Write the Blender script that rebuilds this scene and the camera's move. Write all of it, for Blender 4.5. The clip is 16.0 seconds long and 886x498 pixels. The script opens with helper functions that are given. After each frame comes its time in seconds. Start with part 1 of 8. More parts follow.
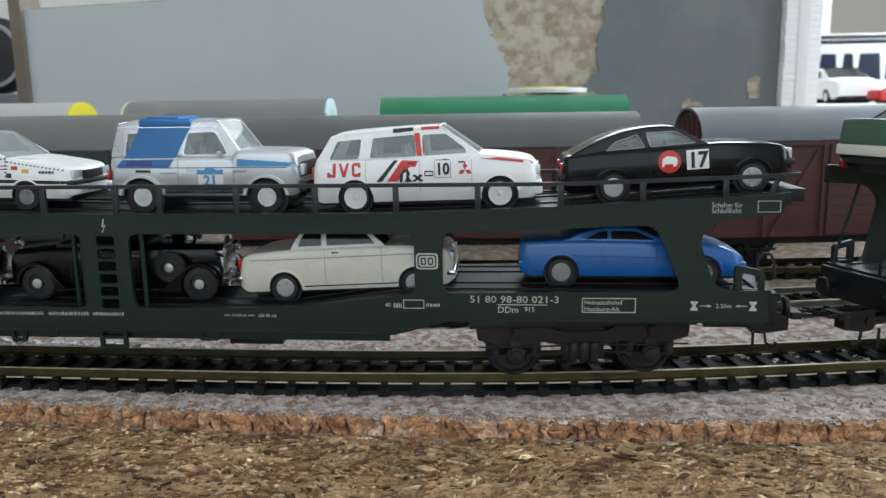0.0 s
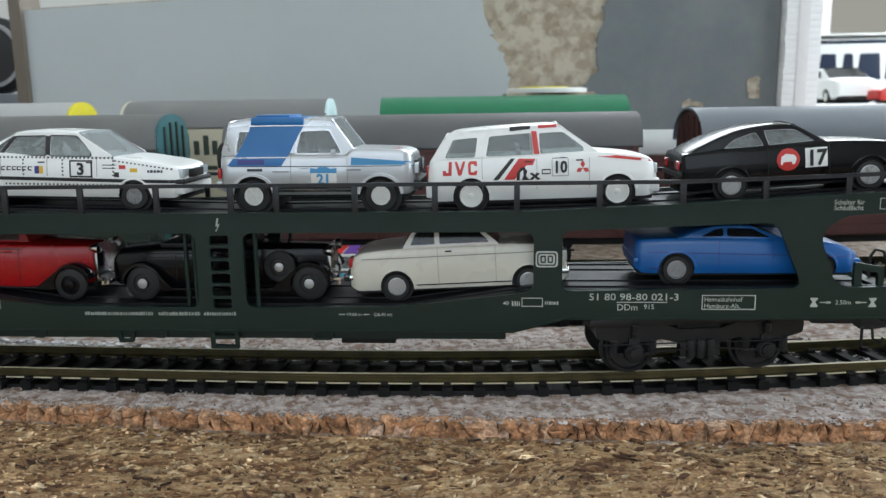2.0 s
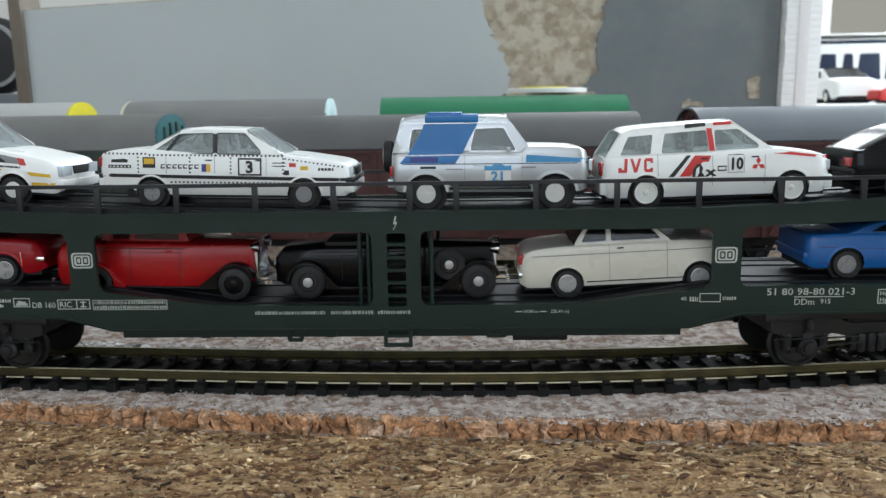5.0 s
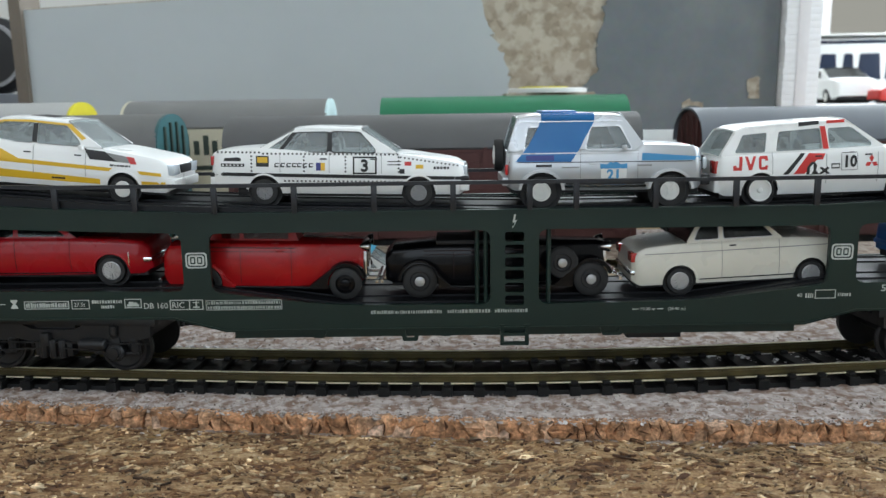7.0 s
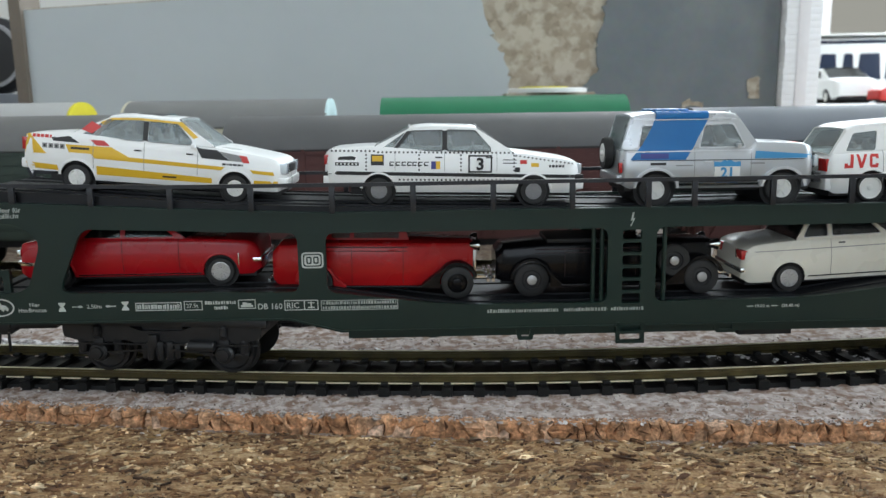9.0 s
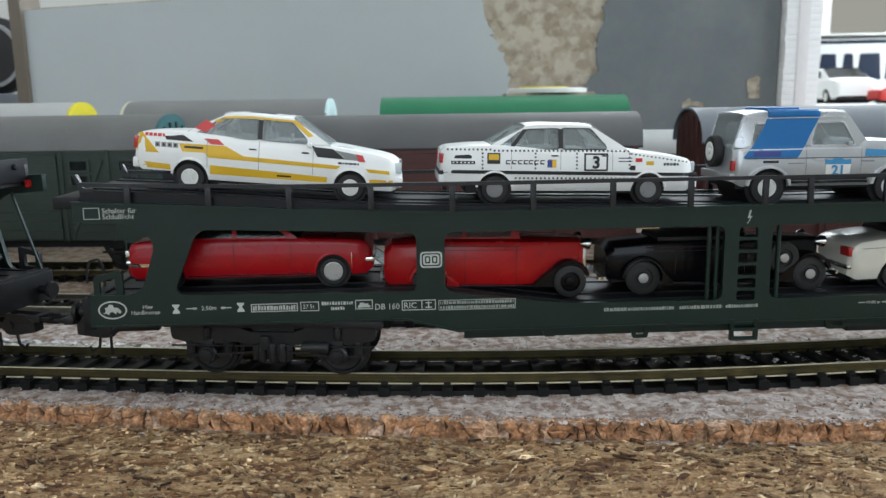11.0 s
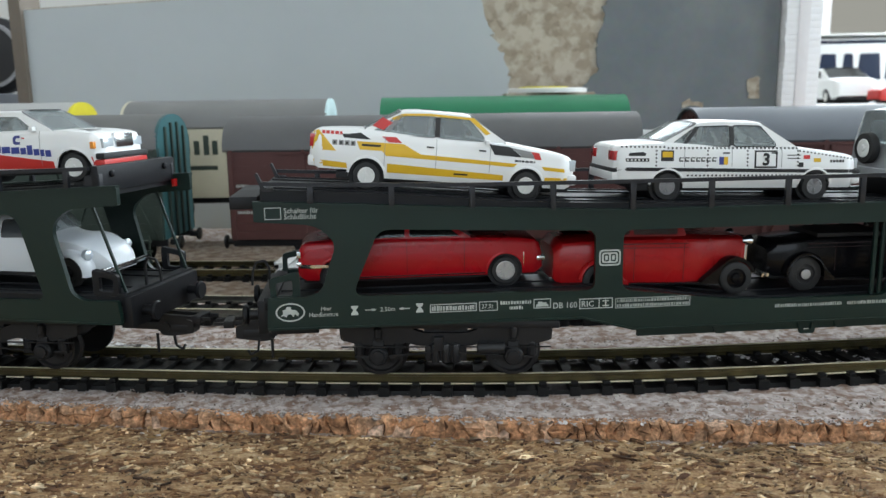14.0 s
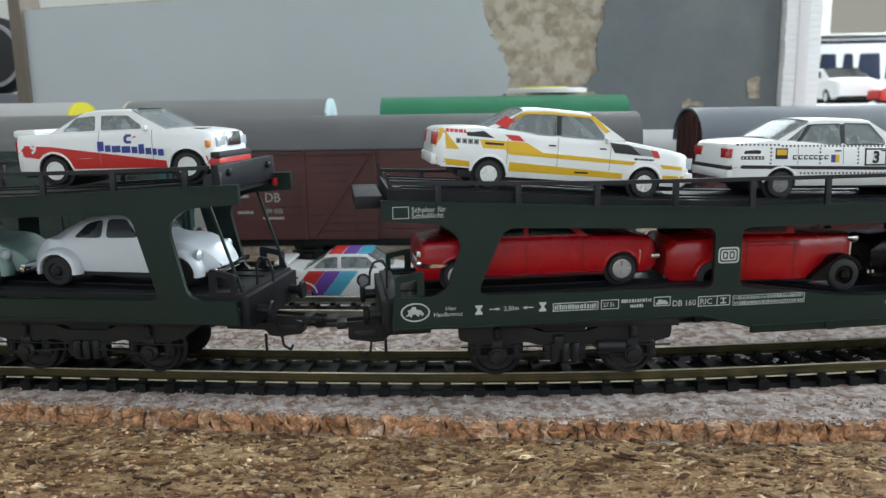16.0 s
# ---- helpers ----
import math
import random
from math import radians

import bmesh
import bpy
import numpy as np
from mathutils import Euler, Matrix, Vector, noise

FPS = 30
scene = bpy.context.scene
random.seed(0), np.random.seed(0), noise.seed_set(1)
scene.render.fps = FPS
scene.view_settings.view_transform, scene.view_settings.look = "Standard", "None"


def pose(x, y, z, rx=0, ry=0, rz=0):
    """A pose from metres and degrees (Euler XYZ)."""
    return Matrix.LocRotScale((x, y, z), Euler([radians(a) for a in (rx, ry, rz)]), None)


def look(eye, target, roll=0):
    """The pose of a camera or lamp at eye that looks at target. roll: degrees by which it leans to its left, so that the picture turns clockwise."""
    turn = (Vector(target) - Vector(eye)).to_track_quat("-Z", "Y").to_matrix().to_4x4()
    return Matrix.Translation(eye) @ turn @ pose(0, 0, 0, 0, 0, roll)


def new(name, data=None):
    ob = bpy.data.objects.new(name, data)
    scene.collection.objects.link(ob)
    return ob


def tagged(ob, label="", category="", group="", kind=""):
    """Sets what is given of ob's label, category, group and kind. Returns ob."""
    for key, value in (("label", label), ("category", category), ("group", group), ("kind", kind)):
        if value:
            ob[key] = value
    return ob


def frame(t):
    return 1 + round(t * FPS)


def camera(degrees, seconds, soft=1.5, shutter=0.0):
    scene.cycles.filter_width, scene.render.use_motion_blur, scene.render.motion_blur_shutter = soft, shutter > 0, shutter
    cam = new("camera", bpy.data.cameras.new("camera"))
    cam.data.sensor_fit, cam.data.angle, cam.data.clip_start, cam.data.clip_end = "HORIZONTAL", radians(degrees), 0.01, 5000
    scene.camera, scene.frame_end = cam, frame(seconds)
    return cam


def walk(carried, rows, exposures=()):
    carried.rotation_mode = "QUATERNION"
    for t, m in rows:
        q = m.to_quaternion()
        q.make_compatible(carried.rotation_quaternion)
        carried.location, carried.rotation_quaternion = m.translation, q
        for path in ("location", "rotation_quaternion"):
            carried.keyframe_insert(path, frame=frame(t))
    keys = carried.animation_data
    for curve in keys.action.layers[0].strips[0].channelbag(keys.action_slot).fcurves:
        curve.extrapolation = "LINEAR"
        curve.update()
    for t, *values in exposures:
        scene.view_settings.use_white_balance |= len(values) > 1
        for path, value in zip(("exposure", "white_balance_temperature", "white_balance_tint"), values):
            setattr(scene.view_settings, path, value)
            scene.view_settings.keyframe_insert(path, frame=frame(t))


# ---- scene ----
MM = 0.001


def mp(x, y, z, rx=0, ry=0, rz=0):
    """A pose from millimetres and degrees."""
    return pose(x * MM, y * MM, z * MM, rx, ry, rz)


# ---- camera ----
RAIL = 9.0          # height of the rail heads over the board, mm
EYE = (0.0, 0.0, RAIL + 63.18)
TILT = radians(10.467)
cam = camera(58.46, 16.0, soft=1.45)
eye_m = Vector(EYE) * MM
stand = look(eye_m, eye_m + Vector((0, math.cos(TILT), -math.sin(TILT))), -0.876)
walk(cam, [(0.0, stand), (16.0, stand)], [(0.0, 0.0), (16.0, 0.0)])
cam.data.dof.use_dof = True
cam.data.dof.focus_distance = 0.178
cam.data.dof.aperture_fstop = 40.0

# ---- track geometry: curvature (1/mm) along the main line, from which the rails and the train follow ----
KNOT = np.array([-300, -180, -90, -30, 30, 90, 180, 300.0])
KAPPA = np.array([1.137, 1.137, -0.081, 1.024, 1.934, 0.597, 1.518, 1.536]) / 1000
ARC = np.arange(-800, 801, 2.0)
_k = np.interp(ARC, KNOT, KAPPA)
_mid = len(ARC) // 2
ARC_H = np.concatenate([[0], np.cumsum(_k[1:] + _k[:-1])])
ARC_H = ARC_H - ARC_H[_mid] - 0.041005
_h2 = (ARC_H[1:] + ARC_H[:-1]) / 2
ARC_X = np.concatenate([[0], np.cumsum(np.cos(_h2) * 2)])
ARC_Y = np.concatenate([[0], np.cumsum(np.sin(_h2) * 2)])
ARC_X, ARC_Y = ARC_X - ARC_X[_mid], ARC_Y - ARC_Y[_mid] + 188.15


def on_track(s, off=0.0):
    """Place and heading on the main line at s mm; off: mm towards the camera."""
    a = float(np.interp(s, ARC, ARC_H))
    return float(np.interp(s, ARC, ARC_X)) + math.sin(a) * off, float(np.interp(s, ARC, ARC_Y)) - math.cos(a) * off, a


PIVOT = 109.2       # half the distance between the bogie pivots
LENGTH = 330.0      # from one wagon's middle to the next
TIMES = [0, 0.5, 1, 1.5, 2, 2.5, 3, 3.5, 4, 4.5, 5, 5.5, 6, 6.5, 7, 7.5, 8, 8.5, 9, 9.5, 10, 10.5, 11, 11.5, 12, 12.5, 13, 13.5, 14, 14.5, 15, 15.5, 16]
SEEN_T = [0, 0.5, 1, 1.5, 2, 2.5, 3, 3.5, 4, 6.5, 7, 7.5, 8, 8.5, 9, 11.5, 12, 12.5, 13, 13.5, 14, 14.5, 15, 15.5, 16]
SEEN_S = [-77.57, -70.76, -64.21, -57.57, -50.96, -44.06, -37.05, -30.47, -24.07, 9.98, 16.56, 23.15, 29.98, 36.71, 43.39, 76.89, 83.49,
          90.19, 96.44, 103.3, 109.98, 116.71, 123.41, 130.05, 136.72]


def run(t):
    """How far the middle wagon has come at t."""
    return float(np.interp(t, SEEN_T, SEEN_S))


def wagon_pose(t, shift=0.0):
    """The wagon's own space: x along it, z over the rail heads."""
    s = run(t) + shift
    ax, ay, _ = on_track(s - PIVOT)
    bx, by, _ = on_track(s + PIVOT)
    return mp((ax + bx) / 2, (ay + by) / 2, RAIL, 0, 0, math.degrees(math.atan2(by - ay, bx - ax)))


# ---- light ----
world = bpy.data.worlds.new("sky")
scene.world = world
world.use_nodes = True
_wn = world.node_tree
_sky = _wn.nodes.new("ShaderNodeTexSky")
_sky.sky_type, _sky.sun_disc, _sky.sun_elevation, _sky.sun_rotation = "NISHITA", False, radians(38), radians(20)
_wn.links.new(_sky.outputs["Color"], _wn.nodes["Background"].inputs["Color"])
_wn.nodes["Background"].inputs["Strength"].default_value = 0.12


def window_light(name, x, y, z, w, h, rz, watts, rgb):
    lamp = bpy.data.lights.new(name, "AREA")
    lamp.shape, lamp.size, lamp.size_y, lamp.energy, lamp.color = "RECTANGLE", w, h, watts, rgb
    ob = new(name, lamp)
    ob.matrix_world = pose(x, y, z, 90, 0, rz)
    return ob


# daylight in the openings of the room's windows
window_light("window_daylight_east", 1.60, 0.62, 0.86, 2.5, 1.3, 90, 63.5, (0.83, 0.93, 1.0))
window_light("window_daylight_far", 0.9, 2.62, 1.05, 1.5, 0.9, 180, 33, (0.835, 0.93, 1.0))
window_light("window_daylight_behind", -0.55, -1.92, 1.05, 2.2, 1.4, 0, 19.5, (0.89, 0.955, 1.0))


# ---- materials ----
def nodes_of(m):
    m.use_nodes = True
    return m.node_tree, m.node_tree.nodes["Principled BSDF"]


def mat(name, rgb, rough=0.5, metal=0.0, vary=0.12, scale=60.0, bump=0.0, fine=900.0, coat=0.0, spec=0.5, second=None, amount=0.5):
    """A surface with variation at two scales: a broad one that mixes towards `second`, and a fine one for grain and relief."""
    m = bpy.data.materials.new(name)
    t, p = nodes_of(m)
    n, l = t.nodes, t.links
    p.inputs["Roughness"].default_value, p.inputs["Metallic"].default_value = rough, metal
    p.inputs["Coat Weight"].default_value, p.inputs["Specular IOR Level"].default_value = coat, spec
    co = n.new("ShaderNodeTexCoord")
    a = n.new("ShaderNodeTexNoise")
    a.inputs["Scale"].default_value, a.inputs["Detail"].default_value = scale, 6
    b = n.new("ShaderNodeTexNoise")
    b.inputs["Scale"].default_value, b.inputs["Detail"].default_value = fine, 3
    for q in (a, b):
        l.new(co.outputs["Object"], q.inputs["Vector"])
    dark = tuple(c * (1 - vary) for c in rgb) if second is None else second
    ramp = n.new("ShaderNodeMapRange")
    ramp.inputs["From Min"].default_value, ramp.inputs["From Max"].default_value = 0.5 - 0.2 * amount, 0.5 + 0.25
    l.new(a.outputs["Fac"], ramp.inputs["Value"])
    mix = n.new("ShaderNodeMix")
    mix.data_type = "RGBA"
    mix.inputs["A"].default_value, mix.inputs["B"].default_value = (*rgb, 1), (*dark, 1)
    l.new(ramp.outputs["Result"], mix.inputs["Factor"])
    grain = n.new("ShaderNodeMix")
    grain.data_type, grain.blend_type = "RGBA", "MULTIPLY"
    grain.inputs["Factor"].default_value = min(1.0, vary * 1.5)
    l.new(mix.outputs["Result"], grain.inputs["A"])
    l.new(b.outputs["Color"], grain.inputs["B"])
    lift = n.new("ShaderNodeMix")
    lift.data_type = "RGBA"
    lift.inputs["Factor"].default_value = 0.5
    l.new(grain.outputs["Result"], lift.inputs["A"])
    l.new(mix.outputs["Result"], lift.inputs["B"])
    l.new(lift.outputs["Result"], p.inputs["Base Color"])
    rr = n.new("ShaderNodeMapRange")
    rr.inputs["To Min"].default_value, rr.inputs["To Max"].default_value = max(0.03, rough - 0.08), min(1.0, rough + 0.12)
    l.new(a.outputs["Fac"], rr.inputs["Value"])
    l.new(rr.outputs["Result"], p.inputs["Roughness"])
    if bump:
        bp = n.new("ShaderNodeBump")
        bp.inputs["Strength"].default_value, bp.inputs["Distance"].default_value = bump, 0.0003
        l.new(b.outputs["Fac"], bp.inputs["Height"])
        l.new(bp.outputs["Normal"], p.inputs["Normal"])
    return m


def glassy(name, rgb, clear=0.5):
    m = bpy.data.materials.new(name)
    t, p = nodes_of(m)
    p.inputs["Base Color"].default_value = (*rgb, 1)
    p.inputs["Roughness"].default_value = 0.06
    see = t.nodes.new("ShaderNodeBsdfTransparent")
    see.inputs["Color"].default_value = (0.86, 0.9, 0.9, 1)
    mx = t.nodes.new("ShaderNodeMixShader")
    mx.inputs["Fac"].default_value = clear
    t.links.new(p.outputs["BSDF"], mx.inputs[1])
    t.links.new(see.outputs["BSDF"], mx.inputs[2])
    t.links.new(mx.outputs["Shader"], t.nodes["Material Output"].inputs["Surface"])
    return m


M = {}
M["green"] = mat("wagon_green_plastic", (0.0062, 0.0205, 0.0160), 0.40, vary=0.25, scale=40, bump=0.08, spec=0.35)
M["deck"] = mat("deck_black_plastic", (0.006, 0.0068, 0.009), 0.44, spec=0.32, vary=0.3, scale=90, bump=0.1)
M["blackrail"] = mat("railing_black_plastic", (0.010, 0.011, 0.015), 0.35, vary=0.2)
M["bogie"] = mat("bogie_black_plastic", (0.0115, 0.012, 0.0135), 0.42, spec=0.36, vary=0.3, scale=120, bump=0.15)
M["steelwheel"] = mat("blackened_wheel_metal", (0.035, 0.035, 0.037), 0.4, 0.6, vary=0.3)
M["print"] = mat("white_print", (0.50, 0.53, 0.50), 0.6, vary=0.25, scale=300)
M["printdim"] = mat("faded_white_print", (0.36, 0.39, 0.36), 0.6, vary=0.3, scale=300)
M["silverlight"] = mat("bright_silver_paint", (0.66, 0.68, 0.70), 0.26, 0.5, vary=0.1, coat=0.3)
M["rail"] = mat("brass_rail", (0.135, 0.112, 0.05), 0.36, 0.7, vary=0.4, scale=150, second=(0.06, 0.05, 0.028), fine=1500)
# pale tone that paints the rails' highlights into the colour
M["railshine"] = mat("painted_rail_shine", (0.78, 0.72, 0.52), 0.45, 0.3, vary=0.2, scale=200)
M["sleeper"] = mat("sleeper_black_plastic", (0.007, 0.007, 0.007), 0.5, vary=0.3, scale=200, bump=0.3, spec=0.25)
M["nickel"] = mat("dull_nickel_rail", (0.30, 0.29, 0.26), 0.38, 0.8, vary=0.3, scale=150)
M["tyre"] = mat("tyre_rubber", (0.013, 0.013, 0.013), 0.65, vary=0.3, scale=400, bump=0.1)
M["chassis"] = mat("chassis_black", (0.012, 0.012, 0.013), 0.6, vary=0.2)
M["white"] = mat("white_car_paint", (0.80, 0.81, 0.80), 0.28, vary=0.05, scale=80, coat=0.3)
M["rimwhite"] = mat("white_rim", (0.76, 0.76, 0.73), 0.4, vary=0.08)
M["rimgrey"] = mat("grey_rim", (0.30, 0.30, 0.31), 0.4, 0.3, vary=0.15)
M["chrome"] = mat("chrome", (0.72, 0.73, 0.74), 0.14, 1.0, vary=0.08)
M["silver"] = mat("silver_car_paint", (0.50, 0.52, 0.54), 0.28, 0.5, vary=0.1, coat=0.3)
M["blue"] = mat("blue_car_paint", (0.003, 0.13, 0.37), 0.34, vary=0.1)
M["lightblue"] = mat("light_blue_paint", (0.05, 0.26, 0.50), 0.35, vary=0.1)
M["black"] = mat("black_car_paint", (0.004, 0.004, 0.005), 0.15, vary=0.05, spec=0.22)
M["red"] = mat("red_car_paint", (0.37, 0.004, 0.010), 0.24, vary=0.10, coat=0.12, spec=0.3)
M["brightred"] = mat("bright_red_paint", (0.56, 0.03, 0.025), 0.35, vary=0.1)
M["yellow"] = mat("yellow_paint", (0.72, 0.44, 0.02), 0.35, vary=0.08)
M["cream"] = mat("cream_car_paint", (0.73, 0.71, 0.62), 0.24, vary=0.08, coat=0.4, second=(0.66, 0.64, 0.55))
# off-white with the sky's blue reflection mixed into the colour
M["beige"] = mat("sky_tinted_white_plastic", (0.64, 0.68, 0.71), 0.28, vary=0.06, coat=0.3)
M["sage"] = mat("sage_green_car_plastic", (0.20, 0.30, 0.27), 0.35, vary=0.1, coat=0.2)
M["carlgreen"] = mat("dark_green_car_paint", (0.012, 0.075, 0.035), 0.3, vary=0.1, coat=0.4)
M["rimchrome"] = mat("dull_chrome_rim", (0.5, 0.5, 0.5), 0.35, 0.6, vary=0.15)
M["navyblue"] = mat("dark_blue_print", (0.03, 0.05, 0.26), 0.5, vary=0.1)
M["redold"] = mat("orange_red_car_paint", (0.38, 0.007, 0.009), 0.24, vary=0.10, coat=0.12, spec=0.3)
M["skyblue"] = mat("bright_blue_car_paint", (0.010, 0.125, 0.42), 0.28, vary=0.1, coat=0.2)
M["purple"] = mat("purple_paint", (0.16, 0.07, 0.38), 0.4, vary=0.1)
M["cyan"] = mat("cyan_paint", (0.08, 0.42, 0.60), 0.4, vary=0.1)
M["navy"] = mat("navy_print", (0.04, 0.05, 0.22), 0.5, vary=0.1)
M["ink"] = mat("black_print", (0.012, 0.012, 0.012), 0.5, vary=0.1)
M["glass"] = glassy("car_glazing", (0.36, 0.375, 0.38), 0.72)
M["darkglass"] = glassy("dark_car_glazing", (0.02, 0.022, 0.024), 0.3)
M["seat"] = mat("grey_interior_plastic", (0.26, 0.26, 0.26), 0.6, vary=0.15)
M["paleseat"] = mat("pale_interior_plastic", (0.50, 0.50, 0.49), 0.6, vary=0.15)
M["darkgap"] = mat("dark_door_gap", (0.02, 0.004, 0.004), 0.7, vary=0.1)
M["softgap"] = mat("soft_door_gap", (0.30, 0.29, 0.26), 0.7, vary=0.1)
M["lampred"] = mat("red_tail_lamp", (0.42, 0.012, 0.012), 0.2, vary=0.1, coat=0.5)
M["lampclear"] = mat("clear_head_lamp", (0.62, 0.68, 0.72), 0.12, 0.3, vary=0.1, coat=0.5)
M["lampamber"] = mat("amber_lamp", (0.7, 0.25, 0.02), 0.2, vary=0.1)


# ---- mesh helpers, all in millimetres ----
def box(bm, x0, x1, y0, y1, z0, z1, bevel=0.0):
    v = [bm.verts.new((x, y, z)) for x in (x0, x1) for y in (y0, y1) for z in (z0, z1)]
    fs = [bm.faces.new([v[i] for i in q]) for q in ((0, 1, 3, 2), (4, 6, 7, 5), (0, 4, 5, 1), (2, 3, 7, 6), (0, 2, 6, 4), (1, 5, 7, 3))]
    if bevel:
        bmesh.ops.bevel(bm, geom=list({e for f in fs for e in f.edges}), offset=bevel, segments=2, affect="EDGES", profile=0.6)


def beam(bm, a, b, wy, wz):
    """A bar of rectangular section from a to b."""
    a, b = Vector(a), Vector(b)
    d = (b - a).normalized()
    side = d.cross(Vector((0, 0, 1)))
    side = Vector((0, 1, 0)) if side.length < 1e-3 else side.normalized()
    up = side.cross(d)
    r = [[bm.verts.new(c + side * (i * wy / 2) + up * (j * wz / 2)) for i, j in ((-1, -1), (1, -1), (1, 1), (-1, 1))] for c in (a, b)]
    for i in range(4):
        bm.faces.new((r[0][i], r[0][(i + 1) % 4], r[1][(i + 1) % 4], r[1][i]))
    bm.faces.new(r[0][::-1])
    bm.faces.new(r[1])


def rounded(pts, r, seg=4):
    """The polygon with its corners rounded."""
    out, n = [], len(pts)
    for i in range(n):
        p, a, b = Vector(pts[i]), Vector(pts[i - 1]), Vector(pts[(i + 1) % n])
        ra = r[i] if isinstance(r, (list, tuple)) else r
        da, db = (a - p), (b - p)
        k = min(ra, da.length * 0.45, db.length * 0.45)
        if k < 1e-4:
            out.append(tuple(p))
            continue
        s, e = p + da.normalized() * k, p + db.normalized() * k
        for j in range(seg + 1):
            u = j / seg
            q = s * (1 - u) ** 2 + p * 2 * u * (1 - u) + e * u * u
            out.append((q.x, q.y))
    return out


def plate(bm, outer, holes, y0, y1, bend=None):
    """A plate in the x-z plane with holes through it, from y0 to y1."""
    edges = []
    for loop in (outer, *holes):
        vs = [bm.verts.new((x, y0, z)) for x, z in loop]
        edges += [bm.edges.new((vs[i - 1], vs[i])) for i in range(len(vs))]
    made = bmesh.ops.triangle_fill(bm, edges=edges, use_beauty=True)["geom"]
    faces = [f for f in made if isinstance(f, bmesh.types.BMFace)]
    ext = bmesh.ops.extrude_face_region(bm, geom=faces)["geom"]
    bmesh.ops.translate(bm, verts=[q for q in ext if isinstance(q, bmesh.types.BMVert)], vec=(0, y1 - y0, 0))


def lathe(bm, prof, axis="y", seg=24, c=(0, 0, 0)):
    """Turns (radius, along) round an axis through c."""
    rings = []
    for r, h in prof:
        ring = []
        for i in range(seg):
            a = 2 * math.pi * i / seg
            u, w = r * math.cos(a), r * math.sin(a)
            ring.append(bm.verts.new((c[0] + u, c[1] + h, c[2] + w) if axis == "y" else (c[0] + h, c[1] + u, c[2] + w) if axis == "x" else (c[0] + u, c[1] + w, c[2] + h)))
        rings.append(ring)
    for a, b in zip(rings, rings[1:]):
        for i in range(seg):
            bm.faces.new((a[i], a[(i + 1) % seg], b[(i + 1) % seg], b[i]))
    bm.faces.new(rings[0][::-1])
    bm.faces.new(rings[-1])


def loft(bm, rings, close=False, caps=True):
    rows = [[bm.verts.new(p) for p in ring] for ring in rings]
    n = len(rows[0])
    for a, b in zip(rows, rows[1:]):
        for i in range(n if close else n - 1):
            j = (i + 1) % n
            bm.faces.new((a[i], a[j], b[j], b[i]))
    if caps:
        bm.faces.new(rows[0])
        bm.faces.new(rows[-1][::-1])


def part(name, bm, material, parent=None, label="", smooth=38, m=None):
    """Links a bmesh, modelled in millimetres, as one mesh object."""
    bmesh.ops.recalc_face_normals(bm, faces=bm.faces[:])
    for v in bm.verts:
        v.co *= MM
    for e in bm.edges:
        e.smooth = len(e.link_faces) == 2 and e.calc_face_angle(0) < radians(smooth)
    for f in bm.faces:
        f.smooth = True
    me = bpy.data.meshes.new(name)
    bm.to_mesh(me)
    bm.free()
    me.materials.append(material)
    ob = new(name, me)
    if parent is not None:
        ob.parent = parent
    if m is not None:
        ob.matrix_basis = m
    return tagged(ob, label) if label else ob


def thing(name, label, category, group="", m=None):
    ob = new(name)
    ob.empty_display_size = 0.005
    if m is not None:
        ob.matrix_basis = m
    return tagged(ob, label, category, group)


def words(name, text, size, material, parent, x, y, z, align="LEFT", label="", turn=None, squeeze=1.0, weight=0.004):
    """Lettering that faces -y, its lower left (or middle) at x, z; size: height of the capitals, mm."""
    c = bpy.data.curves.new(name, "FONT")
    c.body, c.size, c.align_x, c.extrude, c.offset = text, size / 0.69, align, 0.02, size * weight
    c.resolution_u = 2
    tmp = new(name, c)
    me = bpy.data.meshes.new_from_object(tmp)
    bpy.data.objects.remove(tmp)
    for v in me.vertices:
        v.co = Vector((v.co.x * squeeze * MM, -v.co.z * MM, v.co.y * MM))
    me.materials.clear()
    me.materials.append(material)
    ob = new(name, me)
    ob.parent = parent
    ob.matrix_basis = mp(x, y, z) @ (turn or Matrix())
    return tagged(ob, label) if label else ob


MOVERS = []         # (thing, its pose in the wagon's space, how far the wagon is from the middle one)
SPINNERS = []       # wheelsets: (part, place in the bogie, roll radius)


# ---- the room ----
M["plaster"] = mat("wall_paint", (0.70, 0.70, 0.68), 0.9, vary=0.1, scale=3, fine=120, bump=0.1)
M["ceil"] = mat("ceiling_paint", (0.80, 0.80, 0.78), 0.9, vary=0.05, scale=3)
M["floorwood"] = mat("floor_laminate", (0.34, 0.24, 0.15), 0.5, vary=0.3, scale=8, fine=90)
M["frame"] = mat("window_frame_paint", (0.78, 0.78, 0.76), 0.4, vary=0.05)


def setting(name, bm, material, label, category):
    return tagged(part(name, bm, material), label, category, kind="structure")


def metres_box(bm, x0, x1, y0, y1, z0, z1):
    box(bm, x0 * 1000, x1 * 1000, y0 * 1000, y1 * 1000, z0 * 1000, z1 * 1000)


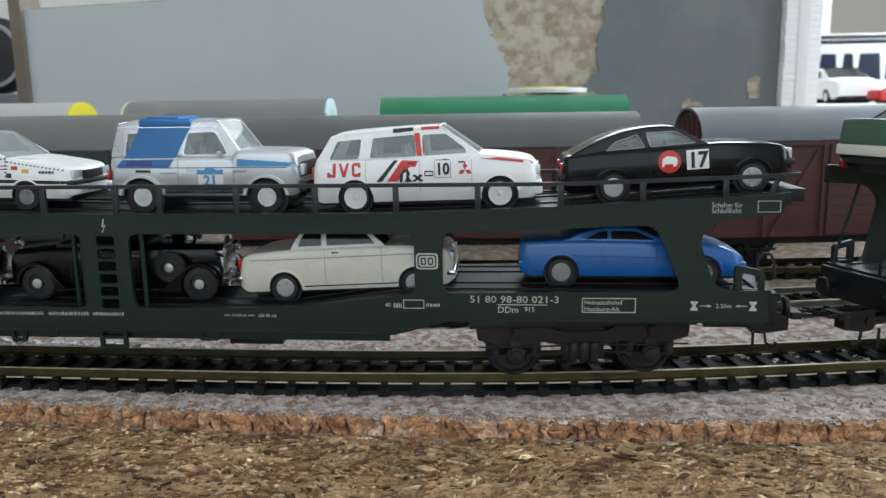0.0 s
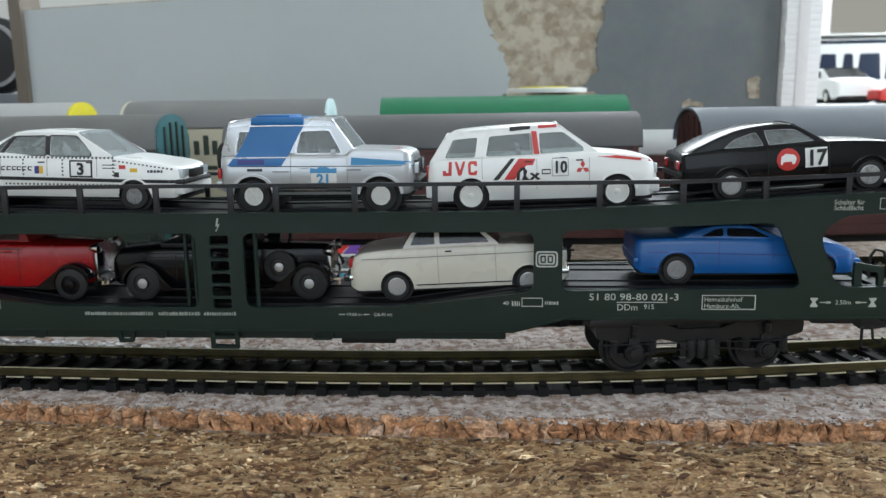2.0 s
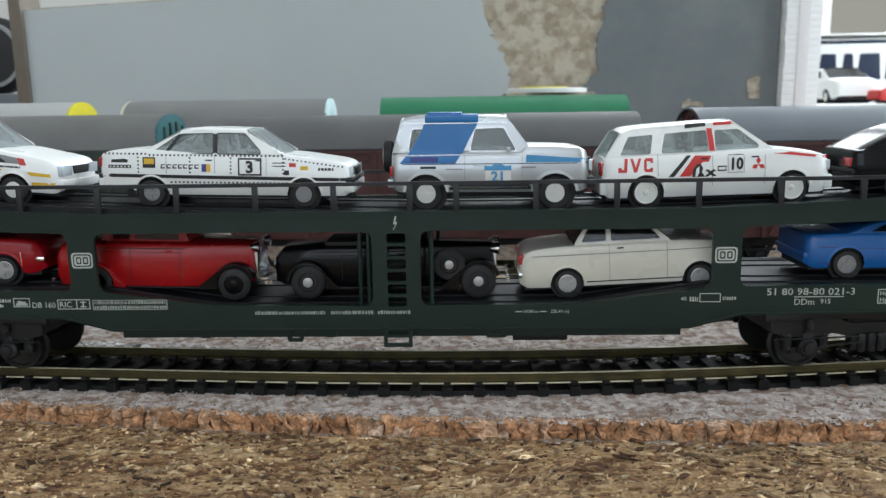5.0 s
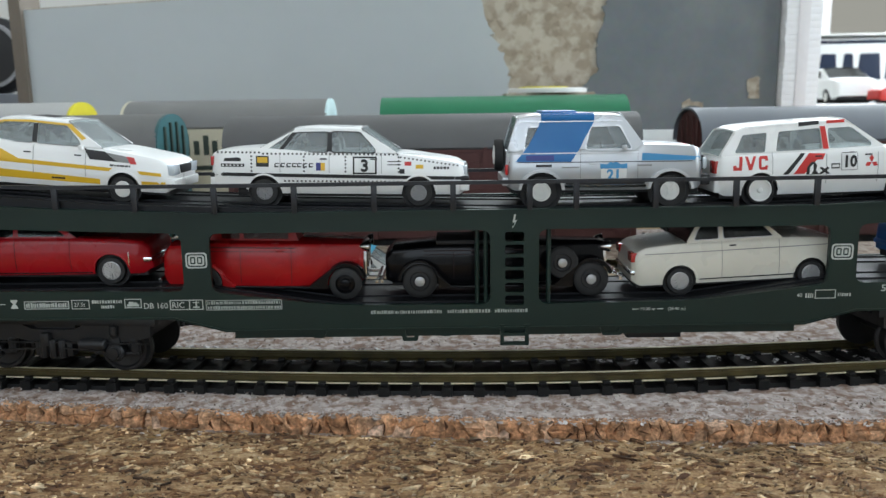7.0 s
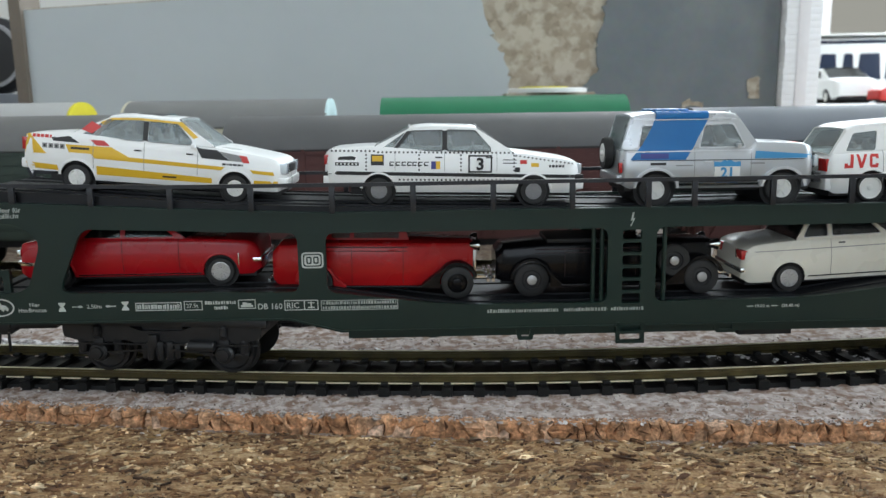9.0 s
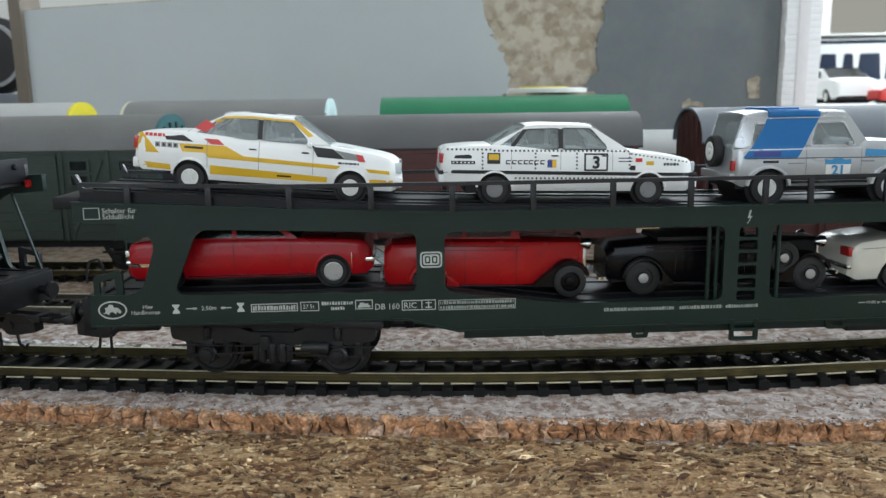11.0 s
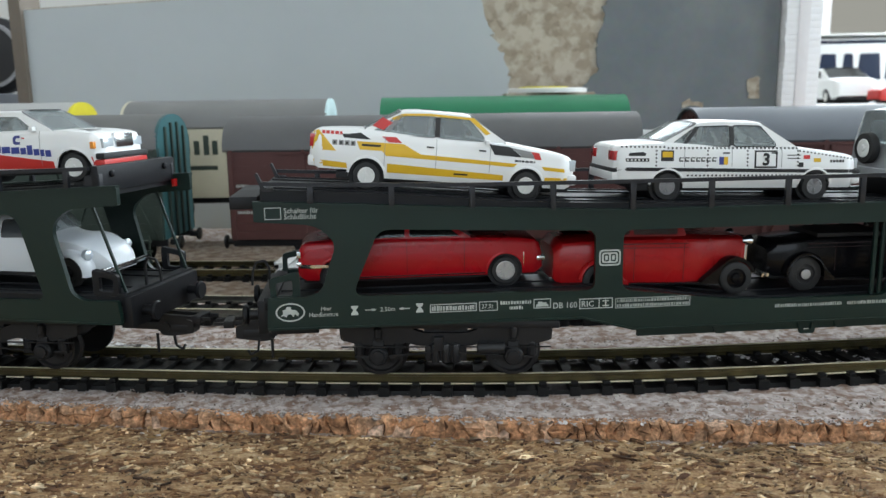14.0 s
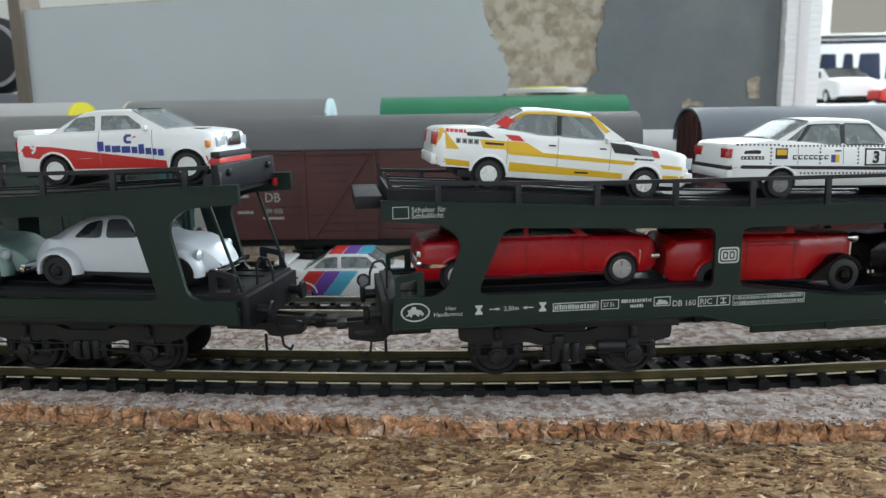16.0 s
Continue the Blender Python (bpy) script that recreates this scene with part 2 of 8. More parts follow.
def build_room():
    bm = bmesh.new()
    metres_box(bm, -2.4, 2.4, -2.2, 3.0, -0.90, -0.85)
    setting("floor", bm, M["floorwood"], "worn brown laminate floor of the hobby room", "floor")
    bm = bmesh.new()
    metres_box(bm, -2.4, 2.4, -2.2, 3.0, 1.75, 1.80)
    setting("ceiling", bm, M["ceil"], "plain white painted ceiling", "ceiling")
    for name, x0, x1 in (("wall_west", -2.4, -2.2),):
        bm = bmesh.new()
        metres_box(bm, x0, x1, -2.05, 2.7, -0.85, 1.75)
        setting(name, bm, M["plaster"], "plain off-white plastered wall", "wall")
    bm = bmesh.new()
    for y0, y1, z0, z1 in ((-2.05, 2.7, -0.85, 0.15), (-2.05, 2.7, 1.55, 1.75), (-2.05, -0.68, 0.15, 1.55), (1.92, 2.7, 0.15, 1.55)):
        metres_box(bm, 1.68, 1.84, y0, y1, z0, z1)
    setting("wall_east", bm, M["plaster"], "off-white wall with a long window opening", "wall")
    bm = bmesh.new()
    plate(bm, [(-2200, -850), (2200, -850), (2200, 1750), (-2200, 1750)], [[(100, -40), (1660, -40), (1660, 1560), (100, 1560)]], 2700, 2850)
    setting("wall_north", bm, M["plaster"], "off-white wall with a wide window opening", "wall")
    bm = bmesh.new()
    plate(bm, [(-2200, -850), (2200, -850), (2200, 1750), (-2200, 1750)], [[(-1700, 250), (600, 250), (600, 1680), (-1700, 1680)]], -2200, -2050)
    setting("wall_south", bm, M["plaster"], "off-white wall with a large window opening", "wall")
    for k, (x0, x1, z0, z1, y) in enumerate(((100, 1660, -40, 1560, 2760), (-1700, 600, 250, 1680, -2130)), 1):
        bm = bmesh.new()
        box(bm, x0, x1, y, y + 50, z0, z0 + 45)
        w = tagged(part(f"window_{k}", bm, M["frame"]), "white painted window frame in the wall opening", "window", kind="structure")
        for nm, a in (("window_head", (x0, x1, z1 - 45, z1)), ("jamb", (x0, x0 + 45, z0 + 45, z1 - 45)), ("jamb", (x1 - 45, x1, z0 + 45, z1 - 45))):
            bm = bmesh.new()
            box(bm, a[0], a[1], y, y + 50, a[2], a[3])
            part(nm, bm, M["frame"], w)


def build_outside():
    """Bright daylight beyond the far window, and a grey house front across the street that glows to look daylit."""
    bd = bpy.data.materials.new("bright_distance")
    t, p = nodes_of(bd)
    e = t.nodes.new("ShaderNodeEmission")
    e.inputs["Color"].default_value, e.inputs["Strength"].default_value = (0.93, 0.97, 1.0, 1), 1.3
    t.links.new(e.outputs["Emission"], t.nodes["Material Output"].inputs["Surface"])
    bm = bmesh.new()
    box(bm, -3000, 12000, 14000, 14050, -2500, 6000)
    setting("backdrop", bm, bd, "bright hazy daylight beyond the window", "backdrop")
    bm = bmesh.new()
    box(bm, -3000, 12000, 3050, 14000, -2560, -2500)
    setting("ground", bm, mat("pale_pavement", (0.5, 0.5, 0.5), 0.9, vary=0.2, scale=2, fine=40), "pale sunlit pavement outside the window", "ground")
    # the house front emits its own grey, standing in for daylight on it
    glow = bpy.data.materials.new("glowing_house_front")
    t, p = nodes_of(glow)
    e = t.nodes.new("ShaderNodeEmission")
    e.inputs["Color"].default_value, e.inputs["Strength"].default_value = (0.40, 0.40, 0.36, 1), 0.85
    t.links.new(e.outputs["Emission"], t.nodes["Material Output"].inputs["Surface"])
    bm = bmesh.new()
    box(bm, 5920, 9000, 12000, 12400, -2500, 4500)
    facade = setting("backdrop", bm, glow, "grey house front across the street, glowing in place of daylight", "backdrop")
    for x in (6080, 6330, 6750):
        bm = bmesh.new()
        box(bm, x, x + 130, 11960, 11999, 480, 660, 20)
        part("window", bm, M["seat"], facade, "small dark window")


# ---- layout board, cork bed, tracks ----
def cork_front(x):
    if x < -130:
        return 181.0 - 0.193 * (x + 130)
    if x > 130:
        return 156.4 + 0.004 * (x - 130)
    return 162.3 - 0.0945 * x + 0.00038 * x * x


def island_mat(name, stops, rough, bump=0.3, scale=900.0, spread=1.0, grain=0.35, single=False, stain=0.0):
    """Pieces coloured one by one from a ramp, with a fine grain."""
    m = bpy.data.materials.new(name)
    t, p = nodes_of(m)
    n, l = t.nodes, t.links
    g = n.new("ShaderNodeNewGeometry")
    r = n.new("ShaderNodeValToRGB")
    r.color_ramp.interpolation = "LINEAR"
    while len(r.color_ramp.elements) < len(stops):
        r.color_ramp.elements.new(0.5)
    for e, (pos, rgb) in zip(r.color_ramp.elements, stops):
        e.position, e.color = pos, (*rgb, 1)
    if single:
        oi = n.new("ShaderNodeObjectInfo")
        l.new(oi.outputs["Random"], r.inputs["Fac"])
    else:
        l.new(g.outputs["Random Per Island"], r.inputs["Fac"])
    co = n.new("ShaderNodeTexCoord")
    nz = n.new("ShaderNodeTexNoise")
    nz.inputs["Scale"].default_value, nz.inputs["Detail"].default_value = scale, 5
    l.new(co.outputs["Object"], nz.inputs["Vector"])
    mr = n.new("ShaderNodeMapRange")
    mr.inputs["From Min"].default_value, mr.inputs["From Max"].default_value = 0.3, 0.7
    mr.inputs["To Min"].default_value, mr.inputs["To Max"].default_value = 1 - grain, 1 + grain
    l.new(nz.outputs["Fac"], mr.inputs["Value"])
    mul = n.new("ShaderNodeMix")
    mul.data_type, mul.blend_type = "RGBA", "MULTIPLY"
    mul.inputs["Factor"].default_value = 1.0
    if stain:
        sn = n.new("ShaderNodeTexNoise")
        sn.inputs["Scale"].default_value, sn.inputs["Detail"].default_value = stain, 4
        l.new(co.outputs["Object"], sn.inputs["Vector"])
        sr = n.new("ShaderNodeMapRange")
        sr.inputs["From Min"].default_value, sr.inputs["From Max"].default_value = 0.35, 0.6
        sr.inputs["To Min"].default_value, sr.inputs["To Max"].default_value = 0.5, 1.35
        l.new(sn.outputs["Fac"], sr.inputs["Value"])
        sm = n.new("ShaderNodeMix")
        sm.data_type, sm.blend_type = "RGBA", "MULTIPLY"
        sm.inputs["Factor"].default_value = 1.0
        l.new(r.outputs["Color"], sm.inputs["A"])
        l.new(sr.outputs["Result"], sm.inputs["B"])
        l.new(sm.outputs["Result"], mul.inputs["A"])
    else:
        l.new(r.outputs["Color"], mul.inputs["A"])
    l.new(mr.outputs["Result"], mul.inputs["B"])
    l.new(mul.outputs["Result"], p.inputs["Base Color"])
    p.inputs["Roughness"].default_value = rough
    b = n.new("ShaderNodeBump")
    b.inputs["Strength"].default_value, b.inputs["Distance"].default_value = bump, 0.0004
    l.new(nz.outputs["Fac"], b.inputs["Height"])
    l.new(b.outputs["Normal"], p.inputs["Normal"])
    return m


def speckle_mat(name, a, b, c, scale, rough=0.9, bump=0.5):
    """Two tones in flakes with a third showing through."""
    m = bpy.data.materials.new(name)
    t, p = nodes_of(m)
    n, l = t.nodes, t.links
    co = n.new("ShaderNodeTexCoord")
    v = n.new("ShaderNodeTexVoronoi")
    v.inputs["Scale"].default_value = scale
    nz = n.new("ShaderNodeTexNoise")
    nz.inputs["Scale"].default_value, nz.inputs["Detail"].default_value = scale * 0.55, 8
    w = n.new("ShaderNodeVectorMath")
    w.operation = "ADD"
    wn = n.new("ShaderNodeTexNoise")
    wn.inputs["Scale"].default_value = scale * 0.8
    sc = n.new("ShaderNodeVectorMath")
    sc.operation = "SCALE"
    sc.inputs["Scale"].default_value = 1.2 / scale
    l.new(co.outputs["Object"], wn.inputs["Vector"])
    l.new(wn.outputs["Color"], sc.inputs[0])
    l.new(co.outputs["Object"], w.inputs[0])
    l.new(sc.outputs["Vector"], w.inputs[1])
    l.new(w.outputs["Vector"], v.inputs["Vector"])
    l.new(co.outputs["Object"], nz.inputs["Vector"])
    r1 = n.new("ShaderNodeMapRange")
    r1.inputs["From Min"].default_value, r1.inputs["From Max"].default_value = 0.45, 0.60
    l.new(nz.outputs["Fac"], r1.inputs["Value"])
    bw = n.new("ShaderNodeSeparateColor")
    l.new(v.outputs["Color"], bw.inputs["Color"])
    m1 = n.new("ShaderNodeMix")
    m1.data_type = "RGBA"
    m1.inputs["A"].default_value, m1.inputs["B"].default_value = (*a, 1), (*b, 1)
    l.new(bw.outputs["Red"], m1.inputs["Factor"])
    m2 = n.new("ShaderNodeMix")
    m2.data_type = "RGBA"
    m2.inputs["B"].default_value = (*c, 1)
    l.new(m1.outputs["Result"], m2.inputs["A"])
    l.new(r1.outputs["Result"], m2.inputs["Factor"])
    l.new(m2.outputs["Result"], p.inputs["Base Color"])
    p.inputs["Roughness"].default_value = rough
    bp = n.new("ShaderNodeBump")
    bp.inputs["Strength"].default_value, bp.inputs["Distance"].default_value = bump, 0.0006
    l.new(bw.outputs["Green"], bp.inputs["Height"])
    l.new(bp.outputs["Normal"], p.inputs["Normal"])
    return m


CORK_TOP = 4.4


def fibre_mat():
    """Tan pressed wood: streaks along the board in three sizes, with dark gaps between the fibres."""
    m = bpy.data.materials.new("pressed_wood_fibre")
    t, p = nodes_of(m)
    n, l = t.nodes, t.links
    co = n.new("ShaderNodeTexCoord")
    warp = n.new("ShaderNodeTexNoise")
    warp.inputs["Scale"].default_value, warp.inputs["Detail"].default_value = 110, 3
    l.new(co.outputs["Object"], warp.inputs["Vector"])
    sc = n.new("ShaderNodeVectorMath")
    sc.operation = "SCALE"
    sc.inputs["Scale"].default_value = 0.007
    l.new(warp.outputs["Color"], sc.inputs[0])
    add = n.new("ShaderNodeVectorMath")
    add.operation = "ADD"
    l.new(co.outputs["Object"], add.inputs[0])
    l.new(sc.outputs["Vector"], add.inputs[1])
    mp_ = n.new("ShaderNodeMapping")
    mp_.inputs["Scale"].default_value = (0.42, 1.0, 1.0)
    l.new(add.outputs["Vector"], mp_.inputs["Vector"])
    fac = []
    for scale, detail in ((170, 7), (700, 5)):
        z = n.new("ShaderNodeTexNoise")
        z.inputs["Scale"].default_value, z.inputs["Detail"].default_value, z.inputs["Roughness"].default_value = scale, detail, 0.74
        l.new(mp_.outputs["Vector"], z.inputs["Vector"])
        fac.append(z)
    mix = n.new("ShaderNodeMix")
    mix.inputs["Factor"].default_value = 0.42
    l.new(fac[0].outputs["Fac"], mix.inputs["A"])
    l.new(fac[1].outputs["Fac"], mix.inputs["B"])
    r = n.new("ShaderNodeValToRGB")
    stops = ((0.38, (0.035, 0.013, 0.006)), (0.455, (0.15, 0.071, 0.029)), (0.515, (0.285, 0.172, 0.082)), (0.58, (0.405, 0.275, 0.148)), (0.66, (0.58, 0.45, 0.285)))
    while len(r.color_ramp.elements) < len(stops):
        r.color_ramp.elements.new(0.5)
    for e, (pos, rgb) in zip(r.color_ramp.elements, stops):
        e.position, e.color = pos, (*rgb, 1)
    l.new(mix.outputs["Result"], r.inputs["Fac"])
    l.new(r.outputs["Color"], p.inputs["Base Color"])
    p.inputs["Roughness"].default_value = 0.8
    b = n.new("ShaderNodeBump")
    b.inputs["Strength"].default_value, b.inputs["Distance"].default_value = 1.0, 0.0009
    l.new(mix.outputs["Result"], b.inputs["Height"])
    l.new(b.outputs["Normal"], p.inputs["Normal"])
    return m


def build_ground():
    M["chipbase"] = speckle_mat("chipboard_face", (0.30, 0.18, 0.07), (0.16, 0.085, 0.03), (0.44, 0.29, 0.13), 420)
    bm = bmesh.new()
    box(bm, -900, 900, 20, 900, -18, 0)
    board = setting("layout_board", bm, M["chipbase"], "rough tan chipboard baseboard with coarse wood flakes", "baseboard")
    for x in (-820, 820):
        for y in (90, 830):
            bm = bmesh.new()
            box(bm, x - 30, x + 30, y - 30, y + 30, -850, -18)
            part("leg", bm, M["floorwood"], board)
    # wood fibres and flakes of the board's face, their grain swirling slowly
    rnd = random.Random(4)
    def swirl(x, y):
        return noise.noise(Vector((x * 0.045, y * 0.075, 3.1))) * 1.1 + noise.noise(Vector((x * 0.16, y * 0.2, 7.7))) * 0.6
    def relief(x, y):
        return 0.25 + 0.42 * noise.noise(Vector((x * 0.22, y * 0.5, 0.4))) + 0.34 * noise.noise(Vector((x * 0.7, y * 1.5, 5.0))) + 0.2 * noise.noise(Vector((x * 1.6, y * 3.4, 9.0)))
    bm = bmesh.new()
    loft(bm, [[(x, y, relief(x, y)) for y in np.arange(114, 188, 0.5)] for x in np.arange(-132, 133, 0.6)], caps=False)
    part("board_face", bm, fibre_mat(), board, "coarse pressed wood fibres", smooth=60)
    vs, fs = [], []
    for i in range(17000):
        x, y = rnd.uniform(-150, 150), rnd.uniform(118, 186)
        if y > cork_front(x) + 1.5:
            continue
        kind = rnd.random()
        ln = rnd.uniform(0.35, 1.3) if kind < 0.66 else rnd.uniform(1.3, 3.6) if kind < 0.965 else rnd.uniform(3.4, 7.0)
        wd = ln * rnd.uniform(0.25, 0.6) if ln < 1.2 else rnd.uniform(0.22, 0.75) if ln < 3.2 else rnd.uniform(0.4, 1.5)
        a = swirl(x, y) + rnd.gauss(0, 0.3 if ln > 1.1 else 0.8)
        z, tx, ty = relief(x, y) + rnd.uniform(-0.05, 0.4), rnd.gauss(0, 0.12), rnd.gauss(0, 0.28)
        k = rnd.randint(6, 8)
        base = len(vs)
        for j in range(k):
            u = 2 * math.pi * j / k + rnd.uniform(-0.2, 0.2)
            px, py = ln / 2 * math.cos(u) * rnd.uniform(0.6, 1.2), wd / 2 * math.sin(u) * rnd.uniform(0.4, 1.4)
            qx, qy = px * math.cos(a) - py * math.sin(a), px * math.sin(a) + py * math.cos(a)
            vs.append(((x + qx) * MM, (y + qy) * MM, (z + qx * tx + qy * ty) * MM))
        for j in range(k):
            q = vs[base + j]
            vs.append((q[0], q[1], q[2] - 0.00045))
        fs.append(tuple(range(base, base + k)))
        fs += [(base + j, base + k + j, base + k + (j + 1) % k, base + (j + 1) % k) for j in range(k)]
    me = bpy.data.meshes.new("wood_flakes")
    me.from_pydata(vs, [], fs)
    me.materials.append(island_mat("wood_flake", ((0.0, (0.044, 0.018, 0.008)), (0.25, (0.14, 0.069, 0.029)), (0.5, (0.28, 0.172, 0.084)), (0.8, (0.405, 0.28, 0.154)), (1.0, (0.56, 0.44, 0.285))), 0.75, 1.0, 650, grain=0.7, stain=75.0))
    tagged(new("wood_flakes", me), "tan and brown wood flakes pressed into the chipboard", "wood flakes", kind="stuff")
    # a narrow smear of grey paint on the board along the cork's foot
    bm = bmesh.new()
    loft(bm, [[(x, cork_front(x) - 0.9 - 0.8 * noise.noise(Vector((x * 0.11, 4, 0))) - 0.5 * noise.noise(Vector((x * 0.6, 1, 0))), relief(x, cork_front(x) - 1.6) + 0.02),
               (x, cork_front(x) - 0.4, relief(x, cork_front(x) - 0.4) + 0.16), (x, cork_front(x) + 1.2, 0.35)] for x in np.arange(-150, 151, 0.7)], caps=False)
    tagged(part("paint_smear", bm, speckle_mat("grey_paint_smear", (0.30, 0.25, 0.23), (0.21, 0.155, 0.125), (0.25, 0.17, 0.10), 700, 0.85, 0.4)), "grey paint smeared on the board along the cork", "paint smear", kind="structure")
    # cork bed with flaking grey-white paint
    M["corktop"] = speckle_mat("painted_cork", (0.62, 0.555, 0.53), (0.37, 0.305, 0.275), (0.25, 0.165, 0.125), 700, 0.9, 1.0)
    bm = bmesh.new()
    xs = list(np.concatenate([np.linspace(-600, -200, 20), np.arange(-198, 199, 1.6), np.linspace(200, 600, 20)]))
    rows = []
    ys = list(np.concatenate([np.arange(0, 46, 1.3), np.arange(46, 110, 1.6), np.linspace(112, 260, 30)]))
    for x in xs:
        y0 = cork_front(x) + 0.8
        row = []
        for d in ys:
            p = Vector((x, y0 + d, 0))
            h = noise.noise(p * 0.9) * 0.28 + noise.noise(p * 0.33) * 0.35 + max(0, noise.noise(p * 1.7 + Vector((9, 3, 1)))) * 0.35
            row.append((x, y0 + d, CORK_TOP - 0.25 + h))
        rows.append([(x, y0 + 0.5, -0.5)] + row + [(x, y0 + ys[-1], -0.5)])
    loft(bm, rows, caps=True)
    bed = setting("cork_bed", bm, M["corktop"], "cork track bed with flaking grey-white paint", "track bed")
    bm = bmesh.new()
    rows = []
    for x in np.arange(-330, 331, 4.0):
        y0 = cork_front(max(-170, min(170, x))) + 99
        rows.append([(x, y, CORK_TOP + 0.42 + 0.3 * noise.noise(Vector((x * 0.3, y * 0.3, 2.0)))) for y in [y0 + 1.5 * noise.noise(Vector((x * 0.08, 0, 6)))] + list(np.linspace(y0 + 4, 396, 34))])
    loft(bm, rows, caps=False)
    tagged(part("siding_bed", bm, speckle_mat("bare_brown_cork", (0.24, 0.165, 0.115), (0.14, 0.09, 0.06), (0.33, 0.27, 0.22), 420, 0.9, 0.8)), "bare brown cork sheet under the siding", "track bed", kind="structure")
    # torn cork along the front edge: a dark core with broken granules before it
    bm = bmesh.new()
    xs_ = list(np.arange(-200, 201, 4.0))
    loft(bm, [[(x, cork_front(x) + 0.75, -0.2), (x, cork_front(x) + 0.75, CORK_TOP - 0.25), (x, cork_front(x) + 2.4, CORK_TOP - 0.25), (x, cork_front(x) + 2.4, -0.2)] for x in xs_], close=True)
    part("cork_core", bm, mat("dark_cork", (0.13, 0.06, 0.03), 0.9, vary=0.4, scale=300, bump=0.5), bed, "dark cork core")
    M["cork"] = island_mat("torn_cork", ((0.0, (0.34, 0.165, 0.080)), (0.5, (0.44, 0.23, 0.118)), (0.9, (0.50, 0.285, 0.16)), (1.0, (0.54, 0.38, 0.28))), 0.85, 1.0, 1400, grain=0.45, single=True, stain=420.0)
    levels = (-0.1, 1.3, 2.7, CORK_TOP + 0.1)
    edge = lambda x: [x + rnd.uniform(-1.15, 1.15) for _ in levels]
    x = -172.0
    left = edge(x)
    while x < 172:
        x += rnd.uniform(1.2, 2.2) if rnd.random() < 0.5 else rnd.uniform(2.2, 4.2)
        right = edge(x)
        cut = [rnd.uniform(1.4, 3.2) for _ in range(3)]
        mx = (left[1] + right[1]) / 2
        full = [(left[i], levels[i]) for i in range(4)] + [((left[3] + right[3]) / 2, levels[3] + rnd.uniform(-0.9, 0.3))] + [(right[i], levels[i]) for i in (3, 2, 1, 0)]
        if rnd.random() < 0.6:
            li, ri = float(np.interp(cut[0], levels, left)), float(np.interp(cut[2], levels, right))
            loops = [[(left[0], levels[0]), (li, cut[0]), (mx, cut[1]), (ri, cut[2]), (right[0], levels[0])],
                     [(li, cut[0]), (left[3], levels[3]), ((left[3] + right[3]) / 2, levels[3] + rnd.uniform(-0.4, 0.15)), (right[3], levels[3]), (ri, cut[2]), (mx, cut[1])]]
        else:
            loops = [full]
        for ring in loops:
            cx = sum(p[0] for p in ring) / len(ring)
            cz = sum(p[1] for p in ring) / len(ring)
            y0 = cork_front(cx) - rnd.uniform(-0.45, 0.45)
            lean, roll = rnd.gauss(0, 0.10), rnd.gauss(0, 0.10)
            g = lambda k, dy, jit: [(cx + (px - cx) * k, y0 + dy + (px - cx) * lean + (pz - cz) * roll + rnd.uniform(-jit, jit), cz + (pz - cz) * k) for px, pz in ring]
            bm = bmesh.new()
            loft(bm, [g(0.62, -0.2, 0.28), g(0.9, -0.02, 0.22), g(1.0, 0.55, 0.2), [(px, cork_front(cx) + 2.2, pz) for px, pz in ring]], close=True)
            part("cork_granule", bm, M["cork"], bed, smooth=15)
        left = right
    # loose paint flakes and crumbs on the bed
    crumbs = island_mat("paint_crumb", ((0.0, (0.12, 0.075, 0.05)), (0.3, (0.29, 0.235, 0.205)), (0.65, (0.40, 0.355, 0.335)), (1.0, (0.54, 0.51, 0.49))), 0.9, 0.2)
    vs, fs = [], []
    for i in range(9000):
        x = rnd.uniform(-170, 170)
        d = rnd.choice((rnd.uniform(0.8, 16), rnd.uniform(0.5, 2.5), rnd.uniform(38, 62)))
        y = cork_front(x) + d
        s_ = rnd.uniform(0.12, 0.5)
        a, b, c = (Vector((rnd.gauss(0, 1), rnd.gauss(0, 1), rnd.gauss(0, 0.5))).normalized() * s_ for _ in range(3))
        o = Vector((x, y, CORK_TOP + rnd.uniform(-0.1, 0.25)))
        base = len(vs)
        vs += [tuple((o + q) * MM) for q in (a, b, c, -(a + b + c) * 0.6)]
        fs += [(base, base + 1, base + 2), (base, base + 3, base + 1), (base + 1, base + 3, base + 2), (base + 2, base + 3, base)]
    for i in range(150):         # grey paint spilt on the board along the cork
        x = rnd.uniform(-150, 150)
        y = cork_front(x) - abs(rnd.gauss(0.8, 1.3)) - 0.6
        k, r_, a0, base = rnd.randint(4, 6), rnd.uniform(0.12, 0.42), rnd.uniform(0, 6), len(vs)
        for j in range(k):
            u = a0 + 2 * math.pi * j / k
            vs += [((x + 1.6 * r_ * math.cos(u) * rnd.uniform(0.6, 1.3)) * MM, (y + r_ * 0.8 * math.sin(u) * rnd.uniform(0.6, 1.3)) * MM, rnd.uniform(0.35, 0.5) * MM)]
        for j in range(k):
            q = vs[base + j]
            vs.append((q[0], q[1], -0.0001))
        fs.append(tuple(range(base, base + k)))
        fs += [(base + j, base + k + j, base + k + (j + 1) % k, base + (j + 1) % k) for j in range(k)]
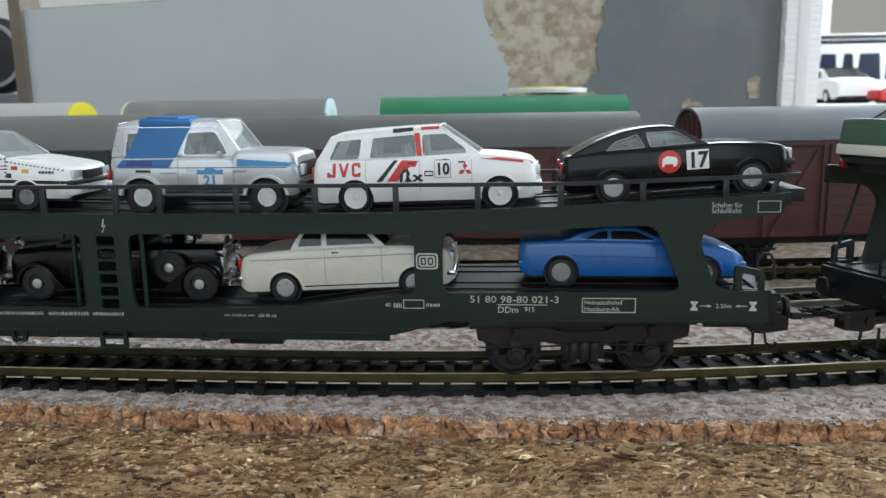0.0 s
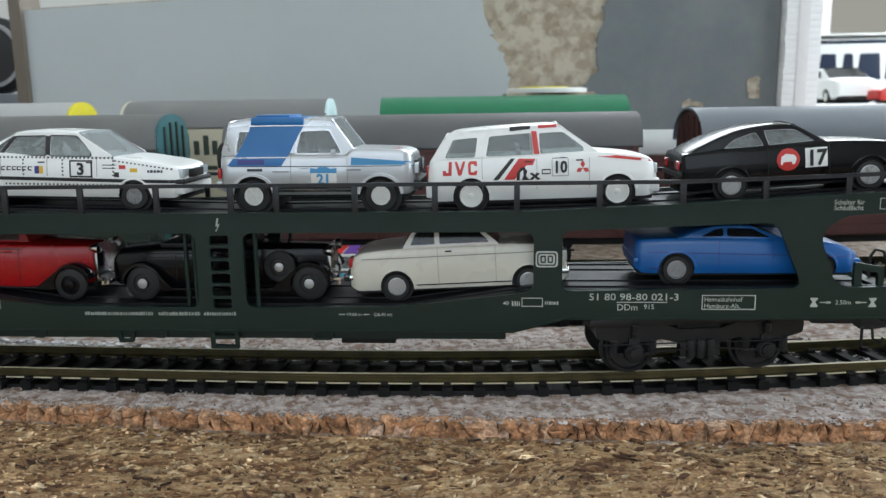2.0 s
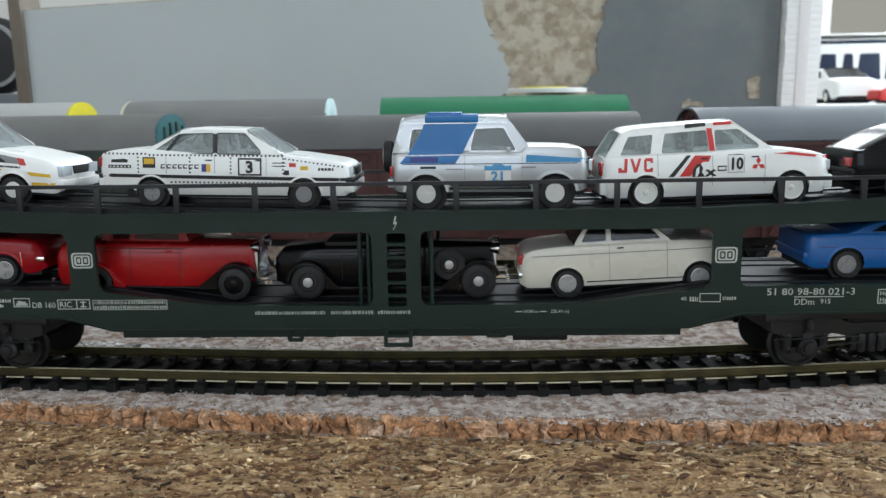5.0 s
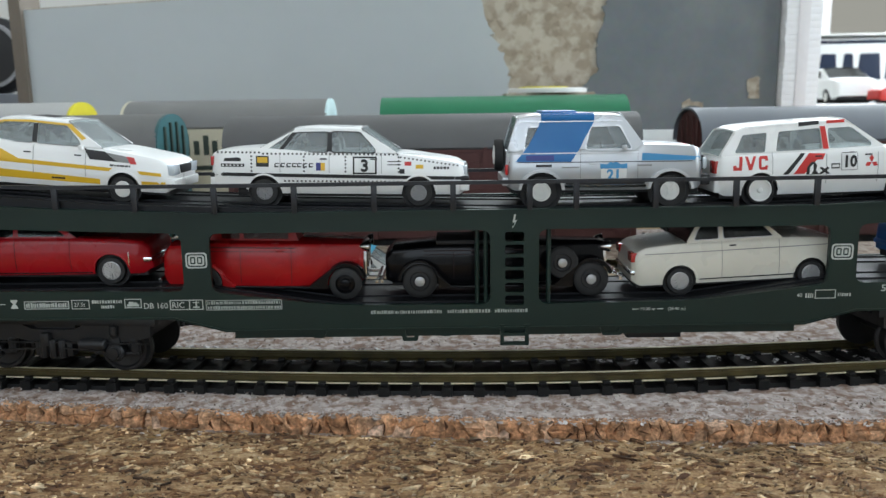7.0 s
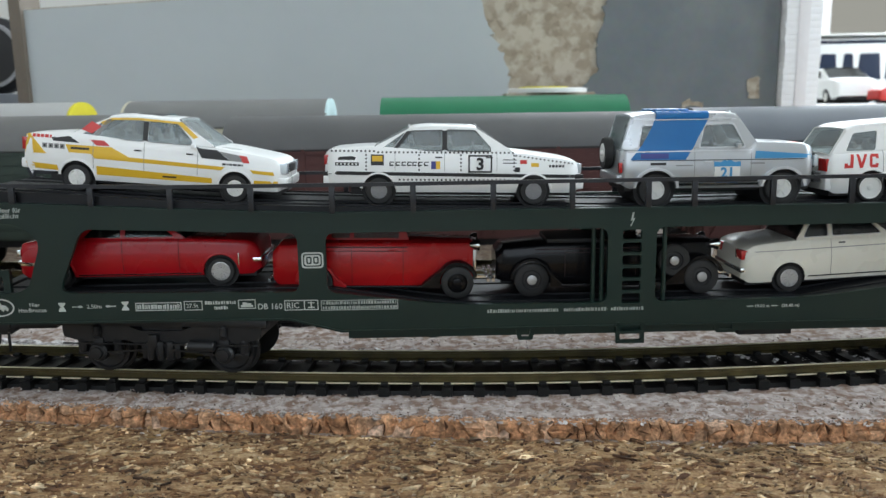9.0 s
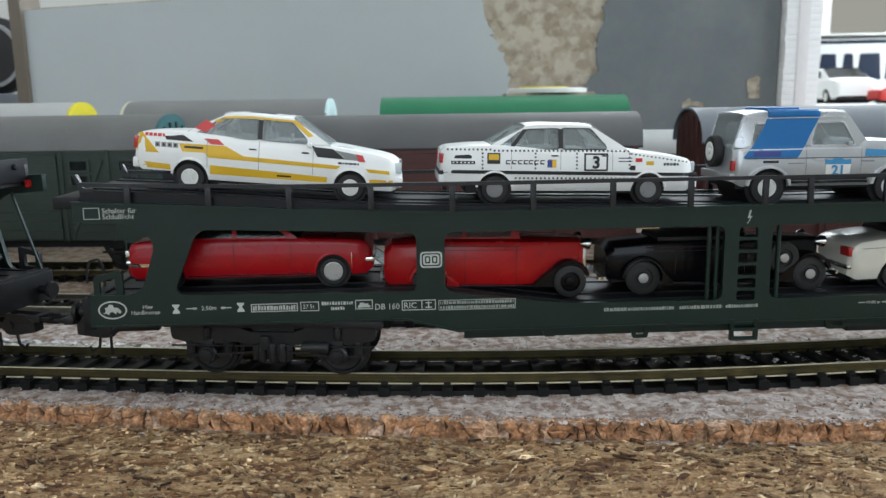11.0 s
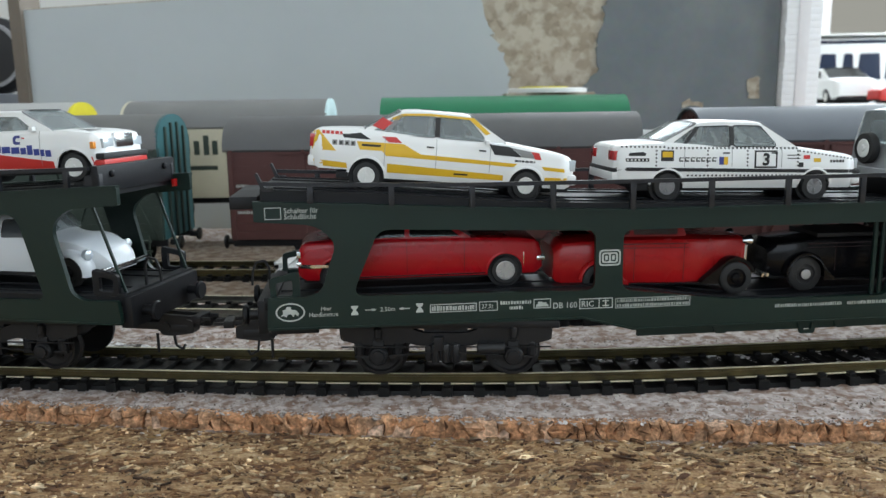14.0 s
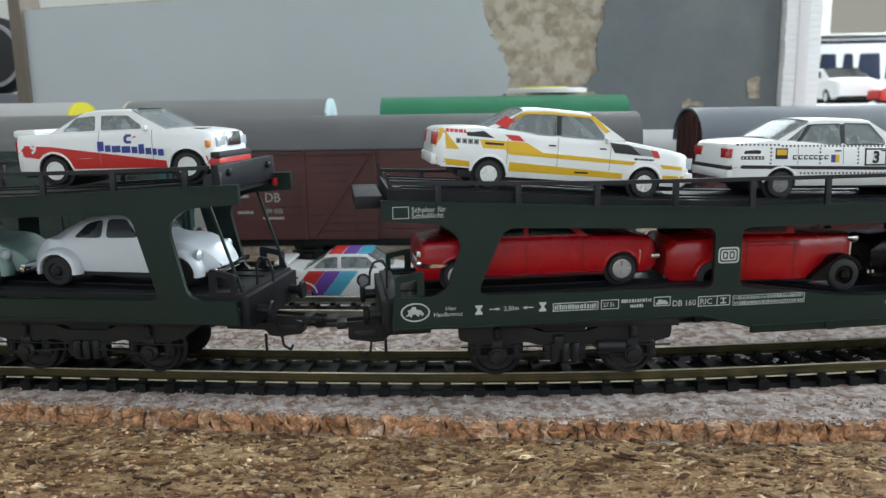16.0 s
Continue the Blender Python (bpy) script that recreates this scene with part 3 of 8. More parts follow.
    for i in range(420):         # paint flakes that hang over the torn edge
        x = rnd.uniform(-165, 165)
        y = cork_front(x) + rnd.uniform(-0.5, 1.6)
        k, r_, a0, base = rnd.randint(4, 6), rnd.uniform(0.2, 0.6), rnd.uniform(0, 6), len(vs)
        tx, ty, z = rnd.gauss(0, 0.3), rnd.gauss(0.25, 0.3), CORK_TOP + rnd.uniform(-0.35, 0.2)
        for j in range(k):
            u = a0 + 2 * math.pi * j / k
            px, py = 1.3 * r_ * math.cos(u) * rnd.uniform(0.5, 1.3), 0.7 * r_ * math.sin(u) * rnd.uniform(0.6, 1.3)
            vs += [((x + px) * MM, (y + py) * MM, (z + px * tx + py * ty) * MM)]
        for j in range(k):
            q = vs[base + j]
            vs.append((q[0], q[1], q[2] - 0.0002))
        fs.append(tuple(range(base, base + k)))
        fs += [(base + j, base + k + j, base + k + (j + 1) % k, base + (j + 1) % k) for j in range(k)]
    me = bpy.data.meshes.new("paint_crumbs")
    me.from_pydata(vs, [], fs)
    me.materials.append(crumbs)
    tagged(new("paint_crumbs", me), "grey-white paint crumbs and cork bits on the bed", "crumbs", kind="stuff")
    vs, fs = [], []
    for i in range(2600):        # curled flakes of white paint between the tracks
        x, d = rnd.uniform(-170, 170), rnd.uniform(37, 46)
        y = cork_front(x) + d
        k, r_, a0 = rnd.randint(4, 6), rnd.uniform(0.5, 1.7), rnd.uniform(0, 6)
        tx, ty, base = rnd.gauss(0, 0.3), rnd.gauss(0, 0.3), len(vs)
        z = CORK_TOP + rnd.uniform(0.0, 0.8)
        for j in range(k):
            u = a0 + 2 * math.pi * j / k
            px, py = r_ * math.cos(u) * rnd.uniform(0.6, 1.3), 0.7 * r_ * math.sin(u) * rnd.uniform(0.6, 1.3)
            vs += [((x + px) * MM, (y + py) * MM, (z + px * tx + py * ty) * MM)]
        for j in range(k):
            q = vs[base + j]
            vs.append((q[0], q[1], q[2] - 0.00018))
        fs.append(tuple(range(base, base + k)))
        fs += [(base + j, base + k + j, base + k + (j + 1) % k, base + (j + 1) % k) for j in range(k)]
    me = bpy.data.meshes.new("paint_flakes")
    me.from_pydata(vs, [], fs)
    me.materials.append(island_mat("paint_flake", ((0.0, (0.10, 0.07, 0.055)), (0.12, (0.42, 0.39, 0.38)), (0.5, (0.62, 0.60, 0.60)), (1.0, (0.78, 0.77, 0.77))), 0.85, 0.3))
    tagged(new("paint_flakes", me), "curled flakes of white paint between the tracks", "paint flakes", kind="stuff")


def line_c(s):
    """The siding with the goods wagons: place and heading."""
    a = math.atan(-0.058)
    far = max(0.0, s - 90.0)
    return s * math.cos(a), 308.4 + s * math.sin(a) + 0.0007 * far * far, a + 0.0014 * far


def line_d(s):
    return s, 384.0 - 0.012 * s, math.atan(-0.012)


RAIL_SECTION = [(-1.1, -2.4), (1.1, -2.4), (1.1, -2.05), (0.3, -1.75), (0.3, -0.65), (0.5, -0.5), (0.5, -0.06), (0.42, 0.0), (-0.42, 0.0), (-0.5, -0.06), (-0.5, -0.5), (-0.3, -0.65), (-0.3, -1.75), (-1.1, -2.05)]


def build_track(way, s0, s1, top, near, label, materials, tie0=0.0, ties=True):
    """Two rails on sleepers along a way; top: height of the rail heads."""
    bm = bmesh.new()
    tr_ob = None
    for side in (8.75, -8.75):
        bm = bmesh.new()
        rings = []
        for s in np.arange(s0, s1 + 1, 6.0):
            x, y, a = way(s)
            rings.append([(x + math.sin(a) * (side + u), y - math.cos(a) * (side + u), top + h) for u, h in RAIL_SECTION])
        loft(bm, rings, close=True)
        if tr_ob is None:
            tr_ob = tagged(thing("track", label, "track"), kind="structure")
        rl = part("rail", bm, materials[0], tr_ob, "brass-coloured rail" if near else "")
        # bright strips stand in for highlights on the heads and the near foot
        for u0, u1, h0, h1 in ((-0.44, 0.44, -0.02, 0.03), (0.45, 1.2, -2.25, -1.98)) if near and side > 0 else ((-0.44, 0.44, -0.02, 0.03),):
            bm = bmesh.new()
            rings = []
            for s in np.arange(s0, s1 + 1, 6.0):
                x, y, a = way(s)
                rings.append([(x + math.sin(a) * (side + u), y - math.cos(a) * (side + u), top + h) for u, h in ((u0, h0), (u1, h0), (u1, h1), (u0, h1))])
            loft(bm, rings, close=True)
            part("shine_strip", bm, M["railshine"], rl, "bright strip, highlight painted on the rail head and near foot")
    tie = bmesh.new()
    box(tie, -1.25, 1.25, -12.3, 12.3, -4.6, -2.4)
    for side in (8.75, -8.75):
        for sg in (-1, 1):
            box(tie, -0.85, 0.85, side + sg * 1.9 - 0.75, side + sg * 1.9 + 0.75, -2.4, -1.55, 0.2)
    # thin black plate along the track, below the sleeper tops
    bm = bmesh.new()
    rings = []
    for s in np.arange(s0, s1 + 1, 6.0):
        x, y, a = way(s)
        rings.append([(x + math.sin(a) * u, y - math.cos(a) * u, top + h) for u, h in ((-10.9, -5.2), (10.9, -5.2), (10.6, -3.7), (-10.6, -3.7))])
    loft(bm, rings, close=True)
    part("black_strip", bm, M["sleeper"], tr_ob, "black strip between the sleepers")
    first = None
    k = 0
    for s in np.arange(s0 + tie0, s1, 7.35):
        x, y, a = way(s)
        m = mp(x, y, top, 0, 0, math.degrees(a) + random.uniform(-0.6, 0.6))
        if first is None:
            first = part("sleeper", tie, materials[1], tr_ob, m=m)
        else:
            ob = first.copy()
            scene.collection.objects.link(ob)
            ob.matrix_basis = m
    return tr_ob


def line_b(s):
    return on_track(s, -58.0)


# ---- double-deck car carrier wagon ----
BEAM_TOP = [(-152, 42.5), (-130, 41.4), (-105, 40.0), (-70, 38.5), (70, 38.5), (105, 40.0), (130, 41.4), (152, 42.5)]


def side_outline(lift=0.0, low=0.0):
    half = [(152, 42.5), (152, 38.7), (139, 37.6), (134.6, 33.7), (138.2, 23.1), (141.5, 21.7), (149.8, 21.9), (150.3, 14.9), (80, 14.5), (68, 11.2)]
    rad = [0.2, 0.3, 2.5, 2.5, 2.2, 2.0, 0.5, 0.5, 1.5, 1.5]
    top = [(70, 38.5), (105, 40.0), (130, 41.4)]
    pts = half + [(-x, z) for x, z in reversed(half)] + [(-x, z) for x, z in reversed(top)] + top
    r = rad + rad[::-1] + [0] * 6
    pts = [(x, z + lift if z > 30 else z - low if 20 < z < 24 else z) for x, z in pts]
    return rounded(pts, r, 4)


def side_holes(lift=0.0, low=0.0):
    end = rounded([(78.7, 20.8), (131.6, 21.6), (125.4, 36.3), (78.7, 34.6)], [2.2, 2.8, 2.6, 2.2], 4)
    mid = rounded([(5.6, 16.8), (42, 17.1), (72.3, 20.6), (72.3, 34.4), (5.6, 34.4)], [2.2, 6, 2.2, 2.2, 2.2], 4)
    slots = [rounded([(-2.2, z), (2.2, z), (2.2, z + 2.3), (-2.2, z + 2.3)], 0.5, 2) for z in (16.6, 19.6, 22.6, 25.6, 28.6, 31.6)]
    flip = lambda p: [(-x, z) for x, z in reversed(p)]
    move = lambda p: [(x, z + lift if z > 30 else z - low if z < 25 else z) for x, z in p]
    near = lambda p: [(x + 1.9 if -80 < x < -69 else x, z) for x, z in p]
    return [move(end), move(mid), move(near(flip(end))), move(near(flip(mid)))] + slots


DECK = [(-158, 46.0), (-128, 44.2), (-94, 41.3), (-58, 39.9), (-22, 39.0), (6, 38.3), (58, 38.5), (92, 39.4), (117, 40.6), (147, 42.8), (158, 43.4)]
HANDRAIL = [(-158, 47.2), (-140, 46.4), (-105, 45.5), (-60, 45.3), (60, 45.3), (105, 45.4), (122, 45.9), (140, 46.5), (158, 47.2)]


def upper_z(x):
    """Upper deck's surface, raised towards both ends."""
    return smooth_deck(DECK, x)


def rail_z(x):
    """The handrail's underside."""
    return smooth_deck(HANDRAIL, x) - 0.4


def smooth_deck(pts, x):
    return float(np.interp(x, [p[0] for p in pts], [p[1] for p in pts]))


def floor_z(x):
    """Lower deck's surface."""
    a = abs(x)
    return 16.6 if a < 42 else min(20.9, 16.6 + (a - 42) * 0.143)


def swept_deck(zf, x1, w, th, xs):
    bm = bmesh.new()
    rings = [[(x, -w, zf(x)), (x, w, zf(x)), (x, w, zf(x) - th), (x, -w, zf(x) - th)] for x in xs]
    loft(bm, rings, close=True)
    return bm


def deck_ribs(w, zf, xs, lift=0.0):
    """Ribs that guide the tyres."""
    for y in (-12.6, -6.2, 6.2, 12.6):
        bm = bmesh.new()
        loft(bm, [[(x, y - 0.25, zf(x) + lift - 0.1), (x, y + 0.25, zf(x) + lift - 0.1), (x, y + 0.25, zf(x) + lift + 0.35), (x, y - 0.25, zf(x) + lift + 0.35)] for x in xs], close=True)
        part("deck_rib", bm, M["deck"], w)


def build_bogie(parent, x, shift, brakes):
    """Two-axle bogie, pivoting under the wagon."""
    b = thing("bogie", "", "")
    b.parent = parent
    frame_bm = bmesh.new()
    for sg in (-1, 1):
        y = sg * 12.2
        prof = rounded([(-24.5, 12.4), (-24.2, 9.6), (-19.5, 8.4), (-12, 8.4), (-9, 9.0), (-6, 8.2), (6, 8.2), (9, 9.0), (12, 8.4), (19.5, 8.4), (24.2, 9.6), (24.5, 12.4), (8, 12.4), (5, 11.2), (-5, 11.2), (-8, 12.4)], 0.5, 2)
        plate(frame_bm, prof, [], y - 0.9, y + 0.9)
        box(frame_bm, -26.0, 26.0, y - 1.4, y + 1.4, 12.4, 14.1, 0.25)
        for wx in (-15.5, 15.5):
            box(frame_bm, wx - 1.3, wx + 1.3, y + sg * 0.4 - 1.0, y + sg * 0.4 + 1.0, 4.6, 9.5, 0.3)
            lathe(frame_bm, [(2.3, -1.1 * sg), (2.3, 0.7 * sg), (1.9, 1.3 * sg), (0.8, 1.4 * sg)], "y", 18, (wx, y + sg * 0.9, 6.0))
            lathe(frame_bm, [(1.5, 1.3 * sg), (1.4, 1.9 * sg), (0.5, 2.0 * sg)], "y", 14, (wx, y + sg * 0.9, 6.0))
            for dx in (-4.4, 4.4):          # spring cups
                lathe(frame_bm, [(0.9, 0), (1.2, 0.4), (1.2, 3.2), (0.9, 3.6)], "z", 10, (wx + dx, y, 5.6))
            box(frame_bm, wx - 5.6, wx + 5.6, y - 0.7, y + 0.7, 5.1, 5.8, 0.15)
            box(frame_bm, wx - 0.7, wx + 0.7, y + sg * 0.9 - 0.5, y + sg * 0.9 + 0.5, 9.0, 12.6, 0.15)
        box(frame_bm, -4.8, 4.8, y - 1.3, y + 1.3, 4.6, 8.4, 0.5)
        for dx in (-2.4, 0, 2.4):
            lathe(frame_bm, [(0.85, 0), (1.0, 0.3), (1.0, 4.1), (0.85, 4.4)], "z", 10, (dx, y + sg * 1.3, 4.4))
        beam(frame_bm, (-13, y + sg * 1.9, 6.2), (-3, y + sg * 1.9, 6.9), 0.35, 0.35)
        beam(frame_bm, (3, y + sg * 1.9, 6.9), (13, y + sg * 1.9, 6.2), 0.35, 0.35)
        for wx in (-15.5, 15.5):            # hanger bolts under the top bar
            lathe(frame_bm, [(0.7, 0), (0.9, 0.3), (0.9, 2.2), (0.5, 2.6)], "z", 10, (wx, y + sg * 1.5, 10.2))
        beam(frame_bm, (-24, y + sg * 1.7, 8.2), (24, y + sg * 1.7, 8.2), 0.3, 0.3)
        if brakes:
            lathe(frame_bm, [(1.1, -3.2), (1.35, -3.0), (1.35, 3.0), (1.1, 3.2)], "x", 14, (10.4, y + sg * 2.0, 8.0))
            box(frame_bm, -2.6, -0.4, y + sg * 1.4 - 1.0, y + sg * 1.4 + 1.0, 7.4, 10.6, 0.3)
    box(frame_bm, -5, 5, -12, 12, 9.5, 12.5)
    box(frame_bm, -23.8, -22.4, -12, 12, 9.6, 12.0)
    box(frame_bm, 22.4, 23.8, -12, 12, 9.6, 12.0)
    part("bogie_frame", frame_bm, M["bogie"], b, smooth=30)
    for wx in (-15.5, 15.5):
        wb = bmesh.new()
        lathe(wb, [(1.0, -11.2), (1.0, 11.2)], "y", 10)
        for sg in (-1, 1):
            lathe(wb, [(1.2, 6.6 * sg), (5.4, 6.9 * sg), (6.6, 7.0 * sg), (6.6, 7.6 * sg), (5.9, 7.9 * sg), (5.75, 9.6 * sg), (5.0, 9.7 * sg), (4.6, 9.2 * sg), (1.8, 9.0 * sg), (1.6, 9.9 * sg), (0.6, 9.9 * sg)], "y", 28)
            for k in range(4):              # webs, so that the turning shows
                a = math.pi / 2 * k
                box(wb, math.cos(a) * 3 - 0.4, math.cos(a) * 3 + 0.4, min(9.0 * sg, 9.5 * sg), max(9.0 * sg, 9.5 * sg), math.sin(a) * 3 - 0.4, math.sin(a) * 3 + 0.4)
        ob = part("wheelset", wb, M["steelwheel"], b, "blackened metal wheelset")
        SPINNERS.append((ob, wx, 5.8))
    MOVERS_BOGIE.append((b, x, shift))
    return b


MOVERS_BOGIE = []


def build_wagon(label, shift, lettering=True, lift=0.0, low=0.0):
    w = thing("car_carrier_wagon", label, "rail wagon", "car carrier wagons of the train")
    outer, holes = side_outline(lift, low), side_holes(lift, low)

    def deck_z(x):
        return upper_z(x) + lift

    for sg in (-1, 1):
        bm = bmesh.new()
        plate(bm, outer, holes, sg * 16.4, sg * 15.2)
        part("side_frame", bm, M["green"], w, "dark green moulded side frame", smooth=30)
        bm = bmesh.new()
        loft(bm, [[(x, sg * 16.75, z), (x, sg * 15.0, z), (x, sg * 15.0, z + 0.6), (x, sg * 16.75, z + 0.6)] for x, z in [(x, z + lift) for x, z in BEAM_TOP]], close=True)
        part("beam_flange", bm, M["green"], w)
        for sx in (-1, 1):
            bm = bmesh.new()
            loft(bm, [[(sx * x, sg * 16.65, z), (sx * x, sg * 15.6, z), (sx * x, sg * 15.6, z + 0.45), (sx * x, sg * 16.65, z + 0.45)] for x, z in ((0.0, 11.0), (67.5, 11.0), (79.5, 14.2), (150.2, 14.6))], close=True)
            part("sill_flange", bm, M["green"], w)
        # railing
        posts = [3.4, 14.0, 32.0, 50.2, 68.5, 86.7, 104.8, 122.4, 139.8]
        for x in [p for p in posts] + [-p for p in posts if p > 10]:
            bm = bmesh.new()
            z = smooth_deck(BEAM_TOP, x) + lift
            box(bm, x - 0.65, x + 0.65, sg * 16.3 - 0.45, sg * 16.3 + 0.45, z + 0.2, rail_z(x) + lift + 0.2, 0.12)
            part("railing_post", bm, M["blackrail"], w)
        bm = bmesh.new()
        xs = [-145.5 if lift else -150, -140, -122, -105, -60, 0, 60, 105, 122, 140, 145.5 if lift else 155]
        loft(bm, [[(x, sg * 16.3 - 0.45, rail_z(x) + lift), (x, sg * 16.3 + 0.45, rail_z(x) + lift), (x, sg * 16.3 + 0.45, rail_z(x) + lift + 0.85), (x, sg * 16.3 - 0.45, rail_z(x) + lift + 0.85)] for x in xs], close=True)
        part("handrail", bm, M["blackrail"], w, "thin black plastic handrail")
        bm = bmesh.new()
        box(bm, -66, 66, sg * 14.4 - 0.5, sg * 14.4 + 0.5, 9.0, 12.4)
        part("centre_sill", bm, M["green"], w)
        bm = bmesh.new()
        for x in (-2.9, 2.9):
            box(bm, x - 0.45, x + 0.45, sg * 16.2 - 0.45, sg * 16.2 + 0.45, 7.0, 12.0)
        for z in (7.3, 9.6):
            box(bm, -3.2, 3.2, sg * 16.2 - 0.6, sg * 16.2 + 0.6, z - 0.35, z + 0.35)
        part("step", bm, M["green"], w, "green footstep below the ladder")
        for x in (-8.6, -6.6, 8.0) if sg < 0 else (8.6, -8.6):
            bm = bmesh.new()
            lathe(bm, [(0.55, 16.9 - 0.5), (0.55, 35.5 + lift)], "z", 10, (x, sg * 14.6, 0))
            part("deck_strut", bm, M["green"], w)
        for x0, x1, z0 in ((-48, -44, 8.9), (-27, -22, 7.9), (-18, -14, 9.0), (20, 26, 8.7)):
            bm = bmesh.new()
            plate(bm, rounded([(x0, 11.3), (x0 + 0.8, z0), (x1 - 0.8, z0), (x1, 11.3)], 0.3, 2), [rounded([(x0 + 1.3, 10.6), (x0 + 1.6, z0 + 0.8), (x1 - 1.6, z0 + 0.8), (x1 - 1.3, 10.6)], 0.2, 2)] if x1 - x0 > 4 else [], sg * 15.4, sg * 14.6)
            part("bracket", bm, M["green"], w)
    far = 146.5 if lift else 154
    bm = swept_deck(deck_z, 152, 15.0, 2.6, [-min(far, 150.5), -128, -94, -58, -22, 6, 58, 92, 117, 140, far])
    part("upper_deck", bm, M["deck"], w, "black ribbed upper deck")
    deck_ribs(w, upper_z, [-150, -128, -94, -58, -22, 6, 58, 92, 117, 147], lift)
    deck_ribs(w, floor_z, [-148, -72, -42, 42, 72, 148])
    bm = swept_deck(floor_z, 150, 15.1, 1.4, [-150, -110, -72, -57, -42, 0, 42, 57, 72, 110, 150])
    part("lower_deck", bm, M["deck"], w, "black ribbed lower deck")
    bm = bmesh.new()
    box(bm, 27, 40, -13, -4, 7.2, 12, 0.4)
    part("battery_box", bm, M["bogie"], w)
    bm = bmesh.new()
    box(bm, -40, -28, 4, 13, 7.2, 12, 0.4)
    part("battery_box", bm, M["bogie"], w)
    bm = bmesh.new()
    box(bm, -68, 68, -5, 5, 10.0, 15.2)
    part("underframe", bm, M["bogie"], w)
    for sx in (-1, 1):
        bm = bmesh.new()
        box(bm, sx * 151.2 - 1.2, sx * 151.2 + 1.2, -15.0, 15.0, 13.5, 21.0, 0.3)
        box(bm, sx * 149.6 - 1.4, sx * 149.6 + 1.4, -15.0, 15.0, 18.6, 21.6, 0.2)
        part("headstock", bm, M["deck"], w, "black end beam")
        for sg in (-1, 1):
            bm = bmesh.new()
            lathe(bm, [(1.2, 0), (1.2, 2.6 * sx), (2.2, 3.0 * sx), (2.3, 3.6 * sx), (2.0, 4.0 * sx)], "x", 20, (sx * 152.2, sg * 10.2, 16.8))
            part("buffer", bm, M["deck"], w, "round black buffer")
            bm = bmesh.new()        # loading guard on the upper deck's end
            z0 = deck_z(sx * 152)
            if lift:
                pts = [(143.7, z0 - 2.5), (147.6, z0 - 2.5), (147.6, z0 + 2.6), (143.7, z0 + 2.0)]
            else:
                pts = [(147.5, z0 - 0.6), (150.0, z0 - 0.6), (151.4, z0 + 3.2), (150.8, z0 + 3.4), (149.4, z0 + 0.2), (147.5, z0 + 0.2)]
            plate(bm, rounded([(sx * x, z) for x, z in pts], 0.4, 2), [], sg * 14.4, sg * 15.6)
            part("end_guard", bm, M["blackrail"], w)
            bm = bmesh.new()        # buffer guard and bracket at the lower deck's end
            plate(bm, rounded([(sx * 143, 21.0), (sx * 143, 27.2), (sx * 149.4, 26.0), (sx * 149.4, 21.0)], 0.9, 3), [rounded([(sx * 144.6, 21.9), (sx * 144.6, 25.5), (sx * 148.2, 24.8), (sx * 148.2, 21.9)], 0.5, 2)], sg * 14.0, sg * 15.1)
            part("end_bracket", bm, M["deck"] if lift else M["green"], w)
            if lift:
                bm = bmesh.new()
                beam(bm, (sx * 143.5, sg * 13.4, 38.4 + lift), (sx * 150.4, sg * 13.4, 21.2), 0.5, 0.6)
                part("end_strut", bm, M["green"], w)
        bm = bmesh.new()
        z0 = deck_z(sx * 156)
        if lift:
            box(bm, sx * 146.6 - 0.9, sx * 146.6 + 0.9, -15.9, 15.9, z0 - 2.0, z0 + 4.0, 0.3)
            for q in (-11, 11):
                lathe(bm, [(0.8, 0), (0.8, 0.5 * sx), (0.5, 0.8 * sx)], "x", 10, (sx * 147.5, q, z0 + 2.0))
        else:
            box(bm, sx * 154.4 - 3.0, sx * 154.4 + 3.0, -13.0, 13.0, 41.0 + lift, 43.8 + lift, 0.3)
        part("bridge_plate", bm, M["deck"], w)
        if lift:
            for sg in (-1, 1):
                bm = bmesh.new()
                box(bm, sx * 148.0 - 0.5, sx * 148.0 + 0.5, sg * 14.8 - 0.8, sg * 14.8 + 0.8, z0 - 3.6, z0 - 1.6, 0.2)
                part("marker_lamp", bm, M["lampred"], w, "small red marker lamp")
        bm = bmesh.new()        # coupler
        box(bm, min(sx * 140, sx * 152), max(sx * 140, sx * 152), -1.5, 1.5, 9.2, 11.2, 0.4)
        box(bm, min(sx * 150, sx * 158), max(sx * 150, sx * 158), -1.6, 1.6, 8.9, 10.8, 0.3)
        plate(bm, rounded([(sx * 150.4, 8.0), (sx * 150.4, 12.4), (sx * 157.0, 12.4), (sx * 159.6, 11.6), (sx * 159.6, 8.8), (sx * 153.6, 7.8)], [1.8, 1.8, 0.5, 0.5, 0.5, 0.8], 4), [], -1.5, 1.5)
        for q in (-1.9, 1.9):
            beam(bm, (sx * 150, q, 13.0), (sx * 164.6, q, 12.6), 0.5, 0.8)
        box(bm, sx * 161 - 1.2, sx * 161 + 1.2, -2.6, 2.6, 11.6, 13.4, 0.3)
        lathe(bm, [(1.1, -1.9), (1.1, 1.9)], "y", 14, (sx * 152.4, 0, 10.2))
        for q, w_ in (((sx * 154.2, -1.4, 8.4), (sx * 154.6, -1.4, 5.6)), ((sx * 154.6, -1.4, 5.6), (sx * 156.4, -1.4, 4.6)), ((sx * 156.4, -1.4, 4.6), (sx * 157.0, -1.4, 5.8))):
            beam(bm, q, w_, 0.5, 0.5)
        lathe(bm, [(0.35, 4.2), (0.35, 9)], "z", 8, (sx * 151, -3.4, 0))
        part("coupler", bm, M["bogie"], w, "black hook coupler")
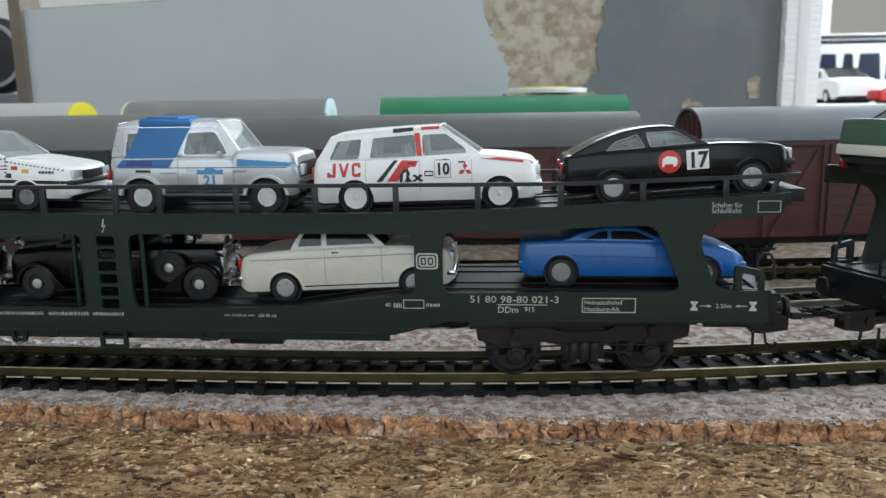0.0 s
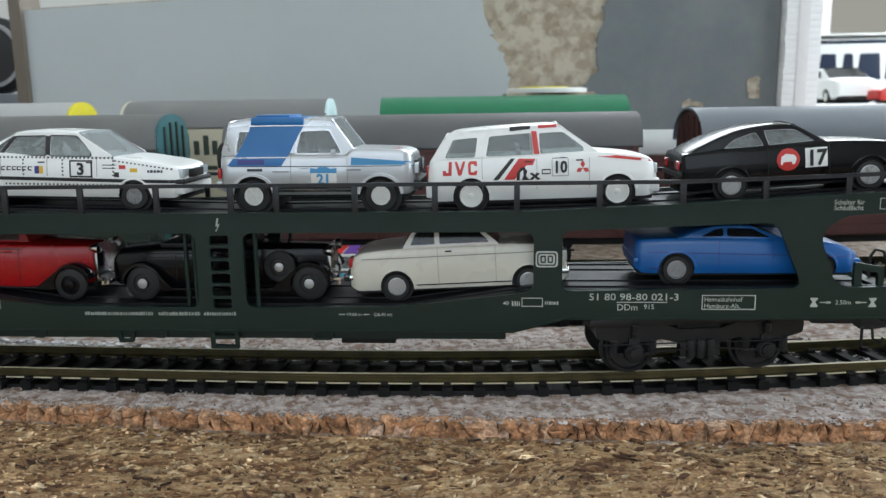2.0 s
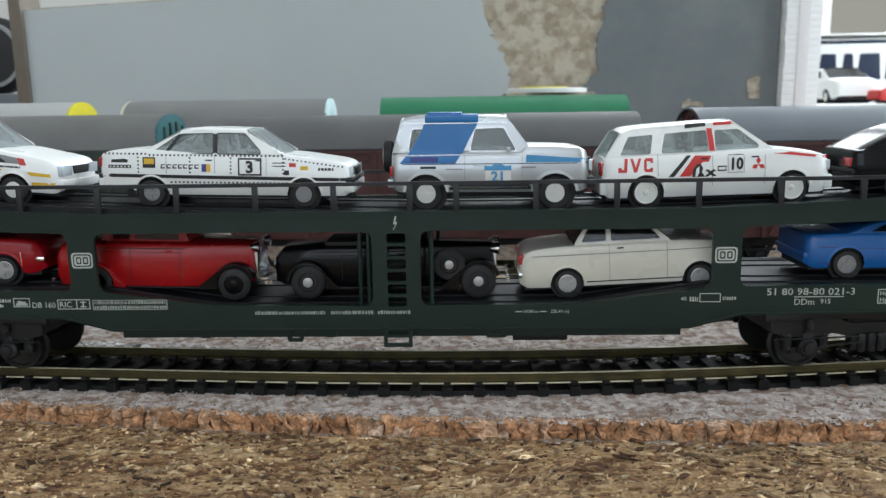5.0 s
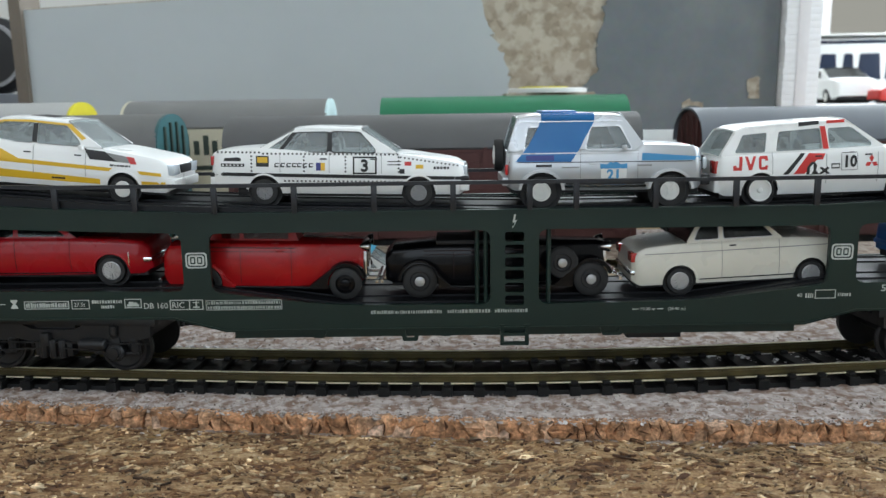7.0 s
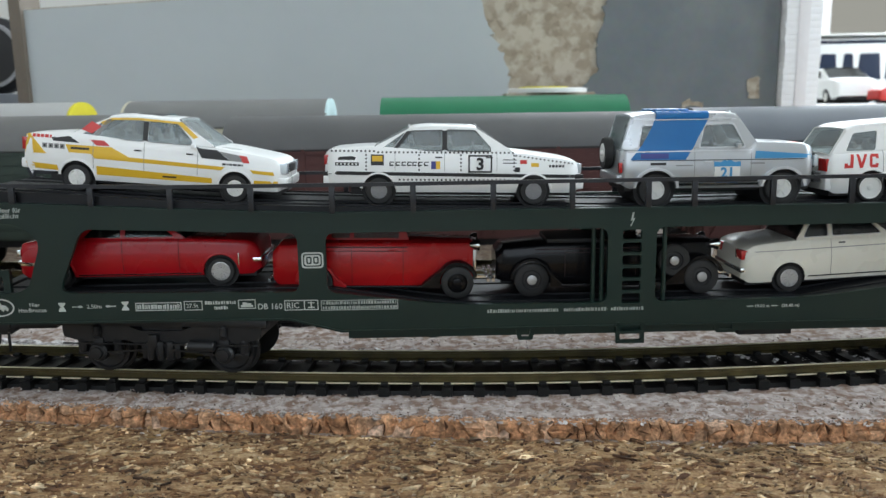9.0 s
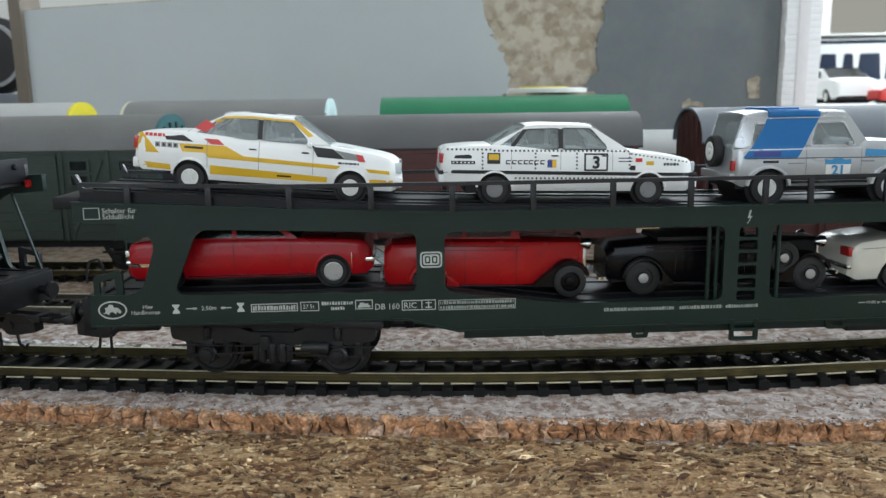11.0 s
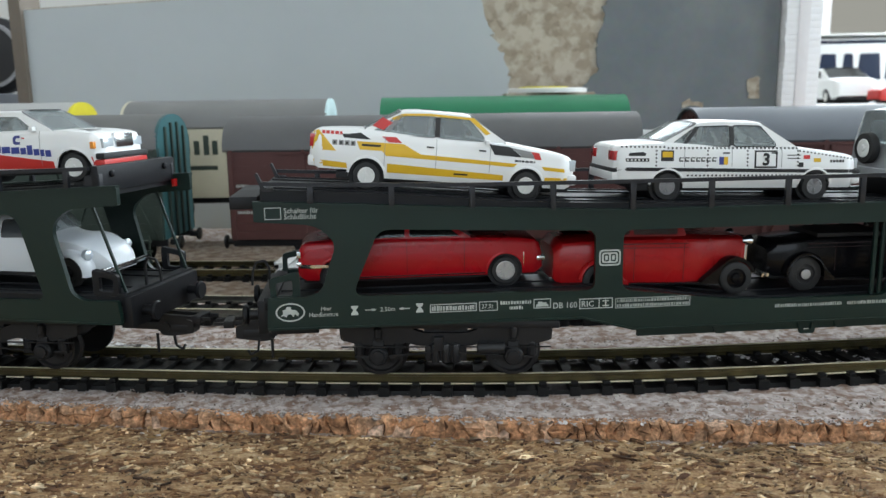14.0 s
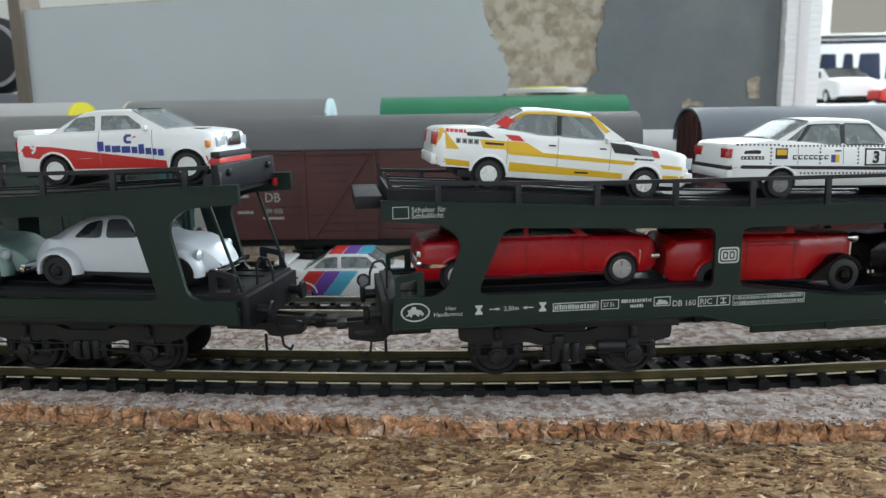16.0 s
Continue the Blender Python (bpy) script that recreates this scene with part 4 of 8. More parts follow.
        bm = bmesh.new()        # wire hose loop by the buffers
        c = [(sx * 150.5, -5.5, 21), (sx * 150.5, -5.5, 26.5), (sx * 151.5, -5.5, 28.2), (sx * 153.4, -5.5, 27.8), (sx * 154.3, -5.5, 25.6), (sx * 154.5, -5.5, 22.5)]
        for a, b in zip(c, c[1:]):
            beam(bm, a, b, 0.5, 0.5)
        part("hose", bm, M["bogie"], w)
        build_bogie(w, sx * PIVOT, shift, sx < 0)
    if lettering:
        letter_wagon(w)
    MOVERS.append((w, Matrix(), shift))
    return w


def bars(name, parent, rects, y, material=None, label=""):
    """Printed bars, frames and marks on a face towards -y."""
    bm = bmesh.new()
    for x0, x1, z0, z1 in rects:
        box(bm, x0, x1, y - 0.03, y + 0.02, z0, z1)
    return part(name, bm, material or M["print"], parent, label)


def outline_rect(x0, x1, z0, z1, t=0.22):
    return [(x0, x1, z0, z0 + t), (x0, x1, z1 - t, z1), (x0, x0 + t, z0 + t, z1 - t), (x1 - t, x1, z0 + t, z1 - t)]


def tiny_row(rnd, x0, x1, z, h):
    """A line of print too small to read."""
    out, x = [], x0
    while x < x1:
        w = rnd.uniform(0.16, 0.55)
        out.append((x, min(x + w, x1), z, z + h * rnd.uniform(0.75, 1.0)))
        x += w + rnd.uniform(0.10, 0.28)
    return out


def logo_plate(w, x, z, y):
    """A rounded double frame with two plain blocks."""
    bm = bmesh.new()
    o = rounded([(x - 2.5, z - 1.85), (x + 2.5, z - 1.85), (x + 2.5, z + 1.85), (x - 2.5, z + 1.85)], 0.9, 4)
    i = rounded([(x - 2.15, z - 1.5), (x + 2.15, z - 1.5), (x + 2.15, z + 1.5), (x - 2.15, z + 1.5)], 0.7, 4)
    plate(bm, o, [i], y - 0.03, y + 0.02)
    o = rounded([(x - 1.85, z - 1.2), (x + 1.85, z - 1.2), (x + 1.85, z + 1.2), (x - 1.85, z + 1.2)], 0.6, 4)
    h = [rounded([(x + s - 0.62, z - 0.85), (x + s + 0.62, z - 0.85), (x + s + 0.62, z + 0.85), (x + s - 0.62, z + 0.85)], 0.35, 3) for s in (-0.8, 0.8)]
    plate(bm, o, h, y - 0.03, y + 0.02)
    for s in (-0.8, 0.8):
        box(bm, x + s - 0.3, x + s + 0.3, y - 0.03, y + 0.02, z - 0.5, z + 0.5)
    part("logo_plate", bm, M["print"], w, "white rounded emblem with two blocks")


def letter_wagon(w):
    y = -16.42
    rnd = random.Random(11)
    P = M["print"]
    logo_plate(w, 75.2, 28.2, y)
    logo_plate(w, -73.5, 28.2, y)
    words("lettering", "51 80 98-80 021-3", 1.55, P, w, 84.7, y, 18.75, squeeze=1.2)
    words("lettering", "DDm", 1.45, P, w, 91.0, y, 16.4)
    words("lettering", "915", 1.1, P, w, 97.0, y, 16.7)
    bars("underline", w, [(91.0, 102.2, 18.2, 18.38)], y)
    bars("label_frame", w, outline_rect(109.8, 121.6, 16.6, 20.0), y)
    words("lettering", "Heimatbahnhof", 1.0, P, w, 110.3, y, 18.5, squeeze=0.93)
    words("lettering", "Hamburg-Alt.", 1.0, P, w, 110.3, y, 17.0)
    for sx in (-1, 1):
        words("lettering", "2.50m", 0.95, P, w, sx * 140.5 if sx > 0 else -123.9, y, 17.9, "CENTER")
        cx = 140.5 if sx > 0 else -123.9
        bars("arrow", w, [(cx - 5.0, cx - 2.6, 18.25, 18.45), (cx + 2.6, cx + 5.0, 18.25, 18.45), (cx - 3.6, cx - 2.8, 18.1, 18.6), (cx + 2.8, cx + 3.6, 18.1, 18.6)], y)
        for hx in ((134.2, 146.8) if sx > 0 else (-131.2, -116.8)):
            bm = bmesh.new()
            plate(bm, [(hx - 0.8, 17.3), (hx + 0.8, 17.3), (hx + 0.8, 17.65), (hx + 0.25, 18.4), (hx + 0.8, 19.1), (hx + 0.8, 19.4), (hx - 0.8, 19.4), (hx - 0.8, 19.1), (hx - 0.25, 18.4), (hx - 0.8, 17.65)], [], y - 0.03, y + 0.02)
            part("axle_mark", bm, P, w)
    words("lettering", "Schalter für", 1.05, P, w, 137.0, y, 40.2, squeeze=0.9)
    words("lettering", "Schlußlicht", 1.05, P, w, 137.0, y, 38.95, squeeze=0.95)
    bars("label_frame", w, outline_rect(146.6, 151.4, 39.1, 41.6, 0.15), y)
    words("lettering", "Schalter für", 1.1, P, w, -145.6, y, 40.4)
    words("lettering", "Schlußlicht", 1.1, P, w, -145.6, y, 39.1)
    bars("label_frame", w, outline_rect(-149.6, -146.1, 39.1, 41.7, 0.15), y)
    words("lettering", "40", 0.9, P, w, 65.4, y, 17.6)
    bars("label_frame", w, outline_rect(69.6, 74.4, 17.2, 19.3, 0.18) + tiny_row(rnd, 67.4, 69.2, 17.4, 1.2) + tiny_row(rnd, 74.9, 78.0, 17.7, 0.8), y)
    words("lettering", "19.00 m", 0.75, P, w, 29.2, y, 14.9)
    words("lettering", "(26.40 m)", 0.75, P, w, 35.6, y, 14.9)
    bars("arrow", w, [(27.4, 28.9, 15.15, 15.35), (33.2, 34.6, 15.15, 15.35)], y)
    bars("small_print", w, tiny_row(rnd, -33.5, -17.0, 14.9, 0.85) + tiny_row(rnd, -15.6, -5.5, 14.9, 0.85) + tiny_row(rnd, -4.6, 3.0, 14.9, 0.85), y, M["printdim"])
    # left end: inspection panel, limits and the emblem of the hand brake
    words("lettering", "Hier", 0.9, P, w, -141.0 + 2.4, y, 18.6)
    words("lettering", "Handbremse", 0.95, P, w, -141.2, y, 17.3, squeeze=0.9)
    bm = bmesh.new()
    ell = lambda a, b: [(-145.2 + a * math.cos(q * math.pi / 14), 18.5 + b * math.sin(q * math.pi / 14)) for q in range(28)]
    plate(bm, ell(3.2, 2.1), [ell(2.85, 1.8)], y - 0.03, y + 0.02)
    beast = [(-2.2, -0.9), (-1.5, -0.2), (-1.7, 0.5), (-1.0, 0.7), (-0.7, 1.3), (0.1, 1.2), (0.3, 0.6), (1.2, 0.5), (1.9, -0.3), (1.6, -0.9), (1.0, -0.4), (0.6, -1.0), (0.1, -0.4), (-0.6, -0.5), (-0.9, -1.1), (-1.4, -0.7)]
    plate(bm, [(-145.2 + px, 18.5 + pz) for px, pz in beast], [], y - 0.03, y + 0.02)
    part("oval_mark", bm, P, w, "white oval emblem")
    bars("label_frame", w, outline_rect(-114.5, -104.0, 17.1, 19.0, 0.18) + tiny_row(rnd, -114.1, -104.4, 17.5, 1.15), y)
    bars("label_frame", w, outline_rect(-103.4, -99.2, 17.0, 19.2, 0.18), y)
    words("lettering", "27.5t", 0.95, P, w, -102.9, y, 17.6, squeeze=0.95)
    bars("small_print", w, tiny_row(rnd, -98.6, -91.6, 18.3, 0.8) + tiny_row(rnd, -96.5, -93.5, 17.1, 0.8), y)
    bars("label_frame", w, outline_rect(-91.0, -87.0, 17.1, 19.3, 0.2) + [(-90.4, -87.6, 17.5, 18.0), (-90.0, -89.0, 18.0, 18.6), (-89.0, -88.0, 18.0, 18.4)], y)
    words("lettering", "DB 160", 1.35, P, w, -86.6, y, 16.9, squeeze=0.95)
    bars("label_frame", w, outline_rect(-80.4, -72.6, 16.5, 18.9, 0.2) + [(-75.9, -75.7, 16.7, 18.7)], y)
    words("lettering", "RIC", 1.35, P, w, -80.0, y, 17.0)
    bars("anchor_mark", w, [(-74.4, -74.1, 16.9, 18.5), (-75.0, -73.5, 18.1, 18.3), (-75.0, -73.5, 17.0, 17.25)], y)
    rows = outline_rect(-72.0, -54.2, 16.3, 18.7, 0.18)
    for z in (16.6, 17.7):
        rows += tiny_row(rnd, -71.6, -54.5, z, 0.75)
    bars("inspection_panel", w, rows, y, M["printdim"])
    bm = bmesh.new()
    plate(bm, [(-0.1, 37.9), (0.3, 37.9), (0.0, 36.5), (0.55, 36.6), (-0.45, 34.7), (-0.6, 35.2), (-0.35, 35.1), (0.05, 36.1), (-0.5, 36.0)], [], y - 0.03, y + 0.02)
    part("lightning_mark", bm, P, w, "white lightning warning sign")


# ---- model cars ----
# side profiles in mm: x from the tail, z from the ground; body: the line from tail over bonnet to nose; roof: greenhouse from rear screen to windscreen
AUDI = dict(tuck=1.5, body=[(0, 7.6), (0.4, 11.9), (2.4, 12.7), (11.9, 13.3), (27.5, 12.4), (43.8, 12.2), (51.3, 11.4), (58.6, 10.2), (60.1, 8.7), (60.5, 6.4)], sill=2.8, wheels=(12.7, 48.9),
            roof=[(11.9, 13.5), (19.6, 17.9), (24.9, 18.3), (35.5, 18.1), (44.1, 12.1)], wins=[[(13.3, 12.9), (18.7, 16.6), (15.9, 12.8)], [(16.9, 12.6), (20.3, 16.9), (27.5, 17.1), (27.5, 12.6)], [(28.6, 12.6), (28.6, 17.2), (34.9, 17.1), (38.6, 13.5), (38.6, 12.5)]])
JEEP = dict(body=[(0.3, 6.7), (0.4, 12.8), (2.9, 13.3), (30.6, 13.4), (31.7, 14.8), (42.5, 14.5), (45.7, 13.7), (46.7, 11.1), (47.0, 6.7)], sill=4.2, wheels=(8.5, 38.7),
            roof=[(0.6, 13.2), (2.9, 21.2), (8.2, 21.9), (27.3, 21.8), (32.6, 14.6)], wins=[[(4.5, 13.9), (5.4, 18.9), (17.7, 19.1), (17.0, 13.9)], [(18.9, 13.9), (20.1, 18.9), (26.7, 19.1), (29.4, 14.4), (29.4, 13.9)]])
ESTATE = dict(body=[(0.1, 5.3), (0.5, 10.1), (1.5, 11.4), (19.5, 11.8), (38.8, 12.4), (45.8, 11.8), (51.0, 10.7), (52.6, 8.7), (53.0, 6.3)], sill=2.1, wheels=(10.3, 43.7),
              roof=[(1.0, 11.3), (4.8, 17.2), (7.3, 18.1), (19.5, 18.8), (30.4, 19.1), (39.4, 12.5)], wins=[[(4.4, 12.1), (6.4, 16.2), (12.1, 16.6), (11.4, 12.1)], [(13.9, 12.2), (14.8, 16.7), (24.4, 17.2), (24.8, 12.3)], [(26.3, 12.4), (26.2, 17.1), (31.7, 17.2), (36.2, 13.6), (36.2, 12.7)]])
COUPE = dict(body=[(0.1, 5.4), (0.4, 9.0), (1.4, 10.9), (9.2, 11.2), (20.2, 11.0), (32.7, 11.3), (41.0, 10.8), (48.4, 9.6), (50.2, 7.8), (50.8, 5.4)], sill=2.4, wheels=(11.4, 41.6),
             roof=[(1.9, 11.0), (9.8, 14.2), (15.3, 15.6), (20.8, 16.0), (25.7, 15.8), (32.7, 11.2)], wins=[[(10.2, 11.6), (12.6, 13.2), (17.2, 14.5), (18.8, 11.6)], [(20.1, 11.6), (19.3, 14.7), (25.6, 14.5), (29.9, 11.8)]])
SEDAN = dict(body=[(0, 5.6), (0.1, 10.0), (1.0, 11.9), (9.3, 12.0), (22.7, 11.8), (41.3, 12.0), (46.6, 11.4), (49.2, 10.6), (50.2, 8.6), (50.4, 5.0)], sill=2.4, wheels=(9.8, 40.9),
             roof=[(8.7, 11.9), (16.6, 16.7), (21.5, 17.2), (30.7, 17.1), (41.3, 11.9)], wins=[[(11.8, 12.4), (15.4, 15.7), (20.4, 15.9), (20.4, 12.4)], [(21.7, 12.4), (21.7, 15.9), (29.2, 15.8), (32.5, 12.4)]])
CREAM = dict(body=[(0, 4.8), (0.1, 8.1), (1.1, 10.4), (4.0, 11.6), (13.3, 12.2), (35.3, 12.3), (42.6, 12.0), (49.9, 10.8), (51.6, 8.1), (51.9, 4.4)], sill=2.3, wheels=(11.3, 42.6),
             roof=[(13.0, 12.1), (15.4, 16.2), (18.0, 17.0), (31.3, 17.0), (36.2, 12.2)], wins=[[(15.0, 12.9), (16.6, 15.9), (20.8, 16.1), (20.8, 12.9)], [(22.0, 12.9), (22.0, 16.1), (30.8, 16.1), (33.7, 12.9)]])
SPORT = dict(body=[(0.1, 5.8), (0.3, 9.6), (1.6, 10.2), (14.3, 10.6), (25.6, 10.4), (35.7, 10.1), (43.6, 9.4), (49.6, 7.4), (50.9, 6.3), (50.5, 5.0)], sill=2.3, wheels=(9.6, 41.4),
             roof=[(9.2, 10.4), (15.5, 12.7), (20.0, 13.5), (26.9, 13.4), (34.5, 9.9)], wins=[[(14.9, 10.9), (18.1, 12.4), (20.1, 12.7), (20.1, 10.9)], [(20.9, 10.9), (20.9, 12.7), (26.6, 12.6), (30.5, 10.7)]])
RED = dict(body=[(0.1, 5.0), (0.3, 8.9), (1.8, 10.8), (14.2, 11.4), (34.8, 11.3), (47.6, 10.9), (54.7, 10.2), (56.4, 8.2), (56.9, 4.0)], sill=2.4, wheels=(9.0, 47.6),
           roof=[(12.2, 11.3), (16.4, 14.2), (18.6, 14.7), (34.8, 14.7), (39.9, 11.2)], wins=[[(15.7, 11.7), (17.7, 13.7), (24.4, 13.9), (24.4, 11.7)], [(25.5, 11.7), (25.5, 13.9), (34.1, 13.9), (37.0, 11.7)]])
RALLY = dict(body=[(0, 4.7), (0.4, 10.6), (2.5, 12.0), (12.7, 11.6), (18.9, 11.6), (39.4, 11.8), (46.5, 10.6), (48.6, 8.4), (48.8, 5.2)], sill=2.2, wheels=(11.2, 40.0),
             roof=[(10.7, 11.6), (17.9, 16.2), (22.0, 17.0), (33.3, 16.9), (40.8, 11.7)], wins=[[(14.0, 12.1), (18.0, 15.7), (22.6, 16.0), (22.6, 12.1)], [(23.8, 12.1), (23.8, 16.0), (32.6, 15.9), (36.6, 12.1)]])


def smooth_line(pts, x):
    return float(np.interp(x, [p[0] for p in pts], [p[1] for p in pts]))


def flowing_line(pts, x):
    """A smooth line through the points that never swings past them."""
    px, pz = [pts[0][0]], [pts[0][1]]
    for q in pts[1:]:
        if q[0] > px[-1] + 1e-3:
            px.append(q[0])
            pz.append(q[1])
    if x <= px[0]:
        return pz[0]
    if x >= px[-1]:
        return pz[-1]
    h = [b - a for a, b in zip(px, px[1:])]
    d = [(b - a) / k for a, b, k in zip(pz, pz[1:], h)]
    slope = [d[0]] + [0.0 if a * b <= 0 else 2 * a * b / (a + b) for a, b in zip(d, d[1:])] + [d[-1]]
    i = max(k for k in range(len(h)) if px[k] <= x)
    u = (x - px[i]) / h[i]
    return (pz[i] * (1 + 2 * u) * (1 - u) ** 2 + slope[i] * h[i] * u * (1 - u) ** 2
            + pz[i + 1] * u * u * (3 - 2 * u) + slope[i + 1] * h[i] * u * u * (u - 1))


# how far a car's side stands out, from the sill up to the shoulder
BULGE_U = (0, 0.12, 0.36, 0.60, 0.64, 0.84, 0.94, 1.0)
BULGE_K = (0.915, 0.958, 0.992, 1.0, 0.992, 0.978, 0.958, 0.93)

TOURING = dict(body=[(0, 5.6), (0.1, 10.0), (1.0, 11.7), (9.3, 11.8), (22.7, 11.7), (37.6, 11.8), (44.2, 11.1), (46.6, 10.3), (47.5, 8.4), (47.7, 5.0)], sill=2.4, wheels=(9.8, 40.9),
               roof=[(8.9, 11.7), (16.0, 16.2), (20.5, 16.8), (28.6, 16.7), (36.6, 11.7)], wins=[[(12.0, 12.2), (15.4, 15.3), (20.0, 15.6), (20.0, 12.2)], [(21.3, 12.2), (21.3, 15.6), (27.6, 15.4), (31.8, 12.2)]])


class Car:
    """A model car built from its side profile: shell with wheel arches, greenhouse with real windows, wheels, lamps and bumpers."""

    def __init__(self, name, label, spec, width, paint, category="model car", group="model cars on the train", wheel_r=3.2, rim_k=0.68, rim=None, glass=None, tumble=0.24, roof_paint=None, spokes=0, gap=None, seats=None, lip=True, seal=None):
        self.spec, self.w, self.paint = spec, width / 2, paint
        self.ob = thing(name, label, category, group)
        body, roof = spec["body"], spec["roof"]
        self.tail, self.nose = min(p[0] for p in body), max(p[0] for p in body)
        self.top = [p for p in body[1:-1]]
        self.belt = sum(smooth_line(self.top, x) for x in (roof[0][0], roof[-1][0], (roof[0][0] + roof[-1][0]) / 2)) / 3
        self.tumble = tumble
        self.wheel_r, self.rim_k = wheel_r, rim_k
        self.gap, self.seats, self.seal = gap or M["seat"], seats or M["seat"], seal or M["chassis"]
        self.shell()
        self.greenhouse(glass or M["glass"], roof_paint or paint)
        for x in spec["wheels"]:
            for sg in (-1, 1):
                self.wheel(x, sg, rim or M["rimwhite"], spokes)
        self.cabin()
        if lip:
            self.arch_lips()

    def half(self, x):
        """Half the width in plan at x: the ends are rounded."""
        l = self.nose - self.tail
        a, b = (x - self.tail) / l, (self.nose - x) / l
        return self.w * (1 - 0.15 * max(0, 1 - a / 0.04) ** 2.2 - 0.045 * max(0, 1 - a / 0.26) ** 1.6 - 0.22 * max(0, 1 - b / 0.06) ** 2.0 - 0.06 * max(0, 1 - b / 0.26) ** 1.6)

    def side(self, x, z):
        """How far the side stands out at x and height z."""
        if z > self.belt:
            return self.half(x) * 0.925 - (z - self.belt) * self.tumble
        zt, zb = flowing_line(self.top, x), self.spec["sill"]
        u = max(0, min(1, (z - zb) / (zt - zb)))
        return self.half(x) * float(np.interp(u, BULGE_U, BULGE_K))

    def shell(self):
        spec = self.spec
        r = self.wheel_r * 1.25
        xs = set(np.linspace(self.tail + 0.02, self.nose - 0.02, 60)) | {self.tail + q for q in (0.15, 0.35, 0.7, 1.1)} | {self.nose - q for q in (0.15, 0.35, 0.7, 1.1)}
        for wx in spec["wheels"]:
            xs |= set(wx + r * np.sin(np.linspace(-math.pi / 2, math.pi / 2, 21))) | {wx - r - 0.02, wx + r + 0.02}
        rings = []
        first, last = spec["body"][0], spec["body"][-1]
        line = [(self.tail, first[1])] + self.top + [(self.nose, last[1])]
        for x in sorted(xs):
            zt = flowing_line(line, x)
            u = min(x - self.tail, self.nose - x)
            zb = spec["sill"] + 1.2 * max(0, 1 - u / 2.0) + (spec.get("tuck", 0.0) if x < spec["wheels"][0] - r else 0.0)
            for wx in spec["wheels"]:
                d = abs(x - wx)
                if d < r:
                    zb = max(zb, self.wheel_r + math.sqrt(r * r - d * d))
            zb = min(zb, zt - 0.8)
            hw = self.half(x)
            low, full = spec["sill"], zt - spec["sill"]
            ring = []
            for u in BULGE_U[:-1]:
                z = max(zb, low + u * full)
                ring.append((hw * float(np.interp((z - low) / full, BULGE_U, BULGE_K)), z))
            ring += [(hw * 0.925, zt - 0.02), (hw * 0.86, zt + 0.10), (hw * 0.66, zt + 0.20), (hw * 0.4, zt + 0.26), (0, zt + 0.28)]
            rings.append([(x, -y, z) for y, z in ring] + [(x, y, z) for y, z in reversed(ring[:-1])])
        bm = bmesh.new()
        loft(bm, rings)
        self.body = part("body", bm, self.paint, self.ob, smooth=32)
        bm = bmesh.new()
        box(bm, self.tail + (6.0 if "tuck" in spec else 1.2), self.nose - 1.2, -self.w * 0.8, self.w * 0.8, spec["sill"] - 0.7, spec["sill"] + 1.0, 0.2)
        for wx in spec["wheels"]:
            lathe(bm, [(r * 1.0, -self.w * 0.86), (r * 1.0, self.w * 0.86)], "y", 20, (wx, 0, self.wheel_r))
        part("chassis", bm, M["chassis"], self.ob, "black underbody and wheel wells")

    def arch_lips(self):
        """A narrow rolled edge round each wheel opening."""
        r = self.wheel_r * 1.25
        for wx in self.spec["wheels"]:
            for sg in (-1, 1):
                bm = bmesh.new()
                rings = []
                for a in np.linspace(0.12, math.pi - 0.12, 17):
                    ca, sa = math.cos(a), math.sin(a)
                    y = self.side(wx + r * ca, self.wheel_r + r * sa)
                    rings.append([(wx + (r + q) * ca, sg * (y + o), self.wheel_r + (r + q) * sa) for q, o in ((-0.1, -0.3), (-0.1, 0.12), (0.18, 0.2), (0.5, 0.0), (0.3, -0.3))])
                loft(bm, rings, close=True)
                part("wheel_arch_lip", bm, self.paint, self.ob, smooth=60)

    def greenhouse(self, glass, paint):
        roof, belt = self.spec["roof"], self.belt - 0.25
        n = len(roof)
        outer = [(roof[0][0] - 0.1, belt)] + [(x, max(z - (0.45 if 0 < i < n - 1 else 0), belt)) for i, (x, z) in enumerate(roof)] + [(roof[-1][0] + 0.1, belt)]
        clean = [outer[0]]
        for p in outer[1:]:
            if (Vector(p) - Vector(clean[-1])).length > 0.25:
                clean.append(p)
        clean = rounded(clean, 0.9, 3)
        wins = [rounded(q, 0.45, 2) for q in self.spec["wins"]]
        for sg in (-1, 1):
            bm = bmesh.new()
            plate(bm, clean, wins, 0, 0.35)
            for v in bm.verts:
                v.co.y = sg * (self.side(v.co.x, max(v.co.z, self.belt + 0.01)) - v.co.y)
            part("window_surround", bm, paint, self.ob)
            for q in wins:
                bm = bmesh.new()
                plate(bm, q, [], 0.14, 0.26)
                for v in bm.verts:
                    v.co.y = sg * (self.side(v.co.x, max(v.co.z, self.belt + 0.01)) - v.co.y)
                part("side_window", bm, glass, self.ob)
        # one roof skin with rolled edges, then the two screens
        flat = [i for i in range(n - 1) if abs(roof[i + 1][1] - roof[i][1]) < 0.42 * abs(roof[i + 1][0] - roof[i][0])]
        a, b = roof[flat[0]], roof[flat[-1] + 1]
        bm = bmesh.new()
        rows = []
